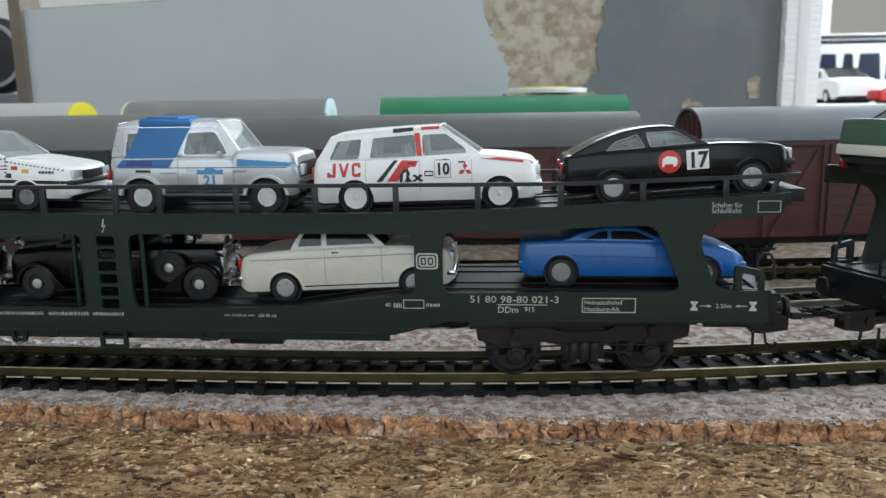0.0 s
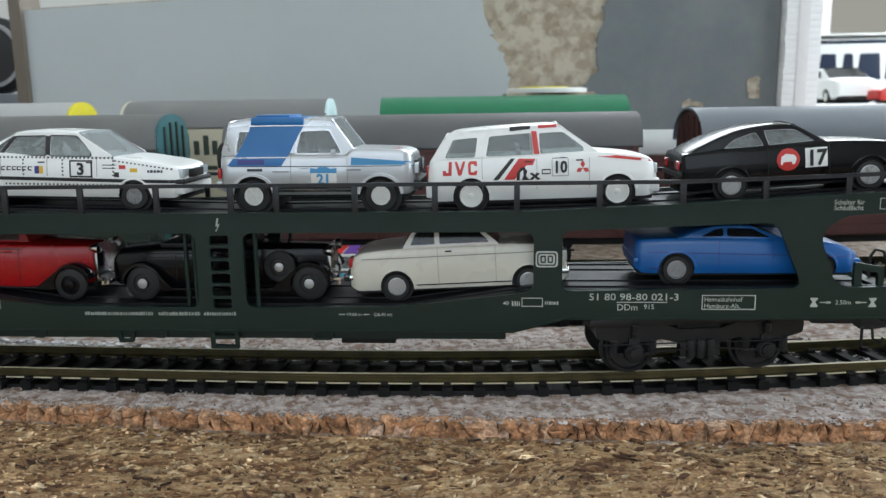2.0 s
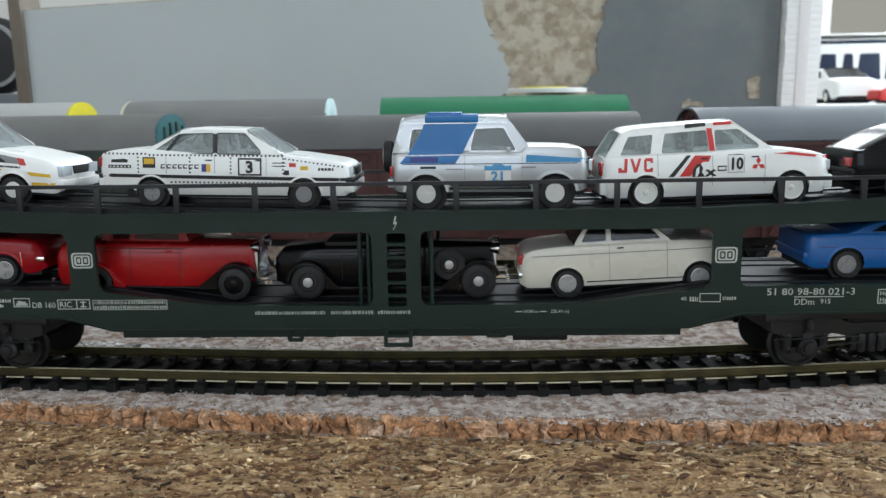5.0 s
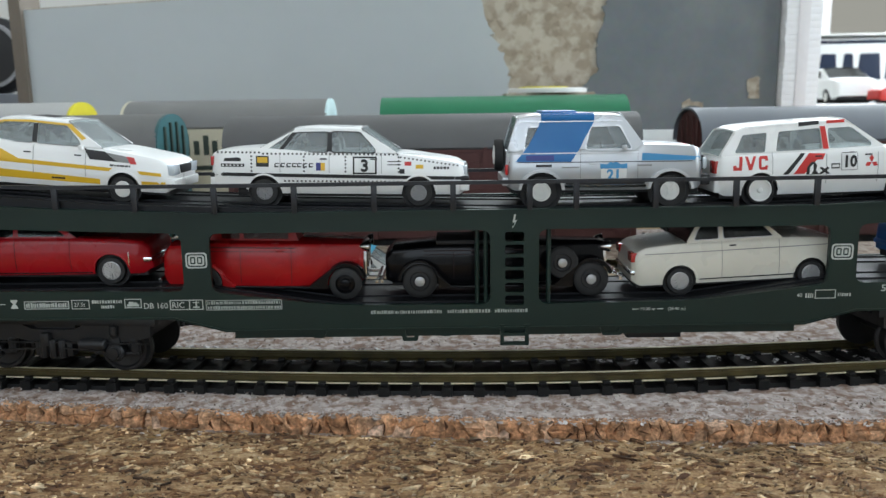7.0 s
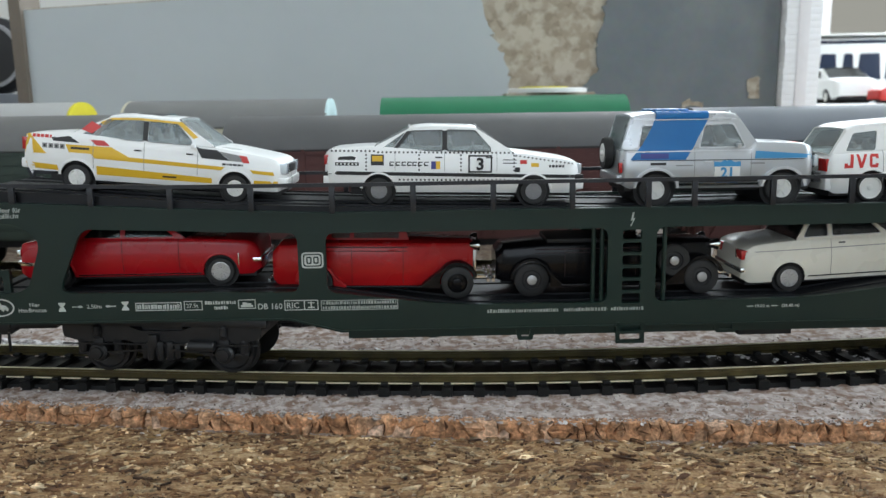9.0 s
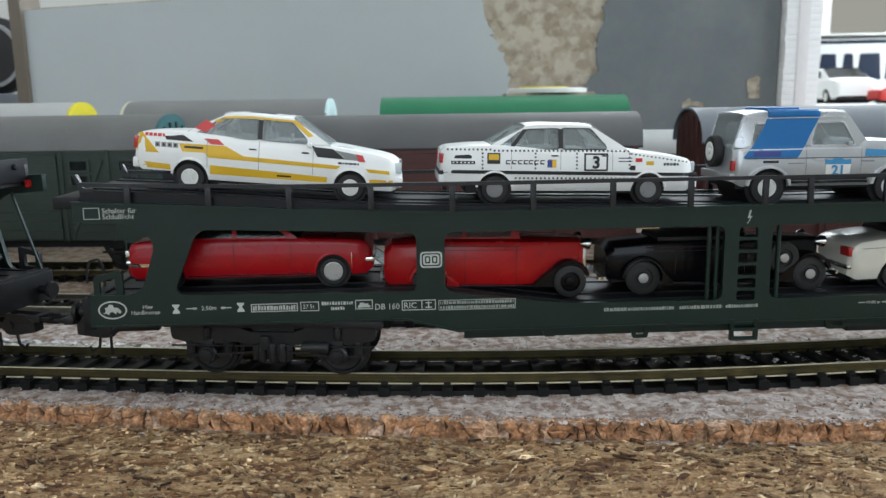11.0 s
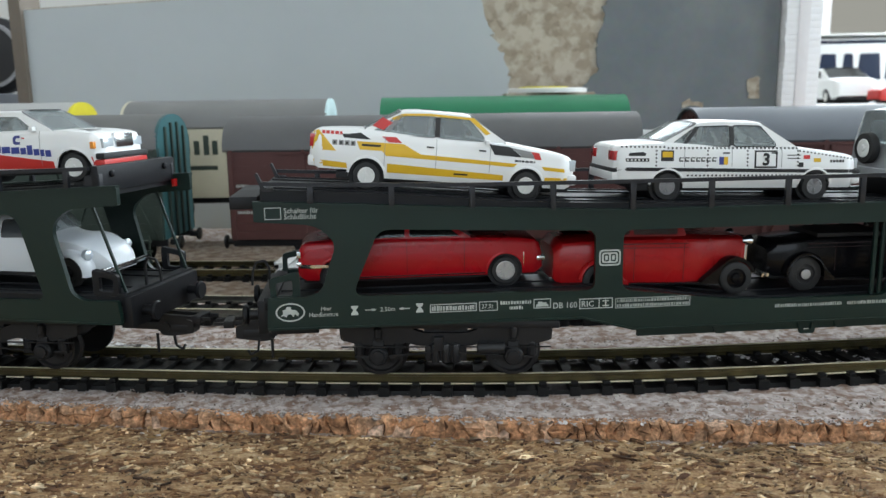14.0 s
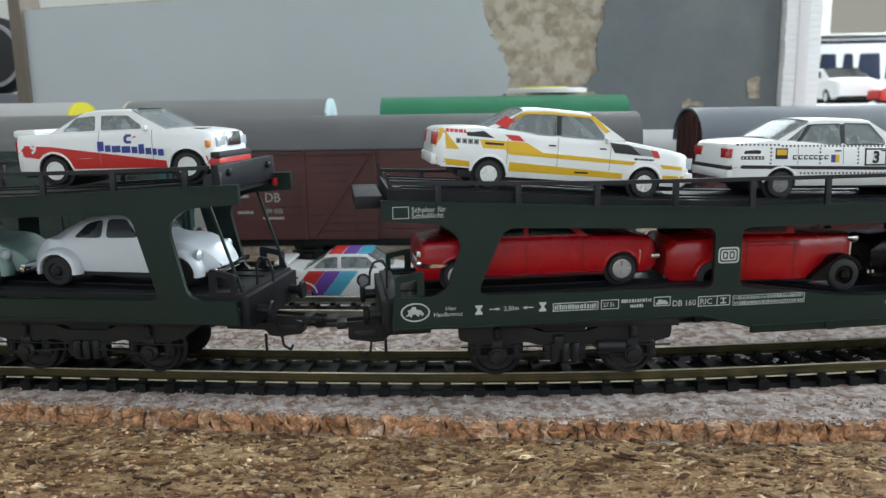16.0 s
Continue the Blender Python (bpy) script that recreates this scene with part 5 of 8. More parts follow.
        for x in np.linspace(a[0], b[0], 15):
            z = flowing_line(roof[flat[0]:flat[-1] + 2], x)
            hw = self.side(x, max(z - 0.5, self.belt + 0.01))
            e = min(x - a[0], b[0] - x)
            fall = 0.22 * max(0, 1 - e / 1.2) ** 2
            top = [(hw + 0.05, z - 0.62), (hw + 0.04, z - 0.35), (hw * 0.975, z - 0.12), (hw * 0.92, z + 0.02), (hw * 0.6, z + 0.2), (0, z + 0.3)]
            top = [(-y, q - fall) for y, q in top] + [(y, q - fall) for y, q in reversed(top[:-1])]
            rows.append([(x, y, q) for y, q in top] + [(x, y * 0.94, q - 0.35) for y, q in reversed(top)])
        loft(bm, rows, close=True)
        part("roof", bm, paint, self.ob, smooth=50)
        for i in range(n - 1):
            if i in flat:
                continue
            (x0, z0), (x1, z1) = roof[i], roof[i + 1]
            bm = bmesh.new()
            rows = []
            for x, z in ((x0, z0), (x1, z1)):
                hw = self.side(x, max(z - 0.3, self.belt + 0.01)) - 0.45
                rows.append([(x, hw * k, z - 0.12 + 0.4 * (1 - k * k)) for k in (-1, -0.9, -0.6, 0, 0.6, 0.9, 1)])
            lower = [[(x, y, z - 0.2) for x, y, z in r] for r in rows]
            loft(bm, [rows[0] + lower[0][::-1], rows[1] + lower[1][::-1]], close=True)
            part("rear_window" if i < n / 2 else "windscreen", bm, glass, self.ob, smooth=40)
            bm = bmesh.new()
            beam(bm, rows[0][0], rows[1][0], 0.3, 0.3)
            beam(bm, rows[0][-1], rows[1][-1], 0.3, 0.3)
            for r in rows:
                for p, q in zip(r, r[1:]):
                    beam(bm, p, q, 0.26, 0.26)
            part("screen_seal", bm, self.seal, self.ob, "thin screen seal")

    def wheel(self, x, sg, rim, spokes):
        r = self.wheel_r
        bm = bmesh.new()
        y = sg * (self.w - 2.3)
        lathe(bm, [(r * 0.55, 0), (r * 0.93, 0), (r, 0.35 * sg), (r, 1.7 * sg), (r * 0.93, 2.05 * sg), (r * (self.rim_k - 0.02), 2.1 * sg), (r * (self.rim_k - 0.04), 1.6 * sg)], "y", 24)
        w = part("wheel", bm, M["tyre"], self.ob, m=mp(x, y, r))
        bm = bmesh.new()
        q = self.rim_k
        lathe(bm, [(r * q, 1.2 * sg), (r * q, 2.12 * sg), (r * (q - 0.06), 2.18 * sg), (r * (q - 0.11), 1.95 * sg), (r * 0.2, 1.9 * sg), (r * 0.16, 2.15 * sg), (r * 0.05, 2.2 * sg)], "y", 24)
        for k in range(spokes):
            a = 2 * math.pi * k / spokes
            beam(bm, (math.cos(a) * r * 0.15, 2.05 * sg, math.sin(a) * r * 0.15), (math.cos(a) * r * (self.rim_k - 0.06), 2.1 * sg, math.sin(a) * r * (self.rim_k - 0.06)), 0.25, 0.42)
        part("rim", bm, rim, w)

    def cabin(self):
        x0, x1 = self.spec["roof"][0][0], self.spec["roof"][-1][0]
        z = self.belt
        bm = bmesh.new()
        m = (x0 + x1) / 2
        tall = min(2.9, max(p[1] for p in self.spec["roof"]) - z - 1.2)
        for x in (m - 7.5, m + 1.5):
            for sg in (-1, 1):
                y = sg * self.w * 0.4
                loft(bm, [[(x - 0.2 - lean, y - w, zz), (x + 0.9 - lean, y - w * 0.9, zz), (x + 0.9 - lean, y + w * 0.9, zz), (x - 0.2 - lean, y + w, zz)]
                          for zz, w, lean in ((z - 3, 2.3, 0), (z + tall * 0.5, 2.2, 0.6), (z + tall * 0.62, 1.1, 0.7), (z + tall, 1.0, 0.9))], close=True)
        lathe(bm, [(1.4, 0), (1.5, 0.25), (1.4, 0.4)], "x", 14, (m + 6.5, -self.w * 0.42, z + 0.4))
        box(bm, m + 7.2, min(m + 10.5, x1 - 1.5), -self.w * 0.78, self.w * 0.78, z - 1.6, z + 0.35, 0.3)
        part("seats", bm, self.seats, self.ob, "moulded seats and dashboard")

    # ---- things on the car ----
    def decal(self, pts, material, name="decal", label="", out=0.06, both=False):
        """A thin painted patch that follows the side."""
        for sg in (-1, 1) if both else (-1,):
            bm = bmesh.new()
            fine = []
            for i, p in enumerate(pts):
                q = pts[(i + 1) % len(pts)]
                k = max(1, int((Vector(q) - Vector(p)).length / 3.0))
                fine += [(p[0] + (q[0] - p[0]) * j / k, p[1] + (q[1] - p[1]) * j / k) for j in range(k)]
            plate(bm, fine, [], 0, 0.08)
            for axis, step in ((2, 0.75), (0, 2.5)):
                lo, hi = min(p[axis // 2] for p in pts), max(p[axis // 2] for p in pts)
                no = Vector((0, 0, 0))
                no[axis] = 1
                for k in range(1, int((hi - lo) / step) + 1):
                    bmesh.ops.bisect_plane(bm, geom=bm.verts[:] + bm.edges[:] + bm.faces[:], plane_co=no * (lo + k * step * 0.999), plane_no=no)
            for v in bm.verts:
                v.co.y = sg * (self.side(v.co.x, v.co.z) * self.swell(v.co.x, v.co.z) + out - v.co.y)
            part(name, bm, material, self.ob, label)

    def swell(self, x, z):
        return 1.0

    def rect(self, x0, x1, z0, z1, material, name="decal", label="", out=0.06):
        self.decal([(x0, z0), (x1, z0), (x1, z1), (x0, z1)], material, name, label, out)

    def number(self, text, x, z, size, material, squeeze=1.0):
        y = max(self.side(x + dx, z + k * size) for dx in (-size * 0.5, 0, size * 0.5) for k in (0, 0.5, 1)) + 0.16
        words("race_number", text, size, material, self.ob, x, -y, z, "CENTER", squeeze=squeeze, weight=0.05)

    def blob(self, name, x0, x1, y0, y1, z0, z1, material, label="", bevel=0.25):
        bm = bmesh.new()
        box(bm, x0, x1, y0, y1, z0, z1, bevel)
        part(name, bm, material, self.ob, label)

    def pair(self, name, x0, x1, y0, y1, z0, z1, material, label="", bevel=0.2):
        for sg in (-1, 1):
            self.blob(name, x0, x1, min(sg * y0, sg * y1), max(sg * y0, sg * y1), z0, z1, material, label, bevel)

    def bumpers(self, material, zr, zf, t=1.6):
        w = self.w
        for x, z, sg in ((self.tail, zr, -1), (self.nose, zf, 1)):
            self.blob("bumper", min(x - sg * 2.2, x + sg * 0.35), max(x - sg * 2.2, x + sg * 0.35), -w * 0.9, w * 0.9, z, z + t, material, "", 0.6)

    def handles(self, xs, z):
        for x in xs:
            y = -self.side(x, z)
            self.blob("door_handle", x - 0.8, x + 0.8, y - 0.18, y + 0.1, z - 0.16, z + 0.16, M["chassis"], "", 0.05)

    def shut_lines(self, xs, z0, z1):
        for x in xs:
            self.decal([(x - 0.05, z0), (x + 0.05, z0), (x + 0.05, z1), (x - 0.05, z1)], self.gap, "door_gap", out=0.0805)

    def window_trim(self, material, t=0.22):
        """A thin dark or bright frame round each side window."""
        for q in self.spec["wins"]:
            cx, cz = sum(p[0] for p in q) / len(q), sum(p[1] for p in q) / len(q)
            inner = rounded(q, 0.45, 2)
            outer = rounded([(x + math.copysign(t, x - cx), z + math.copysign(t, z - cz)) for x, z in q], 0.5, 2)
            for sg in (-1, 1):
                bm = bmesh.new()
                plate(bm, outer, [inner], -0.07, 0.1)
                for v in bm.verts:
                    v.co.y = sg * (self.side(v.co.x, max(v.co.z, self.belt + 0.01)) - v.co.y)
                part("window_trim", bm, material, self.ob)

    def mirror(self, x, z, material):
        y = -self.side(x, z)
        self.blob("wing_mirror", x - 0.5, x + 0.5, y - 1.3, y + 0.1, z - 0.1, z + 0.9, material, "", 0.2)

    def ride(self, x, z, tilt, shift, y=0.0):
        """Where it stands on its wagon: its tail at x, its tyres on z."""
        MOVERS.append((self.ob, mp(x, y, z, 0, -tilt, 0), shift))
        return self


def tail_lamps(c, x, z0, z1, mat_, wrap=2.4):
    for sg in (-1, 1):
        w = c.half(x + wrap * 0.35) * 0.96
        c.blob("tail_lamp", x - 0.12, x + wrap, min(sg * w * 0.55, sg * (w + 0.04)), max(sg * w * 0.55, sg * (w + 0.04)), z0, z1, mat_, "red tail lamp", 0.12)


def head_lamps(c, x, z0, z1, wrap=1.8):
    for sg in (-1, 1):
        w = c.half(x - wrap * 0.35) * 0.985
        c.blob("headlight", x - wrap, x + 0.12, min(sg * w * 0.5, sg * (w + 0.03)), max(sg * w * 0.5, sg * (w + 0.03)), z0, z1, M["lampclear"], "clear headlight", 0.12)


def small_marks(c, rnd, x0, x1, z, h, material):
    """Sponsor print too small to read, as bars."""
    x = x0
    while x < x1:
        w = rnd.uniform(0.35, 0.9)
        c.rect(x, min(x + w, x1), z, z + h, material, "sponsor_mark")
        x += w + 0.2


def audi_dotted():
    c = Car("rally_saloon", "white rally saloon with dotted stripes and a number three", AUDI, 20.6, M["white"], rim=M["rimgrey"], rim_k=0.6, spokes=8, seats=M["paleseat"], seal=M["seat"])
    rnd = random.Random(3)
    tail_lamps(c, 0.1, 9.2, 11.4, M["lampred"])
    head_lamps(c, 60.2, 7.4, 9.6)
    c.blob("grille", 59.6, 60.6, -4.6, 4.6, 7.3, 9.3, M["chassis"], "black grille", 0.15)
    c.bumpers(M["white"], 4.4, 3.6, 2.4)
    c.bumpers(M["chassis"], 6.3, 6.0, 1.2)
    c.decal([(0.6, 6.9), (59.5, 6.3), (59.5, 7.1), (0.6, 7.7)], M["chassis"], "rubbing_strip", "black rubbing strip", 0.09)
    for k in range(44):
        x = 1.6 + k * 0.98
        z = 11.9 + (0.25 if x < 12 else 0.0)
        c.rect(x, x + 0.42, z - 0.0, z + 0.42, M["ink"], "dot")
    for k in range(46):
        x = 9.5 + k * 0.98
        if min(abs(x - w) for w in AUDI["wheels"]) > 4.0:
            c.rect(x, x + 0.42, 5.6, 6.0, M["ink"], "dot")
    for x in (9.6, 21.9, 31.6, 44.0):
        for k in range(5):
            c.rect(x, x + 0.4, 7.9 + k * 0.85, 8.3 + k * 0.85, M["ink"], "dot")
    for k in range(15):
        c.rect(44.5 + k * 0.95, 44.9 + k * 0.95, 11.3 - k * 0.13, 11.65 - k * 0.13, M["ink"], "dot")
    c.rect(33.5, 39.1, 7.5, 11.6, M["ink"], "number_frame", "black framed number panel", 0.07)
    c.rect(33.9, 38.7, 7.9, 11.2, M["white"], "number_panel", "", 0.09)
    c.number("3", 36.3, 8.2, 2.7, M["ink"])
    c.rect(10.9, 13.9, 9.1, 11.6, M["ink"], "emblem", "black and gold emblem", 0.07)
    c.rect(11.2, 13.6, 10.0, 11.3, M["yellow"], "emblem", "", 0.09)
    c.decal([(3.2, 10.3), (7.2, 10.3), (7.4, 10.9), (6.6, 11.2), (3.5, 11.0)], M["ink"], "sponsor_mark")
    c.rect(2.6, 8.1, 9.0, 9.75, M["ink"], "sponsor_mark")
    for k in range(6):
        c.rect(2.9 + k * 0.88, 3.3 + k * 0.88, 9.2, 9.55, M["rimwhite"], "sponsor_mark", out=0.09)
    for x0 in (15.2, 16.6, 18.0, 19.3, 20.5, 21.8, 23.2):
        c.rect(x0, x0 + 0.95, 9.0, 9.3, M["ink"], "sponsor_mark")
        c.rect(x0, x0 + 0.28, 9.3, 9.75, M["ink"], "sponsor_mark")
        c.rect(x0 + 0.1, x0 + 1.1, 9.75, 9.98, M["ink"], "sponsor_mark")
    c.decal([(15.9, 12.7), (16.9, 12.7), (20.4, 17.0), (19.2, 17.0)], M["ink"], "pillar", "black rear pillar", 0.1)
    c.rect(27.5, 28.6, 12.7, 17.1, M["ink"], "pillar", "black middle pillar", 0.1)
    for k in range(2):
        c.rect(41.6, 44.8, 10.4 - k * 0.75, 10.6 - k * 0.75, M["ink"], "sponsor_mark")
    c.rect(24.9, 26.0, 8.3, 10.1, M["navy"], "emblem")
    c.rect(26.0, 27.0, 8.3, 10.1, M["yellow"], "emblem")
    c.rect(45.6, 47.2, 9.6, 10.5, M["brightred"], "emblem")
    c.rect(48.2, 50.0, 8.9, 9.8, M["yellow"], "emblem")
    c.rect(44.4, 45.6, 7.7, 8.8, M["ink"], "emblem")
    small_marks(c, rnd, 52.4, 56.0, 8.8, 0.6, M["ink"])
    c.window_trim(M["ink"])
    c.shut_lines((28.0, 40.2, 16.5), 7.8, 12.4)
    c.handles((26.6, 38.4), 11.0)
    return c.ride(-71.0, 40.3, -1.26, 0)


def audi_striped():
    c = Car("rally_saloon", "white rally saloon with yellow stripes and red flashes", AUDI, 20.6, M["white"], rim=M["rimwhite"], rim_k=0.6, spokes=7, seats=M["paleseat"], seal=M["seat"])
    rnd = random.Random(5)
    Y = M["yellow"]
    tail_lamps(c, 0.1, 8.9, 11.7, M["lampred"], 2.9)
    head_lamps(c, 60.3, 7.0, 9.5, 3.4)
    c.blob("grille", 59.6, 60.55, -3.8, 3.8, 7.3, 9.3, M["chassis"], "black grille", 0.15)
    c.bumpers(M["white"], 4.6, 3.8, 2.4)
    c.decal([(0.7, 12.3), (1.9, 12.7), (5.8, 8.3), (0.5, 8.3)], Y, "stripe", "yellow stripe", 0.07)
    c.decal([(10.2, 10.7), (20.6, 10.7), (24.6, 8.7), (46.5, 8.0), (45.6, 7.2), (16.9, 7.9), (15.9, 8.9), (11.0, 8.9)], Y, "stripe", "yellow stripe", 0.07)
    c.decal([(52.2, 7.7), (57.6, 7.5), (57.8, 6.7), (53.0, 6.9)], Y, "stripe", "", 0.07)
    c.decal([(17.2, 4.2), (43.5, 4.0), (43.5, 5.2), (31.0, 5.7), (17.2, 6.2)], Y, "stripe", "yellow sill stripe", 0.07)
    c.decal([(53.2, 3.8), (58.8, 4.0), (59.2, 5.4), (53.2, 5.3)], Y, "stripe", "", 0.07)
    c.decal([(0.9, 4.9), (8.4, 4.6), (8.2, 5.8), (0.9, 6.2)], Y, "stripe", "", 0.07)
    c.decal([(6.5, 13.0), (8.0, 12.1), (11.0, 12.6), (13.4, 11.2), (7.4, 11.3)], M["ink"], "flash", "black flash", 0.07)
    c.decal([(13.5, 14.3), (15.9, 13.5), (18.0, 15.2), (15.7, 16.3)], M["brightred"], "flash", "red flash", 0.12)
    c.decal([(15.7, 12.1), (18.9, 12.1), (20.3, 10.9), (17.3, 10.9)], M["brightred"], "flash", "red flash", 0.08)
    c.decal([(39.7, 12.2), (40.5, 11.9), (44.6, 11.7), (47.6, 9.5), (41.2, 9.7)], M["ink"], "flash", "black flash", 0.08)
    c.decal([(44.9, 11.5), (49.4, 10.9), (51.0, 9.4), (47.7, 9.5)], M["seat"], "flash", "grey flash", 0.075)
    c.decal([(49.6, 10.9), (51.4, 10.7), (52.1, 9.2), (50.6, 9.2)], M["brightred"], "flash", "", 0.085)
    small_marks(c, rnd, 2.6, 7.0, 11.9, 0.7, M["brightred"])
    for x0 in (4.9, 6.3, 7.6, 8.9):
        c.rect(x0, x0 + 1.1, 9.6, 10.7, M["seat"], "sponsor_mark")
        c.rect(x0 + 0.3, x0 + 0.75, 9.85, 10.4, M["ink"], "sponsor_mark", out=0.09)
    c.rect(11.4, 15.6, 9.7, 10.2, M["ink"], "sponsor_mark", out=0.09)
    small_marks(c, rnd, 45.9, 50.6, 8.4, 0.45, M["ink"])
    small_marks(c, rnd, 29.4, 31.6, 4.6, 0.8, M["ink"])
    c.rect(32.2, 35.4, 4.6, 5.0, M["ink"], "sponsor_mark", out=0.09)
    c.decal([(15.9, 12.7), (16.9, 12.7), (20.4, 17.0), (19.2, 17.0)], M["seat"], "pillar", "", 0.1)
    c.rect(27.5, 28.6, 12.7, 17.1, M["ink"], "pillar", "black middle pillar", 0.1)
    c.decal([(17.6, 16.2), (20.2, 17.35), (26.0, 17.75), (36.2, 17.45), (40.0, 14.3), (39.0, 13.9), (35.2, 17.0), (26.0, 17.25), (20.6, 16.9), (18.6, 15.6)], Y, "stripe", "yellow roof edge stripe", 0.1)
    c.blob("sunroof", 24.5, 30.5, -4, 4, 18.35, 18.62, M["chassis"], "dark sunroof", 0.1)
    c.window_trim(M["seat"], 0.16)
    c.shut_lines((28.0, 40.2, 16.5), 5.6, 12.2)
    c.handles((26.6, 38.4), 10.4)
    c.mirror(39.3, 11.9, M["white"])
    return c.ride(-140.6, 45.4, -5.0, 0)


def jeep():
    c = Car("off_road_car", "silver and blue off-road rally car with a spare wheel", JEEP, 19.6, M["silver"], wheel_r=3.95, rim_k=0.57, rim=M["rimwhite"], spokes=6, tumble=0.13, lip=False, seats=M["rimgrey"], seal=M["silverlight"])
    rnd = random.Random(7)
    c.decal([(2.4, 11.0), (5.4, 14.6), (7.6, 18.6), (8.2, 20.4), (20.9, 20.4), (18.4, 16.0), (17.6, 14.2), (15.4, 11.0)], M["blue"], "stripe", "broad blue stripe", 0.1)
    c.rect(4.9, 11.4, 11.3, 12.5, M["navy"], "sponsor_mark", "dark blue sponsor print", 0.13)
    c.blob("roof_stripe", 8.4, 20.8, -8.0, 8.0, 21.75, 22.2, M["blue"], "blue roof stripe", 0.15)
    c.pair("roof_stripe", 8.4, 20.8, 7.9, 8.75, 20.4, 21.9, M["blue"], "blue roof edge stripe", 0.2)
    c.blob("roof_bulge", 8.8, 17.0, -6, 6, 22.0, 22.75, M["blue"], "blue roof vent", 0.35)
    c.decal([(32.0, 12.9), (45.6, 11.9), (46.0, 11.1), (31.8, 11.1)], M["lightblue"], "stripe", "light blue bonnet stripe", 0.08)
    c.decal([(1.0, 10.78), (46.4, 10.78), (46.4, 10.95), (1.0, 10.95)], M["chassis"], "belt_line", "thin dark belt line", 0.12)
    c.blob("tail_lamp", 0.0, 0.7, -9.3, -7.6, 8.0, 10.4, M["lampred"], "red tail lamp", 0.15)
    c.blob("door_handle", 19.6, 21.8, -9.95, -9.6, 10.3, 10.75, M["silverlight"], "", 0.12)
    c.blob("bonnet_mark", 40.0, 43.0, -6.5, -3.0, 14.45, 14.75, M["brightred"], "red bonnet print", 0.05)
    for wx in JEEP["wheels"]:
        bm = bmesh.new()
        for sg in (-1, 1):
            pts = [(wx + 5.5 * math.cos(a), sg, 3.95 + 5.3 * math.sin(a)) for a in np.linspace(0.12, math.pi - 0.12, 14)]
            loft(bm, [[(x, sg * (c.w - 0.4), z), (x, sg * (c.w + 0.7), z), (wx + (x - wx) * 0.88, sg * (c.w + 0.7), 3.95 + (z - 3.95) * 0.88), (wx + (x - wx) * 0.88, sg * (c.w - 0.4), 3.95 + (z - 3.95) * 0.88)] for x, _, z in pts], close=True)
        part("wheel_arch_flare", bm, M["silverlight"], c.ob, "bright silver wheel arch flares")
    c.decal([(14.0, 4.9), (33.0, 4.9), (33.0, 5.5), (14.0, 5.5)], M["chrome"], "side_step", "", 0.5)
    c.rect(22.4, 28.4, 5.6, 9.3, M["rimwhite"], "number_panel", "white number panel", 0.07)
    c.decal([(22.2, 9.3), (28.5, 9.3), (28.5, 10.5), (27.0, 10.3), (25.9, 10.9), (25.2, 10.6), (24.6, 10.9), (23.8, 10.3), (22.2, 10.5)], M["lightblue"], "number_panel", "light blue header", 0.09)
    c.rect(22.7, 28.0, 4.9, 5.5, M["blue"], "number_panel", "", 0.09)
    c.number("21", 25.4, 6.75, 2.3, M["lightblue"])
    c.rect(7.2, 10.9, 9.75, 10.35, M["ink"], "sponsor_mark")
    c.rect(13.2, 17.2, 9.5, 9.8, M["seat"], "sponsor_mark")
    bm = bmesh.new()
    lathe(bm, [(1.6, -2.4), (3.6, -2.4), (3.9, -2.0), (3.9, -0.6), (3.4, -0.2), (1.4, -0.2)], "x", 24, (0.4, 0, 12.2))
    spare = part("spare_wheel", bm, M["tyre"], c.ob, "black spare wheel on the tailgate")
    bm = bmesh.new()
    lathe(bm, [(2.3, -2.2), (2.3, -2.55), (1.9, -2.7), (0.9, -2.5), (0.7, -2.8), (0.3, -2.85)], "x", 22, (0.4, 0, 12.2))
    part("rim", bm, M["rimwhite"], spare, "white rim")
    c.blob("bumper", 46.4, 48.2, -9, 9, 5.2, 7.6, M["chassis"], "black bumper", 0.3)
    c.blob("grille", 46.4, 47.2, -7.5, 7.5, 8.6, 12.0, M["chassis"], "dark grille", 0.2)
    c.blob("bumper", -0.6, 0.8, -9, 9, 5.4, 7.4, M["silver"], "", 0.3)
    c.pair("headlight", 46.6, 47.5, 5.0, 8.3, 9.0, 11.6, M["lampclear"], "clear headlight")
    c.window_trim(M["silverlight"], 0.3)
    c.decal([(2.0, 12.75), (31.0, 12.95), (31.0, 13.2), (2.0, 13.0)], M["silverlight"], "belt_line", "bright silver belt line", 0.12)
    c.decal([(3.2, 20.1), (27.6, 20.2), (27.6, 20.5), (3.2, 20.4)], M["silverlight"], "rain_gutter", "bright silver rain gutter", 0.25)
    c.decal([(14.2, 5.6), (32.8, 5.6), (32.8, 6.1), (14.2, 6.1)], M["chassis"], "sill_strip", "dark sill strip", 0.1)
    c.decal([(30.8, 9.8), (34.2, 9.8), (34.2, 10.2), (30.8, 10.2)], M["seat"], "badge", "", 0.08)
    c.shut_lines((17.6, 31.0), 6.0, 13.6)
    c.mirror(27.8, 13.8, M["silver"])
    return c.ride(-1.7, 38.25, -0.2, 0)


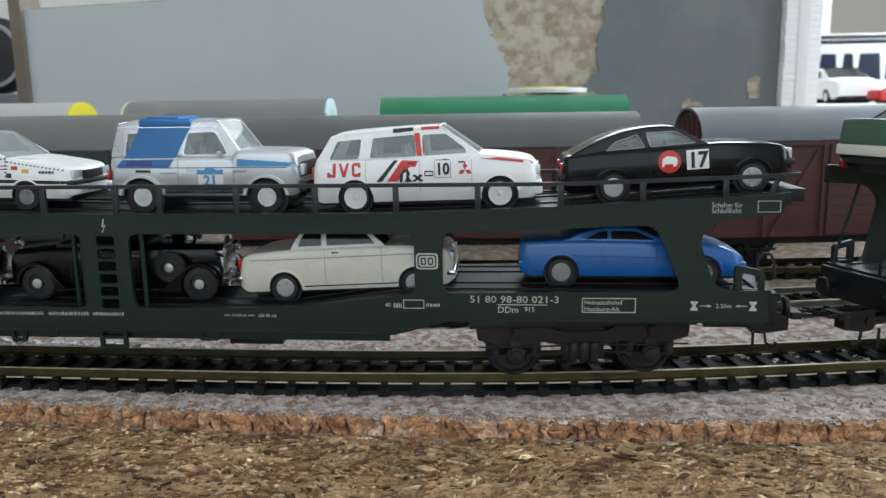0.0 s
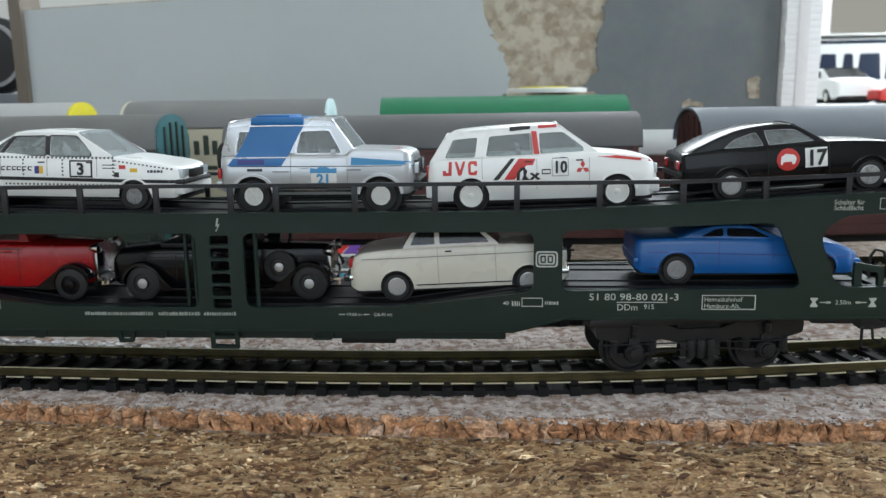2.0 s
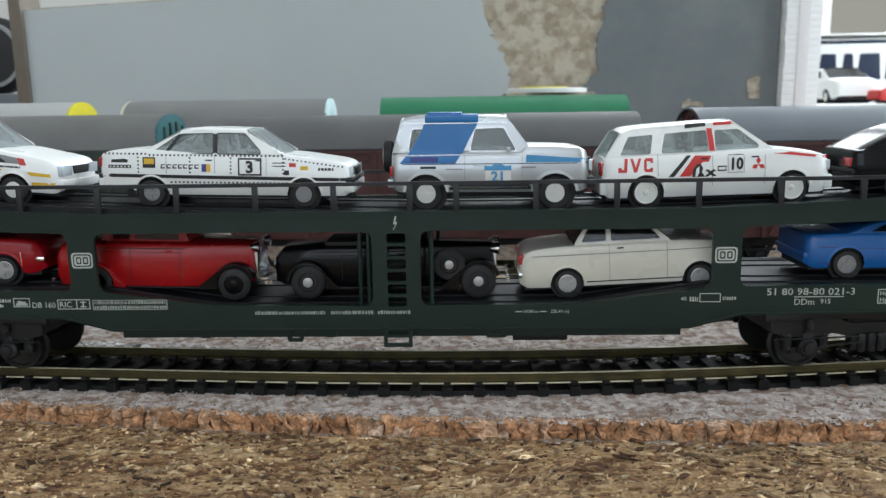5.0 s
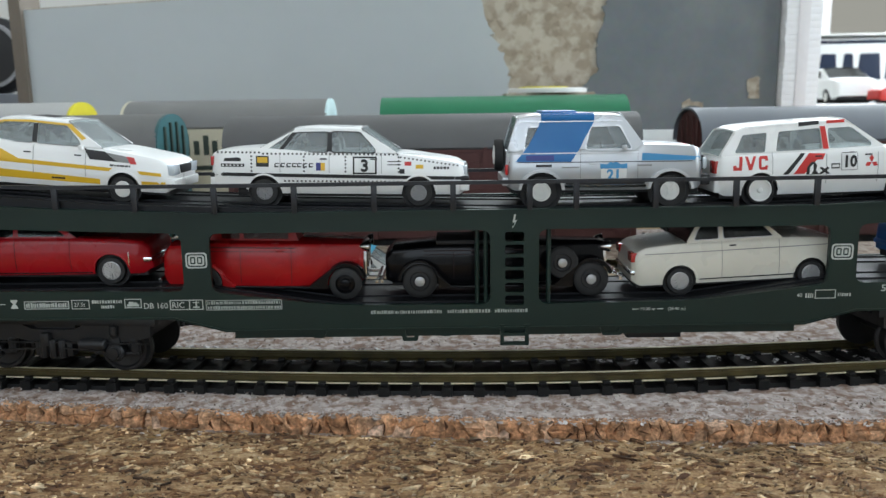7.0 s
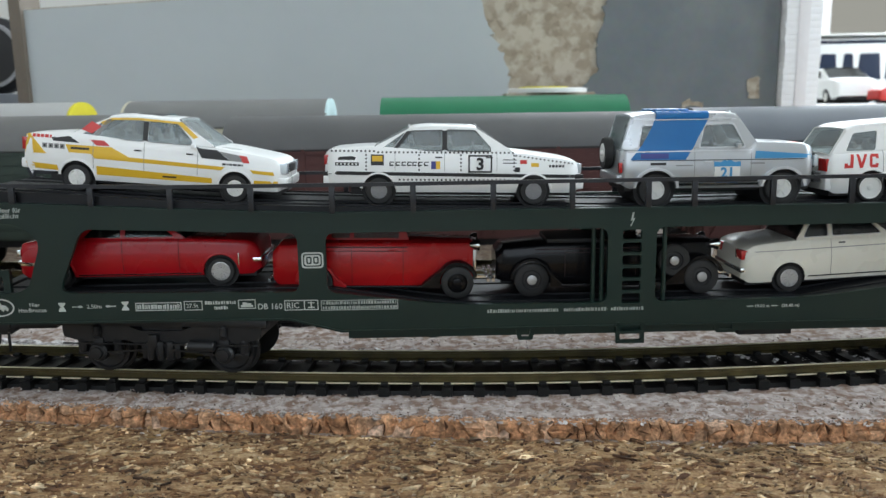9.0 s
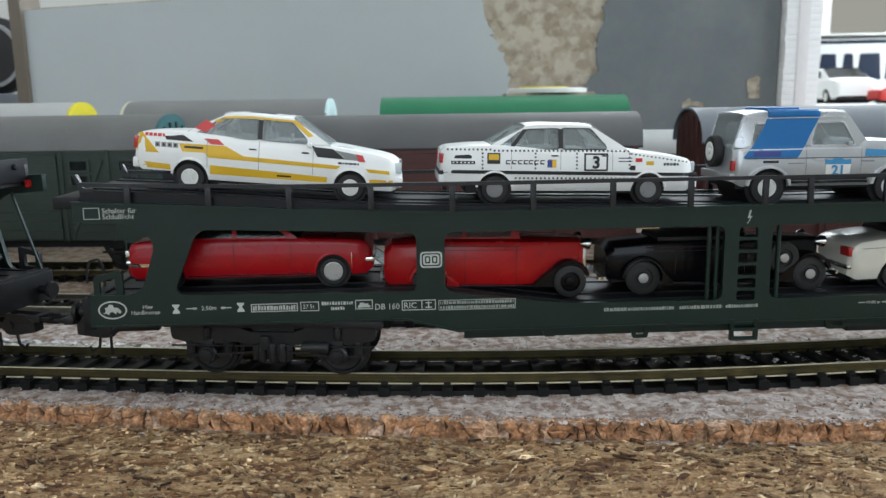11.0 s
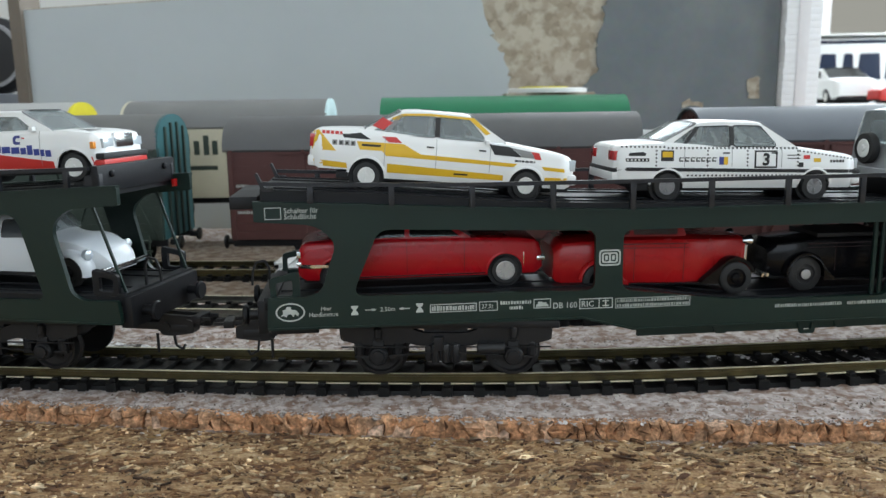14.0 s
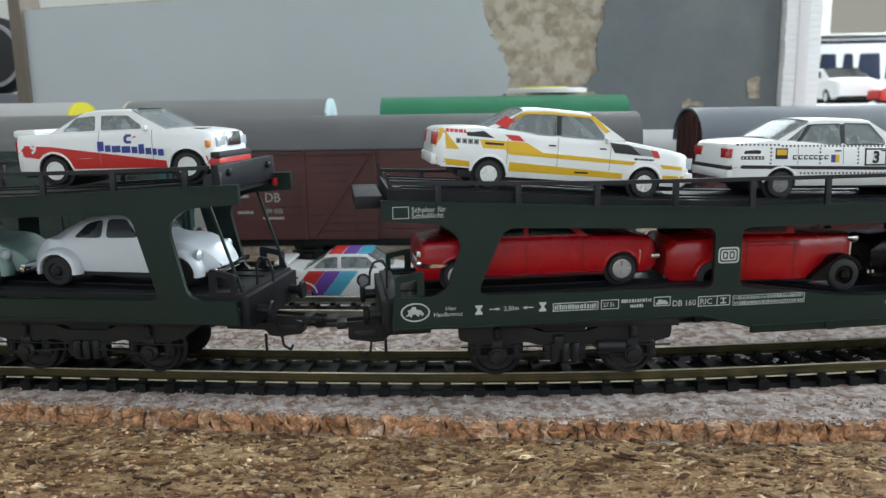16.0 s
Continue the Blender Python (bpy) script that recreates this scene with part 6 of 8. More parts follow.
def estate():
    c = Car("rally_estate_car", "white rally estate with red lettering and black stripes", ESTATE, 20.2, M["white"], rim=M["rimwhite"], wheel_r=3.35, rim_k=0.80, seats=M["paleseat"], gap=M["rimgrey"], seal=M["rimwhite"])
    rnd = random.Random(9)
    R = M["brightred"]
    up = lambda pts, d: [(x, z + d) for x, z in pts]
    # lettered sponsor as plain red shapes
    for pts in ([(3.9, 6.9), (5.9, 6.9), (6.1, 10.1), (5.4, 10.1), (5.2, 7.6), (4.7, 7.6), (4.6, 8.1), (3.9, 8.0)],
                [(6.7, 10.1), (7.3, 10.1), (7.9, 8.1), (8.6, 10.1), (9.2, 10.1), (8.2, 6.9), (7.5, 6.9)],
                [(9.8, 7.4), (10.2, 6.9), (11.7, 6.9), (11.9, 7.9), (11.3, 7.9), (11.2, 7.6), (10.4, 7.6), (10.4, 9.4), (11.2, 9.4), (11.3, 9.0), (11.9, 9.0), (11.8, 10.1), (10.2, 10.1), (9.8, 9.6)]):
        c.decal(up(pts, 1.2), R, "sponsor_shape", "red sponsor shape")
    c.decal([(15.4, 6.8), (16.7, 6.8), (20.6, 11.6), (19.6, 11.6)], M["ink"], "stripe", "black slanting stripe")
    c.decal([(17.9, 6.8), (20.4, 6.8), (23.2, 10.0), (24.6, 10.0), (25.4, 11.7), (21.6, 11.7), (21.0, 11.0)], R, "stripe", "red slanting stripe")
    c.decal([(24.9, 12.4), (26.2, 12.4), (25.6, 17.6), (24.4, 17.6)], R, "stripe", "red pillar stripe", 0.1)
    c.decal([(19.5, 17.7), (24.2, 18.1), (24.2, 18.9), (19.5, 18.7)], M["ink"], "flash", "", 0.1)
    c.decal([(26.0, 18.2), (30.2, 18.3), (30.2, 19.0), (26.0, 18.9)], R, "flash", "", 0.1)
    c.decal([(38.6, 12.3), (51.0, 10.5), (51.5, 9.9), (39.6, 11.4)], R, "flash", "red bonnet flash", 0.08)
    c.decal([(20.8, 6.6), (21.0, 8.4), (21.9, 9.5), (22.7, 9.6), (23.3, 8.6), (23.0, 7.6), (23.8, 6.6)], M["ink"], "emblem", "black animal-like emblem", 0.09)
    c.decal([(21.5, 6.7), (21.7, 8.4), (22.4, 9.0), (22.4, 7.6), (22.0, 6.7)], M["white"], "emblem", "", 0.11)
    for pts in ([(23.6, 6.6), (24.4, 6.6), (26.2, 8.0), (25.6, 8.3)], [(23.8, 8.1), (24.4, 8.3), (26.4, 6.7), (25.6, 6.6)]):
        c.decal(pts, M["ink"], "emblem", "", 0.1)
    c.rect(26.6, 28.6, 7.8, 9.0, M["ink"], "sponsor_mark", "", 0.07)
    c.rect(26.8, 28.4, 8.1, 8.7, M["rimwhite"], "sponsor_mark", "", 0.09)
    c.rect(28.9, 32.7, 7.3, 12.0, M["rimgrey"], "number_frame", "thin grey number frame", 0.07)
    c.rect(29.05, 32.55, 7.45, 11.3, M["white"], "number_panel", "white number panel", 0.09)
    c.rect(29.05, 32.55, 11.3, 11.9, M["ink"], "number_header", "black header strip", 0.09)
    c.number("10", 30.8, 8.1, 2.6, M["ink"], 0.85)
    for a in (90, 210, 330):
        q = [(0, 0), (0.9, 0.55), (1.7, 0), (0.9, -0.55)]
        ca, sa = math.cos(radians(a)), math.sin(radians(a))
        c.decal([(35.9 + x * ca - z * sa, 9.0 + x * sa + z * ca) for x, z in q], R, "emblem", "red three-part emblem")
    tail_lamps(c, 0.2, 7.4, 10.4, M["lampred"], 1.2)
    head_lamps(c, 52.8, 7.2, 9.4)
    c.bumpers(M["white"], 2.9, 2.9, 3.2)
    c.shut_lines((13.0, 25.5, 37.4), 4.4, 12.0)
    c.handles((23.6, 35.2), 10.8)
    return c.ride(47.9, 38.3, 1.36, 0)


def coupe():
    c = Car("rally_coupe", "glossy black fastback rally coupe with a white number panel", COUPE, 19.8, M["black"], rim=M["rimchrome"], spokes=7, tumble=0.3, gap=M["chassis"], seats=M["chassis"])
    c.rect(27.6, 32.4, 5.9, 10.2, M["white"], "number_panel", "white number panel", 0.07)
    c.number("17", 30.0, 6.4, 3.3, M["ink"], 0.9)
    ring = [(23.9 + 2.5 * math.cos(a), 8.0 + 2.5 * math.sin(a)) for a in np.linspace(0, 2 * math.pi, 20, endpoint=False)]
    c.decal(ring, M["brightred"], "emblem", "red disc with a white animal shape", 0.07)
    c.decal([(22.2, 6.9), (22.6, 6.9), (22.8, 7.5), (24.6, 7.5), (24.7, 6.9), (25.3, 6.9), (25.7, 8.2), (25.2, 9.0), (23.4, 9.3), (22.4, 8.7)], M["white"], "emblem", "", 0.1)
    c.bumpers(M["chassis"], 5.6, 5.2, 1.3)
    tail_lamps(c, 0.1, 7.4, 9.4, M["lampred"], 0.9)
    head_lamps(c, 50.6, 6.6, 8.8, 0.8)
    c.window_trim(M["rimgrey"], 0.12)
    c.shut_lines((19.6, 32.9), 4.0, 11.2)
    return c.ride(105.8, 39.8, 4.2, 0)


def sedan():
    c = Car("touring_saloon", "white touring saloon with a red lower band and blue shapes", TOURING, 18.6, M["white"], rim=M["rimwhite"], wheel_r=3.3, rim_k=0.66, seats=M["paleseat"], seal=M["rimgrey"])
    rnd = random.Random(13)
    R = M["brightred"]
    c.decal([(0.4, 9.6), (9.5, 8.9), (20.0, 7.3), (36.2, 4.8), (36.2, 3.2), (14.5, 3.6), (12.8, 6.3), (9.8, 7.4), (6.4, 6.2), (0.4, 7.2)], R, "stripe", "red lower band", 0.07)
    c.decal([(45.2, 3.6), (47.3, 3.6), (47.4, 5.0), (45.2, 5.6)], R, "stripe", "", 0.07)
    c.number("9", 5.2, 7.6, 2.3, M["rimwhite"])
    x = 20.6
    for k, (w, h) in enumerate(((1.5, 2.2), (1.3, 1.5), (2.0, 1.5), (2.0, 1.5), (1.3, 1.5), (1.3, 2.2), (1.3, 1.5), (0.9, 1.5), (1.3, 1.5))):
        z = 7.5 - k * 0.19
        c.rect(x, x + w, z, z + h, M["navyblue"], "sponsor_shape", "blue sponsor shape", 0.1)
        x += w + 0.3
    c.decal([(26.9, 9.4), (27.4, 9.0), (28.6, 9.0), (28.6, 9.6), (27.7, 9.6), (27.5, 10.0), (27.7, 10.5), (28.6, 10.5), (28.6, 11.1), (27.4, 11.1), (26.9, 10.6)], M["navy"], "emblem", "navy emblem", 0.1)
    small_marks(c, rnd, 15.4, 19.4, 5.2, 1.7, M["white"])
    small_marks(c, rnd, 14.6, 18.8, 3.7, 0.6, M["navyblue"])
    c.rect(29.0, 29.7, 10.3, 10.6, R, "emblem", "", 0.1)
    small_marks(c, rnd, 3.0, 6.2, 6.6, 0.7, M["blue"])
    c.blob("rear_spoiler", -0.3, 5.2, -8.0, 8.0, 11.3, 13.1, M["white"], "white rear spoiler", 0.7)
    c.blob("indicator", 45.3, 46.2, -9.2, -7.8, 7.4, 9.0, M["lampamber"], "", 0.15)
    c.blob("grille", 46.9, 48.0, -3.4, 3.4, 7.4, 10.6, M["chrome"], "chrome grille", 0.25)
    head_lamps(c, 47.45, 7.4, 9.6, 1.2)
    tail_lamps(c, 0.1, 8.0, 10.4, M["lampred"], 1.4)
    c.blob("bumper", 46.0, 48.2, -8.7, 8.7, 4.9, 6.3, M["chassis"], "dark front bumper", 0.4)
    c.blob("spoiler_lip", 45.6, 48.0, -8.5, 8.5, 3.0, 4.8, R, "red front spoiler", 0.3)
    c.blob("roof_panel", 19.5, 29.5, -5.0, 5.0, 16.75, 17.0, M["ink"], "dark roof panel", 0.08)
    c.blob("bonnet_mark", 40.5, 43.5, -5.5, -1.5, 11.7, 11.85, M["seat"], "", 0.03)
    c.shut_lines((21.0, 33.4), 4.0, 12.0)
    c.mirror(32.0, 12.0, M["white"])
    c.ob.scale = (1.08, 1.03, 1.0)
    return c.ride(92.9, 45.1, 1.8, -LENGTH)


def cream_saloon():
    c = Car("saloon_car", "cream two-door saloon with chrome trim and red tail lamps", CREAM, 19.4, M["cream"], rim=M["rimchrome"], glass=M["darkglass"], wheel_r=3.2, gap=M["softgap"], spokes=10)
    tail_lamps(c, 0.1, 8.2, 10.4, M["lampred"], 2.6)
    c.bumpers(M["chrome"], 4.9, 4.4, 1.3)
    head_lamps(c, 51.7, 7.4, 9.8, 1.0)
    c.decal([(1.2, 9.95), (51.0, 10.1), (51.0, 10.28), (1.2, 10.13)], M["seat"], "trim_strip", "", 0.085)
    c.decal([(16.0, 3.2), (38.5, 3.2), (38.5, 3.5), (16.0, 3.5)], M["chrome"], "sill_trim", "thin chrome sill trim", 0.1)
    c.window_trim(M["rimchrome"], 0.16)
    c.shut_lines((21.4, 35.0), 3.6, 12.1)
    c.handles((24.0,), 11.2)
    return c.ride(29.1, 16.5, 2.6, 0)


def sports_car():
    c = Car("sports_car", "blue wedge-shaped sports car on the lower deck", SPORT, 20.0, M["skyblue"], rim=M["rimgrey"], glass=M["darkglass"], wheel_r=3.3, tumble=0.4, rim_k=0.66, gap=M["navy"], spokes=5)
    # navy lines paint the shade of body creases onto the smooth side
    c.decal([(0.5, 7.4), (50.3, 6.2), (50.3, 6.4), (0.5, 7.6)], M["navy"], "crease_shade", "", 0.06)
    c.blob("air_intake", 14.8, 16.6, -9.3, -8.4, 9.4, 10.7, M["chassis"], "dark side intake", 0.3)
    c.decal([(1.0, 3.5), (6.0, 3.2), (6.0, 3.5), (1.0, 3.8)], M["navy"], "crease_shade", "", 0.06)
    c.bumpers(M["skyblue"], 4.6, 4.2, 1.4)
    c.shut_lines((19.0, 31.0), 4.0, 10.3)
    return c.ride(95.9, 21.1, 0, 0)


def red_saloon():
    c = Car("saloon_car", "deep red saloon with chrome bumpers and hubcaps", RED, 20.0, M["red"], rim=M["rimchrome"], glass=M["darkglass"], wheel_r=3.3, spokes=12, gap=M["darkgap"])
    c.bumpers(M["chrome"], 5.6, 5.2, 1.2)
    c.blob("tail_lamp", -0.1, 0.9, -9.2, -7.2, 7.6, 9.2, M["chrome"], "chrome tail lamp surround", 0.3)
    c.decal([(0.6, 5.3), (7.0, 5.5), (7.0, 6.1), (0.6, 6.3)], M["chrome"], "bumper", "chrome bumper end", 0.35)
    c.decal([(14.0, 2.7), (43.0, 2.7), (43.0, 3.0), (14.0, 3.0)], M["chrome"], "sill_trim", "thin chrome sill trim", 0.1)
    c.decal([(51.8, 4.2), (52.0, 4.2), (52.0, 7.6), (51.8, 7.6)], M["chrome"], "trim_strip", "", 0.1)
    c.shut_lines((24.8, 38.0), 3.4, 11.2)
    return c.ride(-143.8, 21.4, 0, 0)


def rally_white():
    c = Car("rally_coupe", "white rally saloon with red, purple and blue slanting stripes", RALLY, 19.2, M["white"], group="parked model cars", rim=M["rimgrey"], spokes=8)
    for k, m_ in enumerate((M["brightred"], M["purple"], M["cyan"])):
        x = 5.8 + k * 5.8
        c.decal([(x, 2.6), (x + 5.7, 2.6), (x + 12.5, 11.3), (x + 6.8, 11.3)], m_, "stripe", "slanting coloured stripe", 0.07)
        c.blob("roof_stripe", 19.6 + k * 5.0, 24.2 + k * 5.0, -7.4, 7.4, 16.9, 17.3, m_, "", 0.1)
    ring = [(31.6 + 2.4 * math.cos(a), 8.0 + 2.4 * math.sin(a)) for a in np.linspace(0, 2 * math.pi, 18, endpoint=False)]
    c.decal(ring, M["ink"], "emblem", "dark round emblem", 0.09)
    c.decal([(31.6 + (x - 31.6) * 0.7, 8.0 + (z - 8.0) * 0.7) for x, z in ring], M["seat"], "emblem", "", 0.11)
    small_marks(c, random.Random(2), 4.0, 9.0, 8.6, 0.7, M["ink"])
    small_marks(c, random.Random(1), 4.0, 8.0, 7.4, 0.5, M["ink"])
    for sg in (-1, 1):
        c.blob("spoiler_post", 1.8, 3.2, sg * 7 - 0.4, sg * 7 + 0.4, 11.8, 13.6, M["white"], "", 0.1)
    c.blob("rear_spoiler", 0.4, 5.6, -8.4, 8.4, 13.4, 14.2, M["white"], "white rear spoiler", 0.25)
    tail_lamps(c, 0.1, 7.4, 9.6, M["lampred"], 1.0)
    c.bumpers(M["white"], 4.2, 4.2, 2.0)
    c.shut_lines((23.2, 37.0), 4.0, 11.6)
    c.ob.matrix_basis = mp(-58.5, 276.5, CORK_TOP + 0.2, 0, 0, -3.0)
    return c


def spoked_wheel(parent, x, y, r, sg, z=None, rim=None, cap=None):
    bm = bmesh.new()
    lathe(bm, [(r * 0.5, 0), (r * 0.9, 0), (r, 0.3 * sg), (r, 1.3 * sg), (r * 0.9, 1.6 * sg), (r * 0.62, 1.6 * sg), (r * 0.6, 1.2 * sg)], "y", 26)
    w = part("wheel", bm, M["tyre"], parent, m=mp(x, y, r if z is None else z))
    bm = bmesh.new()
    lathe(bm, [(r * 0.64, 0.9 * sg), (r * 0.64, 1.55 * sg), (r * 0.58, 1.62 * sg), (r * 0.52, 1.25 * sg), (r * 0.34, 1.3 * sg), (r * 0.30, 1.75 * sg), (r * 0.1, 1.9 * sg)], "y", 22)
    part("rim", bm, rim or M["chassis"], w)
    bm = bmesh.new()
    lathe(bm, [(r * 0.30, 1.7 * sg), (r * 0.28, 1.95 * sg), (r * 0.12, 2.1 * sg)], "y", 16)
    part("hubcap", bm, cap or M["rimchrome"], w, "small round hubcap")
    return w


def fender(parent, wx, r, y0, y1, a0, a1, material, ext=None):
    """A swept mudguard over a wheel."""
    bm = bmesh.new()
    rings = []
    for a in np.linspace(a0, a1, 16):
        ca, sa = math.cos(a), math.sin(a)
        rings.append([(wx + q * ca, y, r + q * sa) for q, y in ((r + 0.5, y0), (r + 1.15, y0 + (y1 - y0) * 0.25), (r + 1.2, y0 + (y1 - y0) * 0.75), (r + 0.5, y1), (r + 0.25, y1), (r + 0.4, y0))])
    if ext:
        rings.append([(ext[0], y, ext[1] + dz) for dz, y in ((0.3, y0), (0.5, y0 + (y1 - y0) * 0.25), (0.5, y0 + (y1 - y0) * 0.75), (0.3, y1), (0.0, y1), (0.0, y0))])
    loft(bm, rings, close=True)
    if ext:
        # side skirt from the wheel arch down to the running board
        end = 0.0 if ext[0] > wx else math.pi
        mid = end + (a0 - end) * 0.42
        out = [(wx + (r + 1.05) * math.cos(a), r + (r + 1.05) * math.sin(a)) for a in np.linspace(a0, mid, 12)]
        inn = [(wx + (r + 0.3) * math.cos(a), r + (r + 0.3) * math.sin(a)) for a in np.linspace(end, a0, 14)]
        plate(bm, out + [(ext[0], ext[1] + 0.3), (ext[0], ext[1] - 0.4), (inn[0][0], ext[1] - 0.4)] + inn, [], y1 * 0.955, y1 * 0.99)
    part("mudguard", bm, material, parent, smooth=50)


def vintage(name, label, paint, guard, length, cab, z_hood, z_belt, z_roof, wx, r, open_top=False, spare=False, rim=None, front_w=5.0, hub=True, bw=7.9, low=3.2, rear=None):
    """An old car with separate mudguards, running boards and upright radiator; its tail at x = 0."""
    ob = thing(name, label, "model car", "model cars on the train")
    bm = bmesh.new()
    x0, x1 = cab
    stations = [(0.6, bw * 0.78, 4.0, z_belt - 2.6), (2.4, bw * 0.94, low + 0.3, z_belt - 0.8), (x0, bw, low, z_belt), (x1 - 1, bw, low, z_belt), (x1 + 2.2, bw * 0.9, low, z_hood + 0.4), (length - 5.2, front_w, 3.6, z_hood), (length - 4.2, front_w - 0.1, 3.8, z_hood - 0.3)]
    rings = []
    for x, w, zb, zt in stations:
        ring = [(w * 0.92, zb), (w, zb + 1.2), (w, zt - 1.6), (w * 0.93, zt - 0.5), (w * 0.7, zt), (0, zt + 0.25)]
        rings.append([(x, -y, z) for y, z in ring] + [(x, y, z) for y, z in reversed(ring[:-1])])
    loft(bm, rings)
    part("body", bm, paint, ob, smooth=40)
    if not open_top:
        bm = bmesh.new()
        rr = []
        for x, w, z in ((x0 - 3.2, 6.6, z_belt), (x0 - 1.6, 6.6, z_roof - 1.2), (x0 + 1.0, 6.8, z_roof - 0.1), (x1 - 3.5, 6.8, z_roof), (x1 - 1.6, 6.6, z_roof - 0.6), (x1 - 0.2, 6.6, z_belt)):
            rr.append([(x, -w, min(z_belt, z)), (x, -w * 0.97, z - 0.5), (x, -w * 0.8, z), (x, 0, z + 0.2), (x, w * 0.8, z), (x, w * 0.97, z - 0.5), (x, w, min(z_belt, z))])
        loft(bm, rr)
        part("cabin", bm, paint, ob, smooth=30)
        for a, b in ((x0 + 0.2, x0 + 4.6), (x0 + 5.6, x1 - 2.6)):
            for sg in (-1, 1):
                bm = bmesh.new()
                plate(bm, rounded([(a, z_belt + 0.4), (b, z_belt + 0.4), (b, z_roof - 1.1), (a, z_roof - 1.1)], 0.4, 2), [], sg * 6.78, sg * 6.5)
                part("side_window", bm, M["darkglass"], ob)
    else:
        bm = bmesh.new()
        box(bm, x0 + 1, x1 - 4, -6.6, 6.6, z_belt - 0.2, z_belt + 0.9, 0.4)
        part("folded_hood", bm, M["chassis"], ob, "black folded hood")
        bm = bmesh.new()
        plate(bm, rounded([(x1 - 1.0, z_belt), (x1 - 2.2, z_belt + 3.2), (x1 - 1.8, z_belt + 3.2), (x1 - 0.6, z_belt)], 0.1, 1), [], -6.4, 6.4)
        part("windscreen", bm, M["darkglass"], ob)
    for sg in (-1, 1):
        for k, x in enumerate(wx):
            spoked_wheel(ob, x, sg * max(7.6, bw - 0.75), r, sg, rim=rim, cap=None if hub else M["black"])
        fender(ob, wx[0], r, sg * 6.6, sg * 9.9, math.pi * 0.98, 0.35, rear or guard, (wx[0] + r + 3.2, 3.0))
        fender(ob, wx[1], r, sg * 5.2, sg * 9.9, 0.30, math.pi * 0.80, guard, (wx[1] - r - 4.6, 3.0))
        bm = bmesh.new()
        box(bm, wx[0] + r + 2.6, wx[1] - r - 3.8, min(sg * 7.2, sg * 9.8), max(sg * 7.2, sg * 9.8), 2.5, 3.1, 0.15)
        part("running_board", bm, guard, ob)
        bm = bmesh.new()
        lathe(bm, [(0.5, -1.6), (1.25, -0.4), (1.45, 0.5), (1.3, 0.8), (0.3, 0.9)], "x", 16, (length - 3.4, sg * 5.2, z_hood - 0.9))
        part("headlight", bm, M["chrome"], ob, "chrome headlight")
    bm = bmesh.new()
    box(bm, length - 4.3, length - 3.3, -front_w + 0.4, front_w - 0.4, 3.6, z_hood, 0.4)
    part("radiator", bm, M["chrome"], ob, "upright chrome radiator")
    for dx in (-0.6, length - 1.0):
        bm = bmesh.new()
        beam(bm, (dx + 0.4, -8.4, 4.2), (dx + 0.4, 8.4, 4.2), 0.6, 0.8)
        for sg in (-1, 1):
            beam(bm, (dx + 0.4, sg * 4, 4.2), (dx + (3.0 if dx < 1 else -3.0), sg * 4, 4.2), 0.6, 0.6)
        part("bumper", bm, M["chrome"], ob, "thin chrome bumper bar")
    bm = bmesh.new()
    box(bm, 2, length - 4, -5, 5, 2.4, 4.4, 0.3)
    part("chassis", bm, M["chassis"], ob)
    for z0, z1 in ((z_belt - 1.5, z_belt - 1.3), (z_belt - 2.4, z_belt - 2.25)):   # mouldings, door seams and a handle
        bm = bmesh.new()
        box(bm, x0 - 2, x1 - 0.5, -bw - 0.06, -bw + 0.1, z0, z1)
        part("moulding", bm, M["darkgap"], ob, "thin dark moulding")
    for xx in (x0 + 5.2, x1 - 1.6):
        bm = bmesh.new()
        box(bm, xx - 0.07, xx + 0.07, -bw - 0.05, -bw + 0.1, low + 1.4, z_belt - 1.4)
        part("door_gap", bm, M["darkgap"], ob)
    bm = bmesh.new()
    box(bm, x1 - 5.2, x1 - 3.4, -bw - 0.4, -bw + 0.05, z_belt - 2.2, z_belt - 1.8, 0.1)
    part("door_handle", bm, paint, ob)
    if spare:
        w = spoked_wheel(ob, spare, -8.2, r * 0.92, -1, r + 4.2)
    return ob


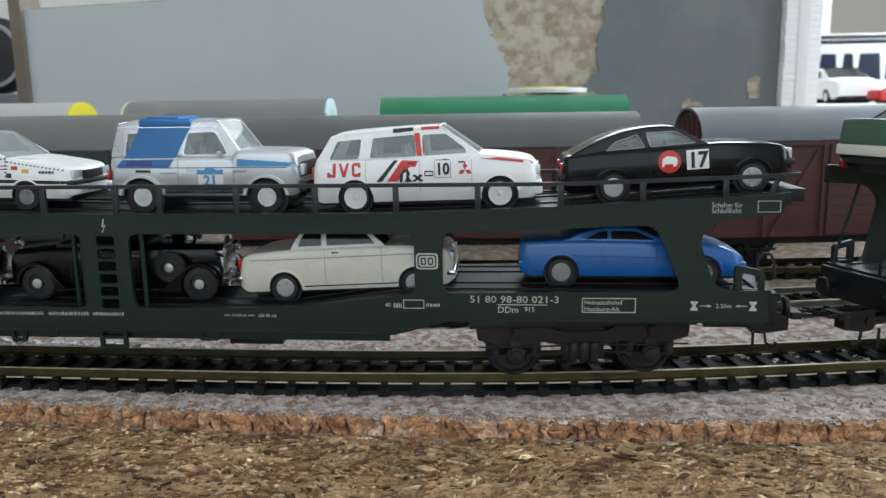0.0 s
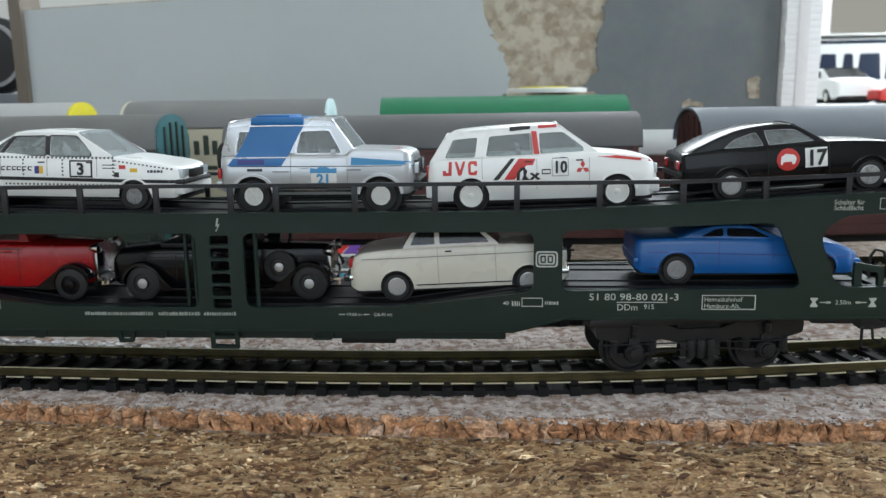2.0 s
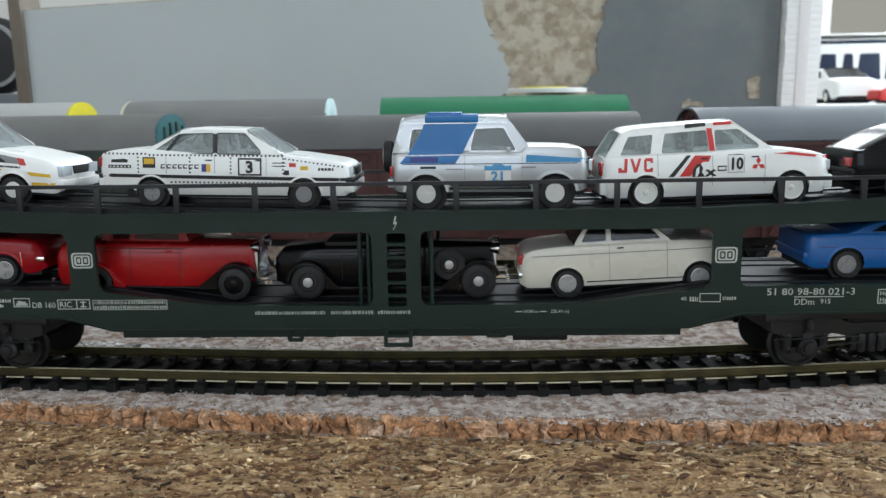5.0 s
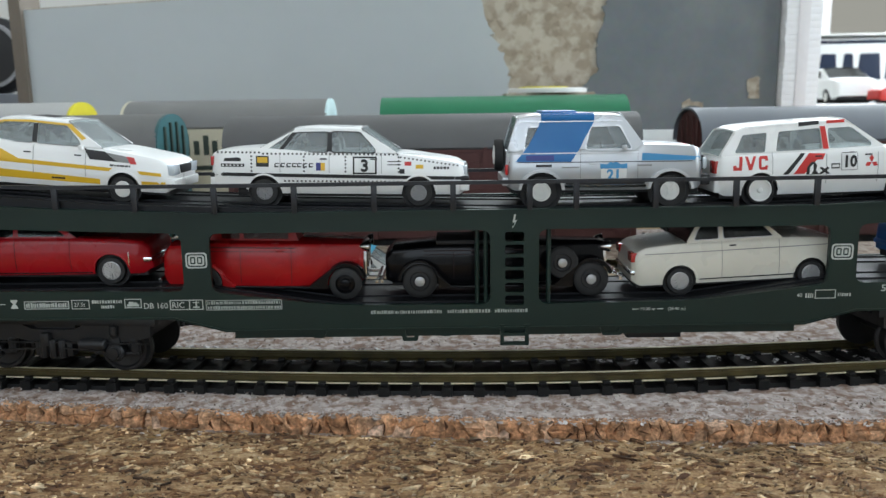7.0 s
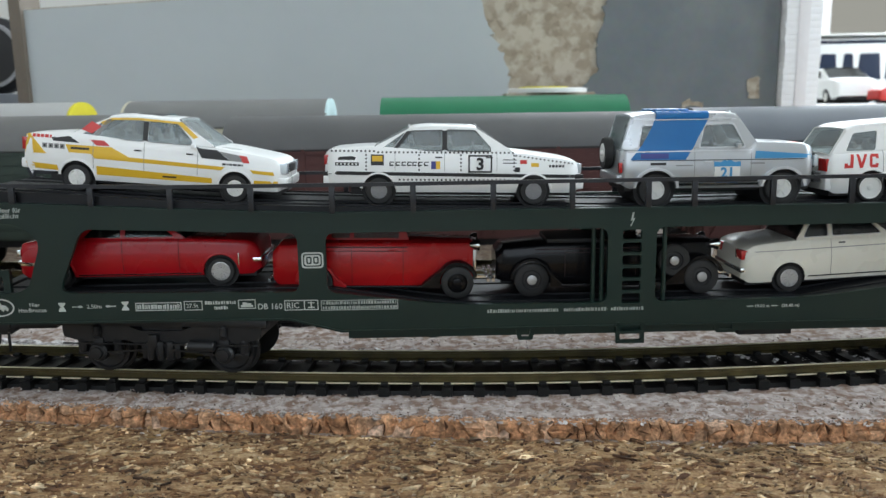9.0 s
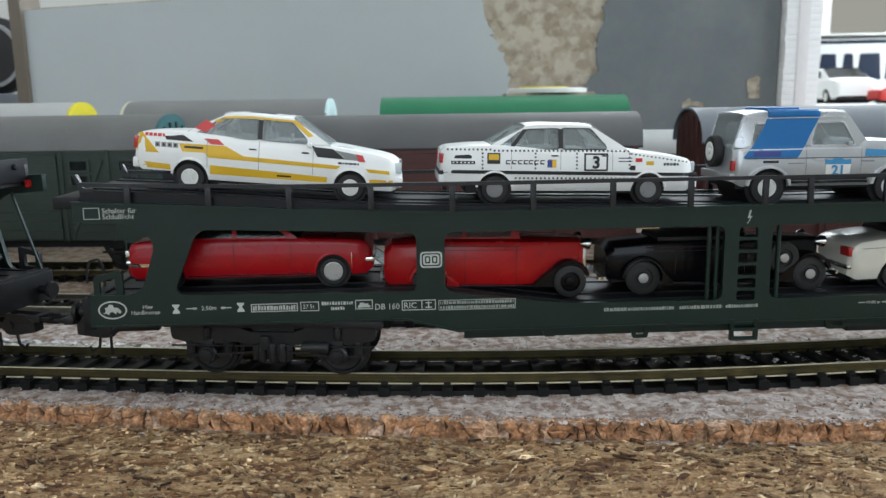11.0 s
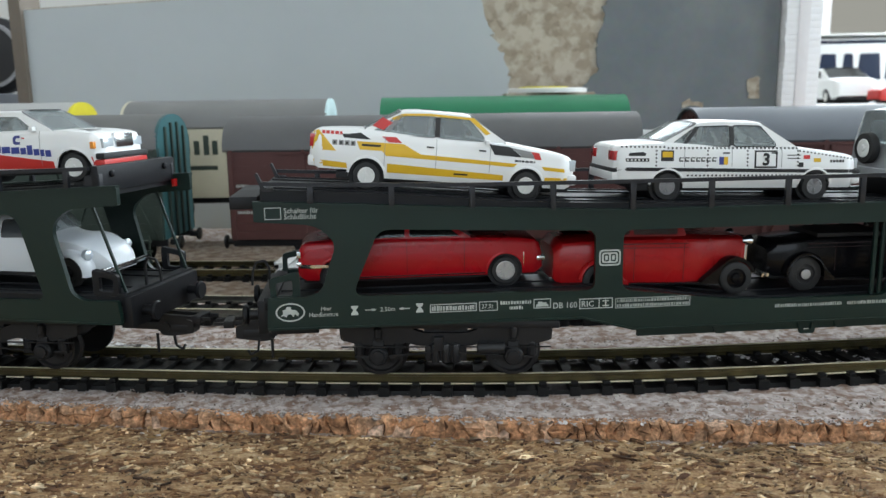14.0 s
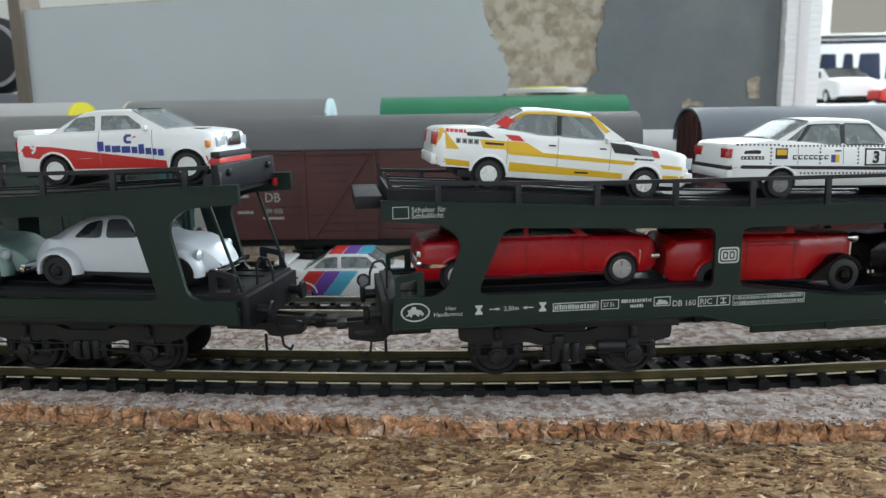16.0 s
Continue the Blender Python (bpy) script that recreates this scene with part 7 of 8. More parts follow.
def beetle(name, label, paint, x, shift):
    """A rounded small car with separate wings."""
    ob = thing(name, label, "model car", "model cars on the train")
    L = 46.0
    prof = [(0.4, 5.0), (1.0, 7.0), (4.0, 10.0), (9.0, 13.0), (14.0, 15.6), (19.0, 16.8), (24.0, 16.9), (27.5, 16.0), (31.0, 12.4), (33.0, 11.6), (38.0, 10.6), (42.5, 8.6), (44.6, 6.0), (45.2, 4.2)]
    bm = bmesh.new()
    rings = []
    for x_ in np.linspace(0.4, 45.2, 44):
        zt = smooth_line(prof, x_)
        u = min(x_, L - x_) / L
        w = 7.4 * (1 - 0.5 * max(0, 1 - u / 0.22) ** 2)
        belt = min(zt - 0.6, 10.6)
        top_w = w * (0.97 if zt < 11.2 else 0.80)
        ring = [(w * 0.95, 3.2), (w, 4.6), (w, belt), (max(top_w, w * 0.5), max(belt + 0.2, zt - 2.0)), (top_w * 0.72, zt - 0.35), (0, zt + 0.2)]
        rings.append([(x_, -y, z) for y, z in ring] + [(x_, y, z) for y, z in reversed(ring[:-1])])
    loft(bm, rings)
    part("body", bm, paint, ob, smooth=60)
    for wx in (9.0, 37.0):
        for sg in (-1, 1):
            bm = bmesh.new()
            rr = []
            for a in np.linspace(math.pi * 1.04, -0.04 * math.pi, 16):
                q = 4.9 + 0.4 * math.sin(a)
                rr.append([(wx + math.cos(a) * k * q, sg * y, 3.3 + math.sin(a) * k * q) for k, y in ((1.0, 5.6), (1.06, 7.6), (0.96, 9.3), (0.80, 9.6), (0.76, 8.8))])
            loft(bm, rr, close=True)
            part("wing", bm, paint, ob, smooth=60)
            spoked_wheel(ob, wx, sg * 7.4, 3.5, sg, rim=M["chassis"], cap=M["deck"])
    for pts in ([(12.6, 11.2), (15.6, 14.4), (19.0, 15.2), (19.0, 11.2)], [(20.2, 11.2), (20.2, 15.3), (24.4, 15.3), (27.6, 11.4)]):
        for sg in (-1, 1):
            bm = bmesh.new()
            plate(bm, rounded(pts, 0.9, 3), [], 0, 0.3)
            for v in bm.verts:
                v.co.y = sg * (7.62 - max(0, v.co.z - 10.6) * 0.36 - v.co.y)
            part("side_window", bm, M["darkglass"], ob)
    bm = bmesh.new()
    plate(bm, [(27.9, 15.7), (31.2, 12.2), (31.5, 12.5), (28.2, 16.1)], [], -5.4, 5.4)
    part("windscreen", bm, M["glass"], ob)
    for sg in (-1, 1):
        bm = bmesh.new()
        lathe(bm, [(1.2, -0.6), (1.3, 0.4), (0.9, 0.8), (0.2, 0.9)], "x", 16, (41.0, sg * 7.4, 7.6))
        part("headlight", bm, M["lampclear"], ob, "round headlight")
    for x0 in (44.6, -0.3):
        bm = bmesh.new()
        box(bm, x0, x0 + 1.2, -8.4, 8.4, 3.6, 4.8, 0.3)
        part("bumper", bm, M["chrome"], ob, "pale rounded bumper")
    bm = bmesh.new()
    box(bm, 4, 42, -6.5, 6.5, 2.2, 3.6, 0.2)
    part("chassis", bm, M["chassis"], ob)
    ob.scale = (1.12, 1.08, 1.04)
    MOVERS.append((ob, mp(x, 0, floor_z(x + 26) + 0.1, 0, 0, 0), shift))
    return ob


def build_cars():
    audi_striped()
    audi_dotted()
    jeep()
    estate()
    coupe()
    red_saloon()
    v = vintage("vintage_saloon", "red vintage saloon with black mudguards", M["redold"], M["black"], 53.0, (14.5, 33.5), 13.2, 13.8, 18.6, (11.2, 44.9), 3.9, bw=9.2, low=2.2, front_w=5.6, hub=False, rear=M["redold"], rim=M["black"])
    MOVERS.append((v, mp(-85.1, 0, 17.75, 0, 1.2, 0), 0))
    v = vintage("vintage_tourer", "long black open vintage tourer with side-mounted spare wheel", M["black"], M["black"], 58.0, (12.0, 36.0), 12.4, 12.8, 16, (9.0, 50.2), 4.2, open_top=True, spare=43.2)
    MOVERS.append((v, mp(-31.2, 0, floor_z(0) + 0.1, 0, 0, 0), 0))
    cream_saloon()
    sports_car()
    sedan()
    beetle("small_rounded_car", "off-white rounded small car tinted with the sky's blue, grey wheels", M["beige"], 91.2, -LENGTH)
    beetle("small_rounded_car", "pale sage green rounded small car", M["sage"], 40.5, -LENGTH)
    rally_white()
    g = Car("saloon_car", "dark green saloon with a cream lower body", SEDAN, 20.0, M["carlgreen"], glass=M["darkglass"])
    g.bumpers(M["cream"], 3.6, 3.6, 2.6)
    g.ride(-156.0, 46.0, -2.5, LENGTH)


# ---- goods wagons on the sidings ----
M["vanbrown"] = mat("brown_van_plastic", (0.085, 0.026, 0.022), 0.6, vary=0.25, scale=60, bump=0.1)
M["vangreen"] = mat("dark_green_van_plastic", (0.030, 0.048, 0.036), 0.6, vary=0.25, scale=60, bump=0.1)
M["vancream"] = mat("cream_van_plastic", (0.58, 0.54, 0.40), 0.6, vary=0.15, scale=60)
M["roofgrey"] = mat("grey_roof_plastic", (0.105, 0.105, 0.105), 0.55, vary=0.15, scale=40, bump=0.08)
M["rooflight"] = mat("light_grey_roof_plastic", (0.43, 0.43, 0.42), 0.55, vary=0.12, scale=40)
# lit copy of the roof grey: brighter light on the left van, painted in
M["roofpale"] = mat("lit_grey_roof_plastic", (0.155, 0.155, 0.15), 0.5, vary=0.2, scale=40, bump=0.1)
M["roofmid"] = mat("mid_grey_roof_plastic", (0.19, 0.19, 0.185), 0.55, vary=0.12, scale=40)
M["roofblue"] = mat("blue_grey_roof_plastic", (0.14, 0.155, 0.175), 0.5, vary=0.12, scale=40)
M["roofgreen"] = mat("green_roof_plastic", (0.008, 0.17, 0.075), 0.45, vary=0.12, scale=40)
M["teal"] = mat("teal_end_plastic", (0.028, 0.115, 0.125), 0.5, vary=0.2, scale=60)
M["endyellow"] = mat("yellow_end_plastic", (0.72, 0.62, 0.03), 0.5, vary=0.08)
M["endcyan"] = mat("pale_cyan_end_plastic", (0.62, 0.80, 0.80), 0.5, vary=0.06)


def roof_arc(hw, eave, top, n=14):
    return [(hw * math.cos(a), eave + (top - eave) * math.sin(a) ** 0.85) for a in np.linspace(0, math.pi, n)]


def goods_van(label, half_len, paint, roof, end, m, eave=40.0, top=50.5, hw=15.8, low=True, doors=True, planks=True, windows=False, marks=False, disc=False, shapes=False, group="goods wagons on the siding"):
    """A covered goods van: planked sides, sliding door, braces, arched roof and wheels."""
    v = thing("goods_van", label, "rail wagon", group, m)
    base = 13.0
    L = half_len
    bm = bmesh.new()
    arc = roof_arc(hw - 0.6, eave, top - 0.8)
    arc = [(y * 1.06, z + 0.9) for y, z in arc] if disc else arc
    for sx in (-1, 1):
        ring = [(hw - 0.6, base)] + arc + [(-(hw - 0.6), base)]
        loft(bm, [[(sx * (L - 1.2), y, z) for y, z in ring], [(sx * L, y, z) for y, z in ring]], close=True)
        part("end_wall", bm, end if sx > 0 or not disc else paint, v, smooth=30)
        for y in () if disc and end is not M["teal"] else (-9, -3, 3, 9):
            bm = bmesh.new()
            box(bm, sx * (L + 0.4) - 0.4, sx * (L + 0.4) + 0.4, y - 0.6, y + 0.6, base, eave + (top - eave) * 0.8 - abs(y) * 0.25)
            part("end_rib", bm, paint if end is M["teal"] else end, v)
        bm = bmesh.new()
    for sg in (-1, 1):
        n = 11 if planks else 1
        h = (eave - base) / n
        for k in range(n):
            bm = bmesh.new()
            box(bm, -L, L, min(sg * (hw - 0.6), sg * hw), max(sg * (hw - 0.6), sg * hw), base + k * h + 0.12, base + (k + 1) * h, 0)
            part("plank", bm, paint, v)
        bm = bmesh.new()
        box(bm, -L, L, min(sg * (hw - 1.0), sg * (hw - 0.25)), max(sg * (hw - 1.0), sg * (hw - 0.25)), base, eave)
        part("side_wall", bm, paint, v, smooth=20)
        if doors:
            y0, y1 = sorted((sg * hw, sg * (hw + 0.7)))
            for k in range(9):
                h = (eave - base - 3) / 9
                bm = bmesh.new()
                box(bm, -L * 0.24, L * 0.24, y0, y1, base + 0.6 + k * h + 0.1, base + 0.6 + (k + 1) * h)
                part("door_plank", bm, paint, v)
            bm = bmesh.new()
            box(bm, -L * 0.75, L * 0.26, y0, y1, eave - 2.2, eave - 1.2)
            part("door_rail", bm, paint, v)
            for a, b in ((-0.98, -0.98), (-0.62, -0.62), (-0.27, -0.27), (0.27, 0.27), (0.62, 0.62), (0.98, 0.98)):
                bm = bmesh.new()
                box(bm, a * L - 0.7, a * L + 0.7, y0, y1 + 0.0, base, eave - 0.4)
                part("stanchion", bm, paint, v)
            for a, b in ((-0.58, -0.31), (0.31, 0.58), (0.94, 0.66)) + (() if marks else ((-0.94, -0.66),)):
                bm = bmesh.new()
                beam(bm, (a * L, sg * (hw + 0.35), base + 1), (b * L, sg * (hw + 0.35), eave - 4), 0.7, 1.1)
                part("brace", bm, paint, v)
        bm = bmesh.new()
        box(bm, -L, L, sg * 13 - 0.8, sg * 13 + 0.8, 10.2, 13.0, 0.2)
        for wx in (-L * 0.62, L * 0.62):
            plate(bm, [(wx - 6, 10.2), (wx - 2.5, 4.0), (wx + 2.5, 4.0), (wx + 6, 10.2)], [rounded([(wx - 3.6, 9.4), (wx - 1.9, 6.8), (wx + 1.9, 6.8), (wx + 3.6, 9.4)], 0.3, 2)], sg * 12.2, sg * 13.2)
            box(bm, wx - 6.5, wx + 6.5, sg * 12.8 - 0.6, sg * 12.8 + 0.6, 7.6, 8.5, 0.2)
            box(bm, wx - 1.6, wx + 1.6, sg * 13.2 - 1.0, sg * 13.2 + 1.0, 4.0, 7.2, 0.3)
        part("underframe", bm, M["bogie"], v, "black underframe with axle guards")
        for wx in (-L * 0.62, L * 0.62):
            bm = bmesh.new()
            lathe(bm, [(1.2, 6.8 * sg), (5.2, 7.0 * sg), (6.0, 7.1 * sg), (6.0, 7.6 * sg), (5.3, 7.9 * sg), (5.1, 9.6 * sg), (4.3, 9.6 * sg), (4.0, 9.1 * sg), (1.0, 9.1 * sg)], "y", 22, (wx, 0, 5.25))
            part("wheel", bm, M["steelwheel"], v)
        for sx in (-1, 1):
            bm = bmesh.new()
            lathe(bm, [(1.2, 0), (1.2, 3 * sx), (2.6, 3.5 * sx), (2.6, 4.2 * sx), (2.0, 4.5 * sx)], "x", 14, (sx * L, sg * 10, 11.5))
            part("buffer", bm, M["bogie"], v)
    bm = bmesh.new()
    arc = roof_arc(hw + 0.7, eave - 0.4, top, 18)
    over = -0.6 if disc else 1.4
    inner = [(y * 0.965, z - 0.7) for y, z in reversed(arc)]
    loft(bm, [[(x, y, z) for y, z in arc + inner] for x in (-L - over, L + over)], close=True)
    part("roof", bm, roof, v, "arched roof", smooth=30)
    if windows:
        for x in (L - 12, L - 31):
            for z in (eave - 8, eave - 13.6):
                bm = bmesh.new()
                plate(bm, [(x - 4.2, z - 0.7), (x + 4.2, z - 0.7), (x + 4.2, z + 4.1), (x - 4.2, z + 4.1)], [[(x - 3.2, z), (x + 3.2, z), (x + 3.2, z + 3.4), (x - 3.2, z + 3.4)]], -hw - 0.9, -hw)
                w = part("window", bm, paint, v)
                bm = bmesh.new()
                box(bm, x - 3.2, x + 3.2, -hw - 0.3, -hw + 0.1, z, z + 3.4)
                part("pane", bm, M["darkglass"], w)
        for x in (L - 10,):
            bm = bmesh.new()
            for z in (4.5, 8.5, 12.5):
                box(bm, x - 5, x + 5, -hw - 2.6, -hw - 0.4, z, z + 0.7)
            for q in (-4.8, 4.4):
                box(bm, x + q, x + q + 0.6, -hw - 2.4, -hw - 1.8, 4.5, 15)
            part("step", bm, paint, v, "dark footsteps with side rails")
    if marks:
        words("lettering", "209 005", 1.9, M["printdim"], v, -L * 0.88 + 7.4, -hw - 0.12, 23.0, "CENTER", squeeze=0.85)
        words("lettering", "DB", 3.5, M["printdim"], v, -L * 0.88 + 7.4, -hw - 0.12, 27.4, "CENTER", squeeze=0.9)
        bars("small_print", v, tiny_row(random.Random(6), -L * 0.88 + 3.4, -L * 0.88 + 11.4, 20.8, 1.1) + tiny_row(random.Random(8), -L * 0.96, -L * 0.90, 33, 1.2) + tiny_row(random.Random(8), -L * 0.96, -L * 0.90, 29, 1.2) + tiny_row(random.Random(9), -L * 0.96, -L * 0.88, 23, 1.2), -hw - 0.08)
    if shapes:
        bars("lettering_shape", v, [(x, x + 2.6, 33.0, 33.0 + h) for x, h in ((-23, 6.5), (-19, 9.5), (-14.5, 6.5), (-10, 9), (-6, 6.5))] + [(-24, -4, 26, 28)], -hw - 0.08, M["vangreen"], "dark green lettering shapes")
    return v


def on_c(s, z=RAIL):
    x, y, a = line_c(s)
    return mp(x, y, z, 0, 0, math.degrees(a))


def on_d(s, z):
    x, y, a = line_d(s)
    return mp(x, y, z, 0, 0, math.degrees(a))


def build_sidings():
    goods_van("dark green planked van with grey roof and teal end", 52, M["vangreen"], M["roofpale"], M["teal"], on_c(-157.5), 48.0, 60.5, windows=True, disc=True)
    goods_van("reddish brown planked van with grey roof and white lettering", 76, M["vanbrown"], M["roofgrey"], M["vanbrown"], on_c(-3.5), 47.3, 59.0, marks=True)
    goods_van("reddish brown planked van with blue-grey roof", 60, M["vanbrown"], M["roofblue"], M["vanbrown"], on_c(154), 48.5, 60.0)
    goods_van("cream van with a grey roof and pale cyan end", 48, M["vancream"], M["roofmid"], M["endcyan"], on_d(-100, 17), 46.0, 58.0, disc=True, shapes=True, doors=False, planks=False, group="goods wagons on the far siding")
    goods_van("far van with a light grey roof and yellow end", 62, M["vancream"], M["rooflight"], M["endyellow"], on_d(-233.5, 17), 46.5, 58.0, disc=True, doors=False, planks=False, group="goods wagons on the far siding")
    goods_van("far van with a bright green roof", 56, M["vangreen"], M["roofgreen"], M["endcyan"], on_d(29.5, 15), 48.0, 60.0, doors=False, planks=False, group="goods wagons on the far siding")
    goods_van("far brown van with a light roof", 60, M["vanbrown"], M["rooflight"], M["vanbrown"], on_d(150, 8), 40.0, 50.0, doors=False, planks=True, group="goods wagons on the far siding")


# ---- backdrop boards behind the layout ----
def build_backdrop():
    M["boardgrey"] = mat("grey_painted_fibreboard", (0.44, 0.47, 0.475), 0.75, vary=0.06, scale=14, fine=160, bump=0.15)
    M["patch"] = mat("dark_grey_paper_coating", (0.145, 0.165, 0.175), 0.65, vary=0.3, scale=30, fine=200, bump=0.3, second=(0.20, 0.215, 0.215))
    M["rawboard"] = speckle_mat("raw_chipboard", (0.40, 0.34, 0.26), (0.27, 0.22, 0.16), (0.46, 0.41, 0.33), 260, 0.9, 0.4)
    M["foam"] = mat("white_foam_strip", (0.93, 0.92, 0.92), 0.85, vary=0.04, scale=150, fine=600, bump=0.5)
    M["woodedge"] = mat("grey_brown_wood", (0.16, 0.13, 0.10), 0.7, vary=0.3, scale=30)
    Y = 470.0
    b = thing("backdrop_board", "tall grey board with coating torn off to bare chipboard", "board")
    bm = bmesh.new()
    plate(bm, rounded([(-236, -0.0), (196, 0), (196, 150), (-238, 128.5)], 2, 3), [], Y + 1.6, Y + 14)
    part("panel", bm, M["rawboard"], b, "bare chipboard core")
    rnd = random.Random(21)
    def loop(pts):
        out = []
        for i, p in enumerate(pts):
            q = pts[(i + 1) % len(pts)]
            n = max(1, int(math.hypot(q[0] - p[0], q[1] - p[1]) / 2.5)) if p[2] else 1
            for j in range(n):
                u = j / n
                am = 1.1 if p[2] and j else 0
                out.append((p[0] + (q[0] - p[0]) * u + rnd.gauss(0, am), p[1] + (q[1] - p[1]) * u + rnd.gauss(0, am)))
        return out
    bm = bmesh.new()
    plate(bm, loop([(-237, 0, 0), (44, 0, 1), (43, 64, 1), (40, 90, 1), (26, 120, 1), (22, 140.5, 0), (-239, 127.6, 0)]), [], Y, Y + 1.6)
    part("coating", bm, M["boardgrey"], b, "light grey painted coating")
    bm = bmesh.new()
    plate(bm, loop([(70, 0, 0), (195.5, 0, 0), (195.5, 149, 0), (98, 144, 1), (96, 126, 1), (91, 108, 1), (91, 88, 1), (78, 74, 1)]), [], Y + 0.2, Y + 1.6)
    part("coating", bm, M["patch"], b, "dark grey coating with torn edges")
    for x, z, w, h in ((179, 72.0, 7, 11), (141, 67, 12, 3)):
        bm = bmesh.new()
        plate(bm, loop([(x, z, 1), (x + w, z, 1), (x + w, z + h, 1), (x, z + h, 1)]), [], Y - 0.4, Y + 0.19)
        part("scuff", bm, M["rawboard"], b, "bare scuffed spot")
    bm = bmesh.new()
    box(bm, -244, -237.5, Y - 4, Y + 20, -0.0, 320)
    tagged(part("wooden_post", bm, M["woodedge"]), "grey-brown wooden post beside the board", "post")
    bm = bmesh.new()
    z = 0.0
    while z < 330:
        box(bm, 196.5 + rnd.uniform(-0.3, 0.3), 217, Y - 6, Y + 10, z, z + 3.64, 0.2)
        z += 3.7
    post = tagged(part("foam_post", bm, M["foam"]), "white ribbed foam post beside the board", "post")
    bm = bmesh.new()
    box(bm, 203.5, 210, Y - 6.6, Y - 6.0, 0, 330, 0.2)
    part("foam_band", bm, mat("pinkish_white_foam", (0.86, 0.83, 0.83), 0.85, vary=0.06, scale=120, bump=0.2), post, "smooth pinkish white band")
    # round black thing and a grey box at the far left
    bm = bmesh.new()
    lathe(bm, [(9, -8), (19, -8), (24, -4), (24, 4), (19, 8), (9, 8)], "y", 32, (-283, 520, 106))
    reel = tagged(part("cable_reel", bm, M["chassis"]), "black round reel with a grey rim behind the layout", "reel")
    bm = bmesh.new()
    lathe(bm, [(17.5, -9.4), (20.5, -9.4), (20.5, -8.0), (17.5, -8.0)], "y", 32, (-283, 520, 106))
    part("rim", bm, M["rimgrey"], reel, "grey ring")
    bm = bmesh.new()
    lathe(bm, [(18.2, -9.0), (18.2, -9.9), (10, -10.4), (4, -10.6)], "y", 32, (-283, 520, 106))
    part("reel_face", bm, M["chassis"], reel, "black face of the reel")
    bm = bmesh.new()
    box(bm, -360, -258, 500, 560, 0, 82, 3)
    tagged(part("storage_box", bm, M["roofblue"]), "blue-grey storage box under the black reel", "box")
    # a yellow and white disc between the vans and the board
    bm = bmesh.new()
    lathe(bm, [(21, 0), (21, 2), (20, 2.4)], "z", 36, (57, 432, 76.6))
    lid = tagged(part("plastic_lid", bm, M["rimwhite"]), "round white lid with a yellow middle", "lid")
    bm = bmesh.new()
    lathe(bm, [(13, 2.4), (13, 3.0), (12, 3.2)], "z", 30, (55, 432, 76.6))
    part("lid_middle", bm, M["endyellow"], lid, "yellow middle")
    bm = bmesh.new()
    box(bm, 34, 80, 416, 448, 0, 76.6, 1)
    tagged(part("cardboard_box", bm, M["rawboard"]), "brown box that carries the white lid", "box")


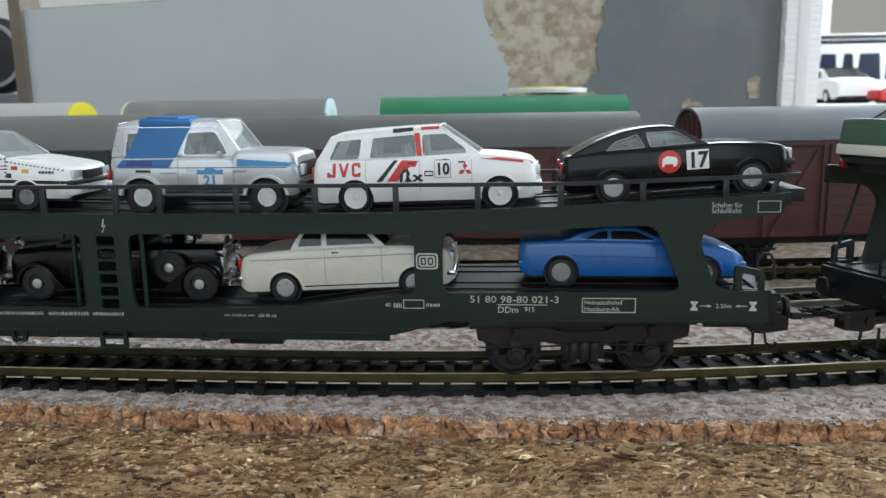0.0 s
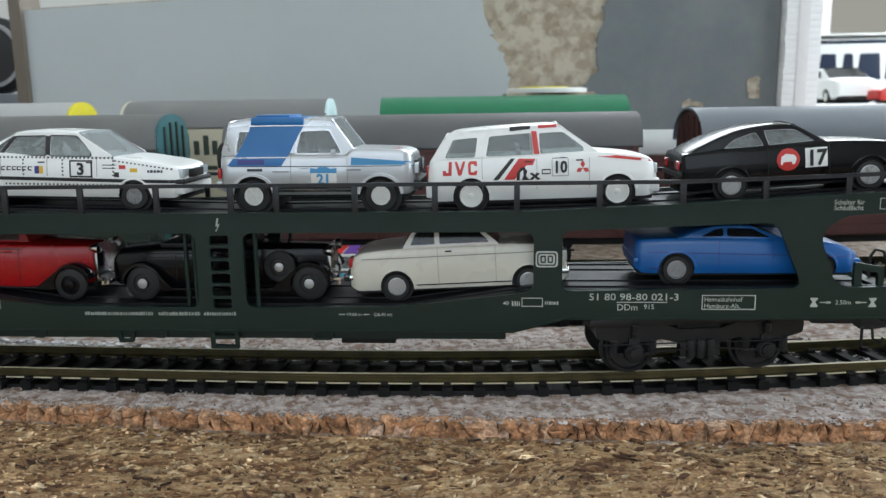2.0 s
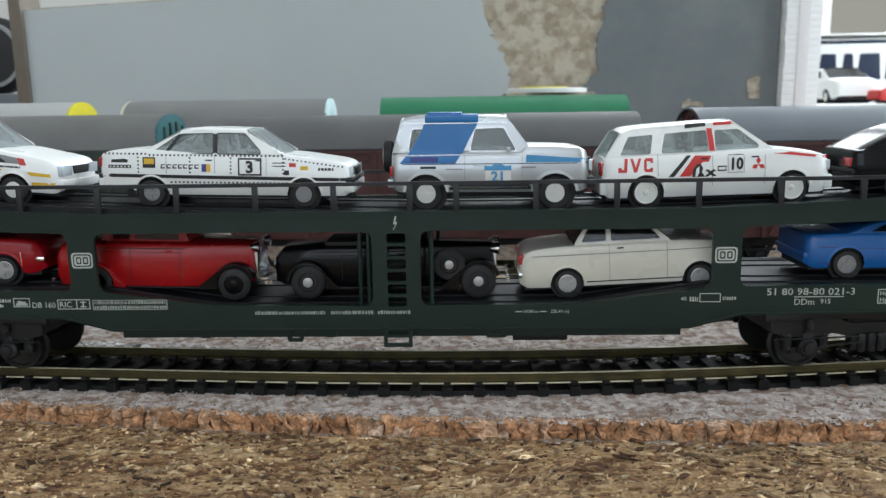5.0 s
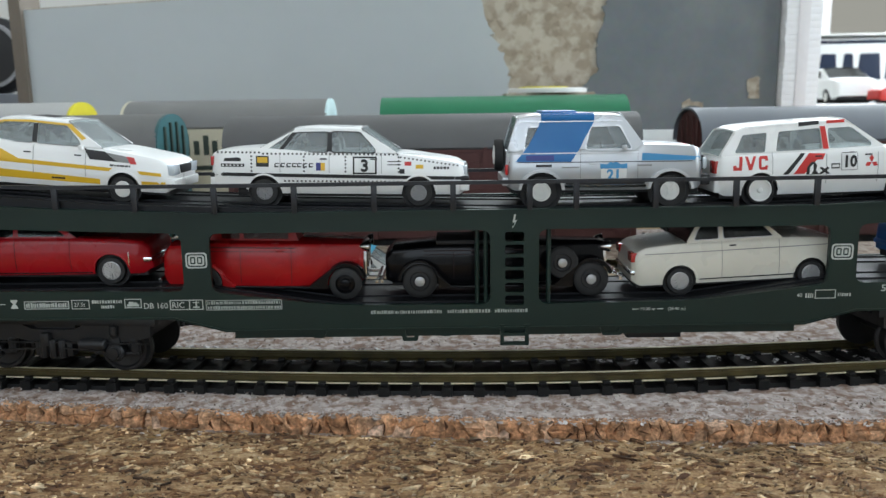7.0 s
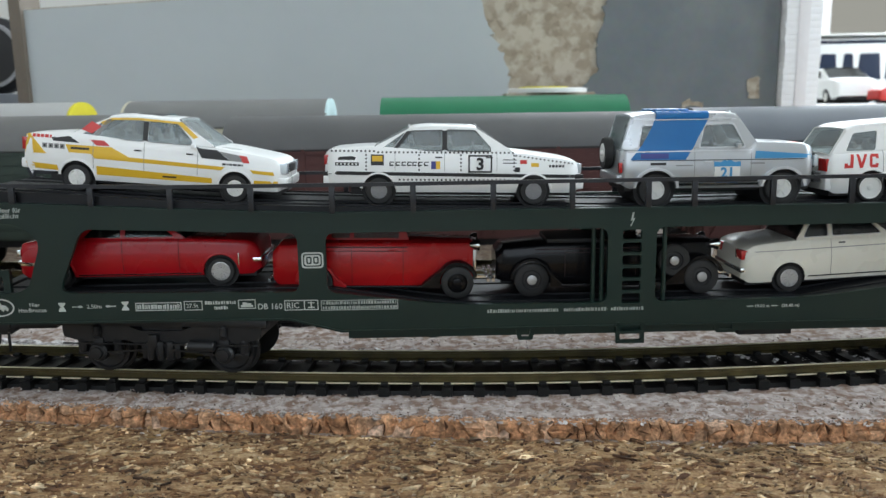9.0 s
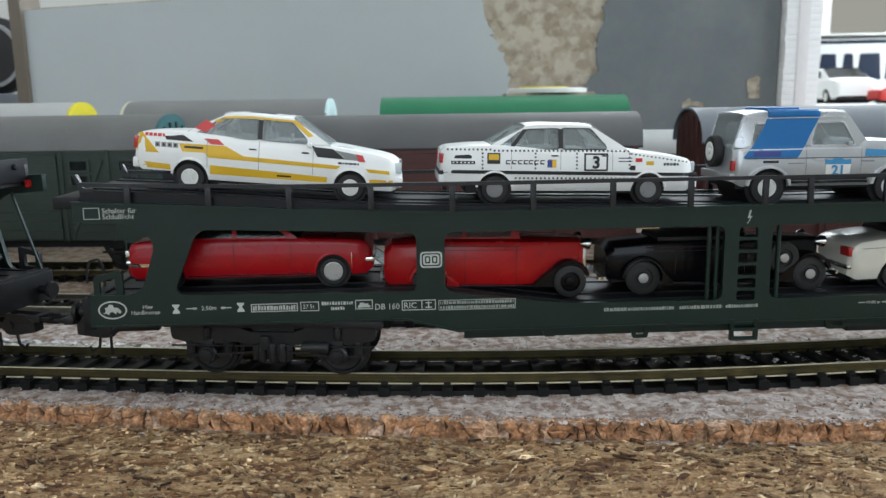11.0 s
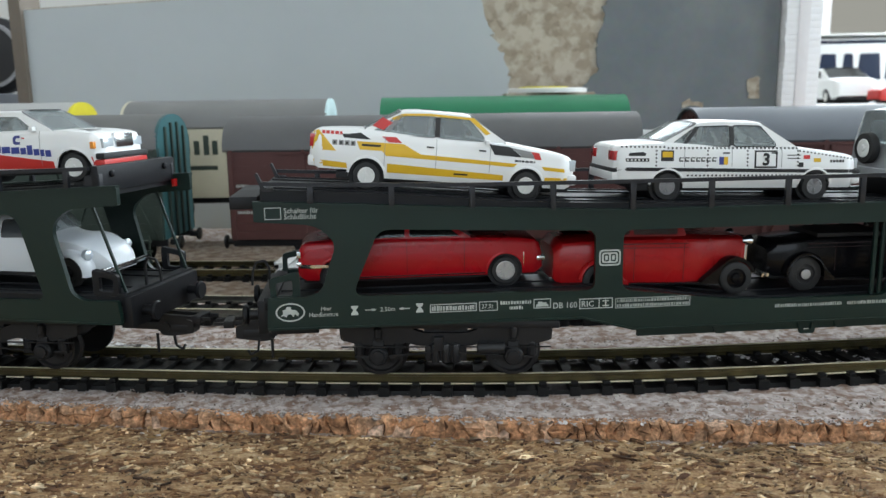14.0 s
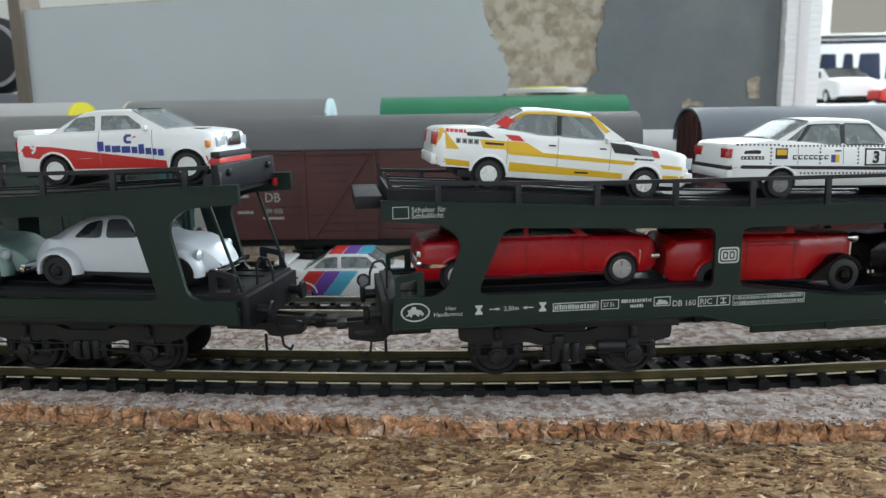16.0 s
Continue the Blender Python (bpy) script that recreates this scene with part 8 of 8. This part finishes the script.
def build_sill():
    """A white shelf by the bright window with larger model vehicles on it."""
    bm = bmesh.new()
    box(bm, 430, 1100, 1110, 1520, 20, 62, 3)
    shelf = tagged(part("shelf", bm, M["frame"]), "white shelf beside the window", "shelf")
    for x in (450, 1070):
        bm = bmesh.new()
        box(bm, x, x + 24, 1140, 1490, -850, 20)
        part("upright", bm, M["frame"], shelf)
    glaze = mat("dark_blue_glazing", (0.02, 0.03, 0.06), 0.12, vary=0.3, scale=20)
    van = thing("model_van", "large white model van with dark blue windows", "model van", "large model cars on the shelf", mp(625, 1440, 62, 0, 0, -4))
    bm = bmesh.new()
    side = [(52, 8), (55, 14), (55, 46), (51, 84), (48, 100), (40, 108), (20, 112), (0, 113)]
    rings = []
    for x, k, dz in ((0, 0.90, -6), (3, 0.96, -2), (10, 1.0, 0), (150, 1.0, 0), (258, 1.0, 0), (266, 0.95, -3), (270, 0.88, -8)):
        rings.append([(x, -y * k, max(8, z + dz * z / 110)) for y, z in side] + [(x, y * k, max(8, z + dz * z / 110)) for y, z in reversed(side[:-1])])
    loft(bm, rings)
    part("body", bm, M["white"], van, smooth=40)
    bm = bmesh.new()
    box(bm, 6, 264, -49.5, -47, 99, 104, 0.6)
    part("roof_gutter", bm, glaze, van, "dark roof gutter")
    bm = bmesh.new()
    box(bm, 2, 262, -52, 52, 112.2, 115.5, 1.2)
    part("roof_rack", bm, M["frame"], van, "white roof panel")
    for x0, x1 in ((24, 56), (62, 84), (88, 128), (134, 190), (196, 250)):
        bm = bmesh.new()
        plate(bm, rounded([(x0, 38), (x1, 38), (x1 - 3, 82), (x0 + 5, 82)], 3, 3), [], 0, 1.2)
        for v in bm.verts:
            v.co.y = -(55.8 - max(0, v.co.z - 46) * 0.105 - v.co.y)
        part("side_window", bm, glaze, van)
    for x in (48, 214):
        for sg in (-1, 1):
            bm = bmesh.new()
            lathe(bm, [(10, 0), (17, 0), (18, 1.5 * sg), (18, 10 * sg), (16, 11.5 * sg), (9, 11.5 * sg)], "y", 24, (x, sg * 46, 18))
            part("wheel", bm, M["tyre"], van)
    c = Car("model_saloon_car", "white model saloon with dark windscreen parked before the van", SEDAN, 20.0, M["white"], group="large model cars on the shelf", glass=M["darkglass"], wheel_r=3.2)
    c.ob.matrix_basis = mp(622, 1340, 62, 0, 0, -94) @ Matrix.Diagonal((3.1, 3.3, 3.1, 1))
    c = Car("model_coupe", "red model coupe with dark windows", COUPE, 20.0, M["brightred"], group="large model cars on the shelf", glass=M["darkglass"], wheel_r=3.2)
    c.ob.matrix_basis = mp(614, 1145, 62, 0, 0, 4) @ Matrix.Diagonal((1.7, 1.7, 1.7, 1))


# ---- all of it ----
build_room()
build_outside()
build_ground()
build_track(on_track, -480, 480, RAIL, True, "main line track with brass rails on black sleepers", (M["rail"], M["sleeper"]), 3.2)
build_track(line_b, -300, 300, RAIL, False, "second track with dull rails on black sleepers", (M["nickel"], M["sleeper"]))
build_track(line_c, -260, 260, RAIL, False, "siding track under the goods vans", (M["rail"], M["sleeper"]))
build_sidings()
build_backdrop()
build_wagon("dark green double-deck car carrier wagon with white lettering", 0.0)
build_wagon("dark green double-deck car carrier wagon with blue-black ends", -LENGTH, False, 3.3, 1.8)
build_wagon("dark green double-deck car carrier wagon leading the train", LENGTH, False, 3.3, 1.8)
build_cars()
build_sill()


def motions():
    """The train runs to the right at an even pace; wheels roll on the rails."""
    for ob, m, shift in MOVERS:
        walk(ob, [(t, wagon_pose(t, shift) @ m) for t in TIMES])
    for b, x, shift in MOVERS_BOGIE:
        rows = []
        for t in TIMES:
            px, py, h = on_track(run(t) + shift + x)
            rows.append((t, wagon_pose(t, shift).inverted() @ mp(px, py, RAIL, 0, 0, math.degrees(h))))
        walk(b, rows)
    for ob, wx, r in SPINNERS:
        walk(ob, [(t, mp(wx, 0, r, 0, math.degrees((run(t) - run(0)) / r), 0)) for t in TIMES])


motions()
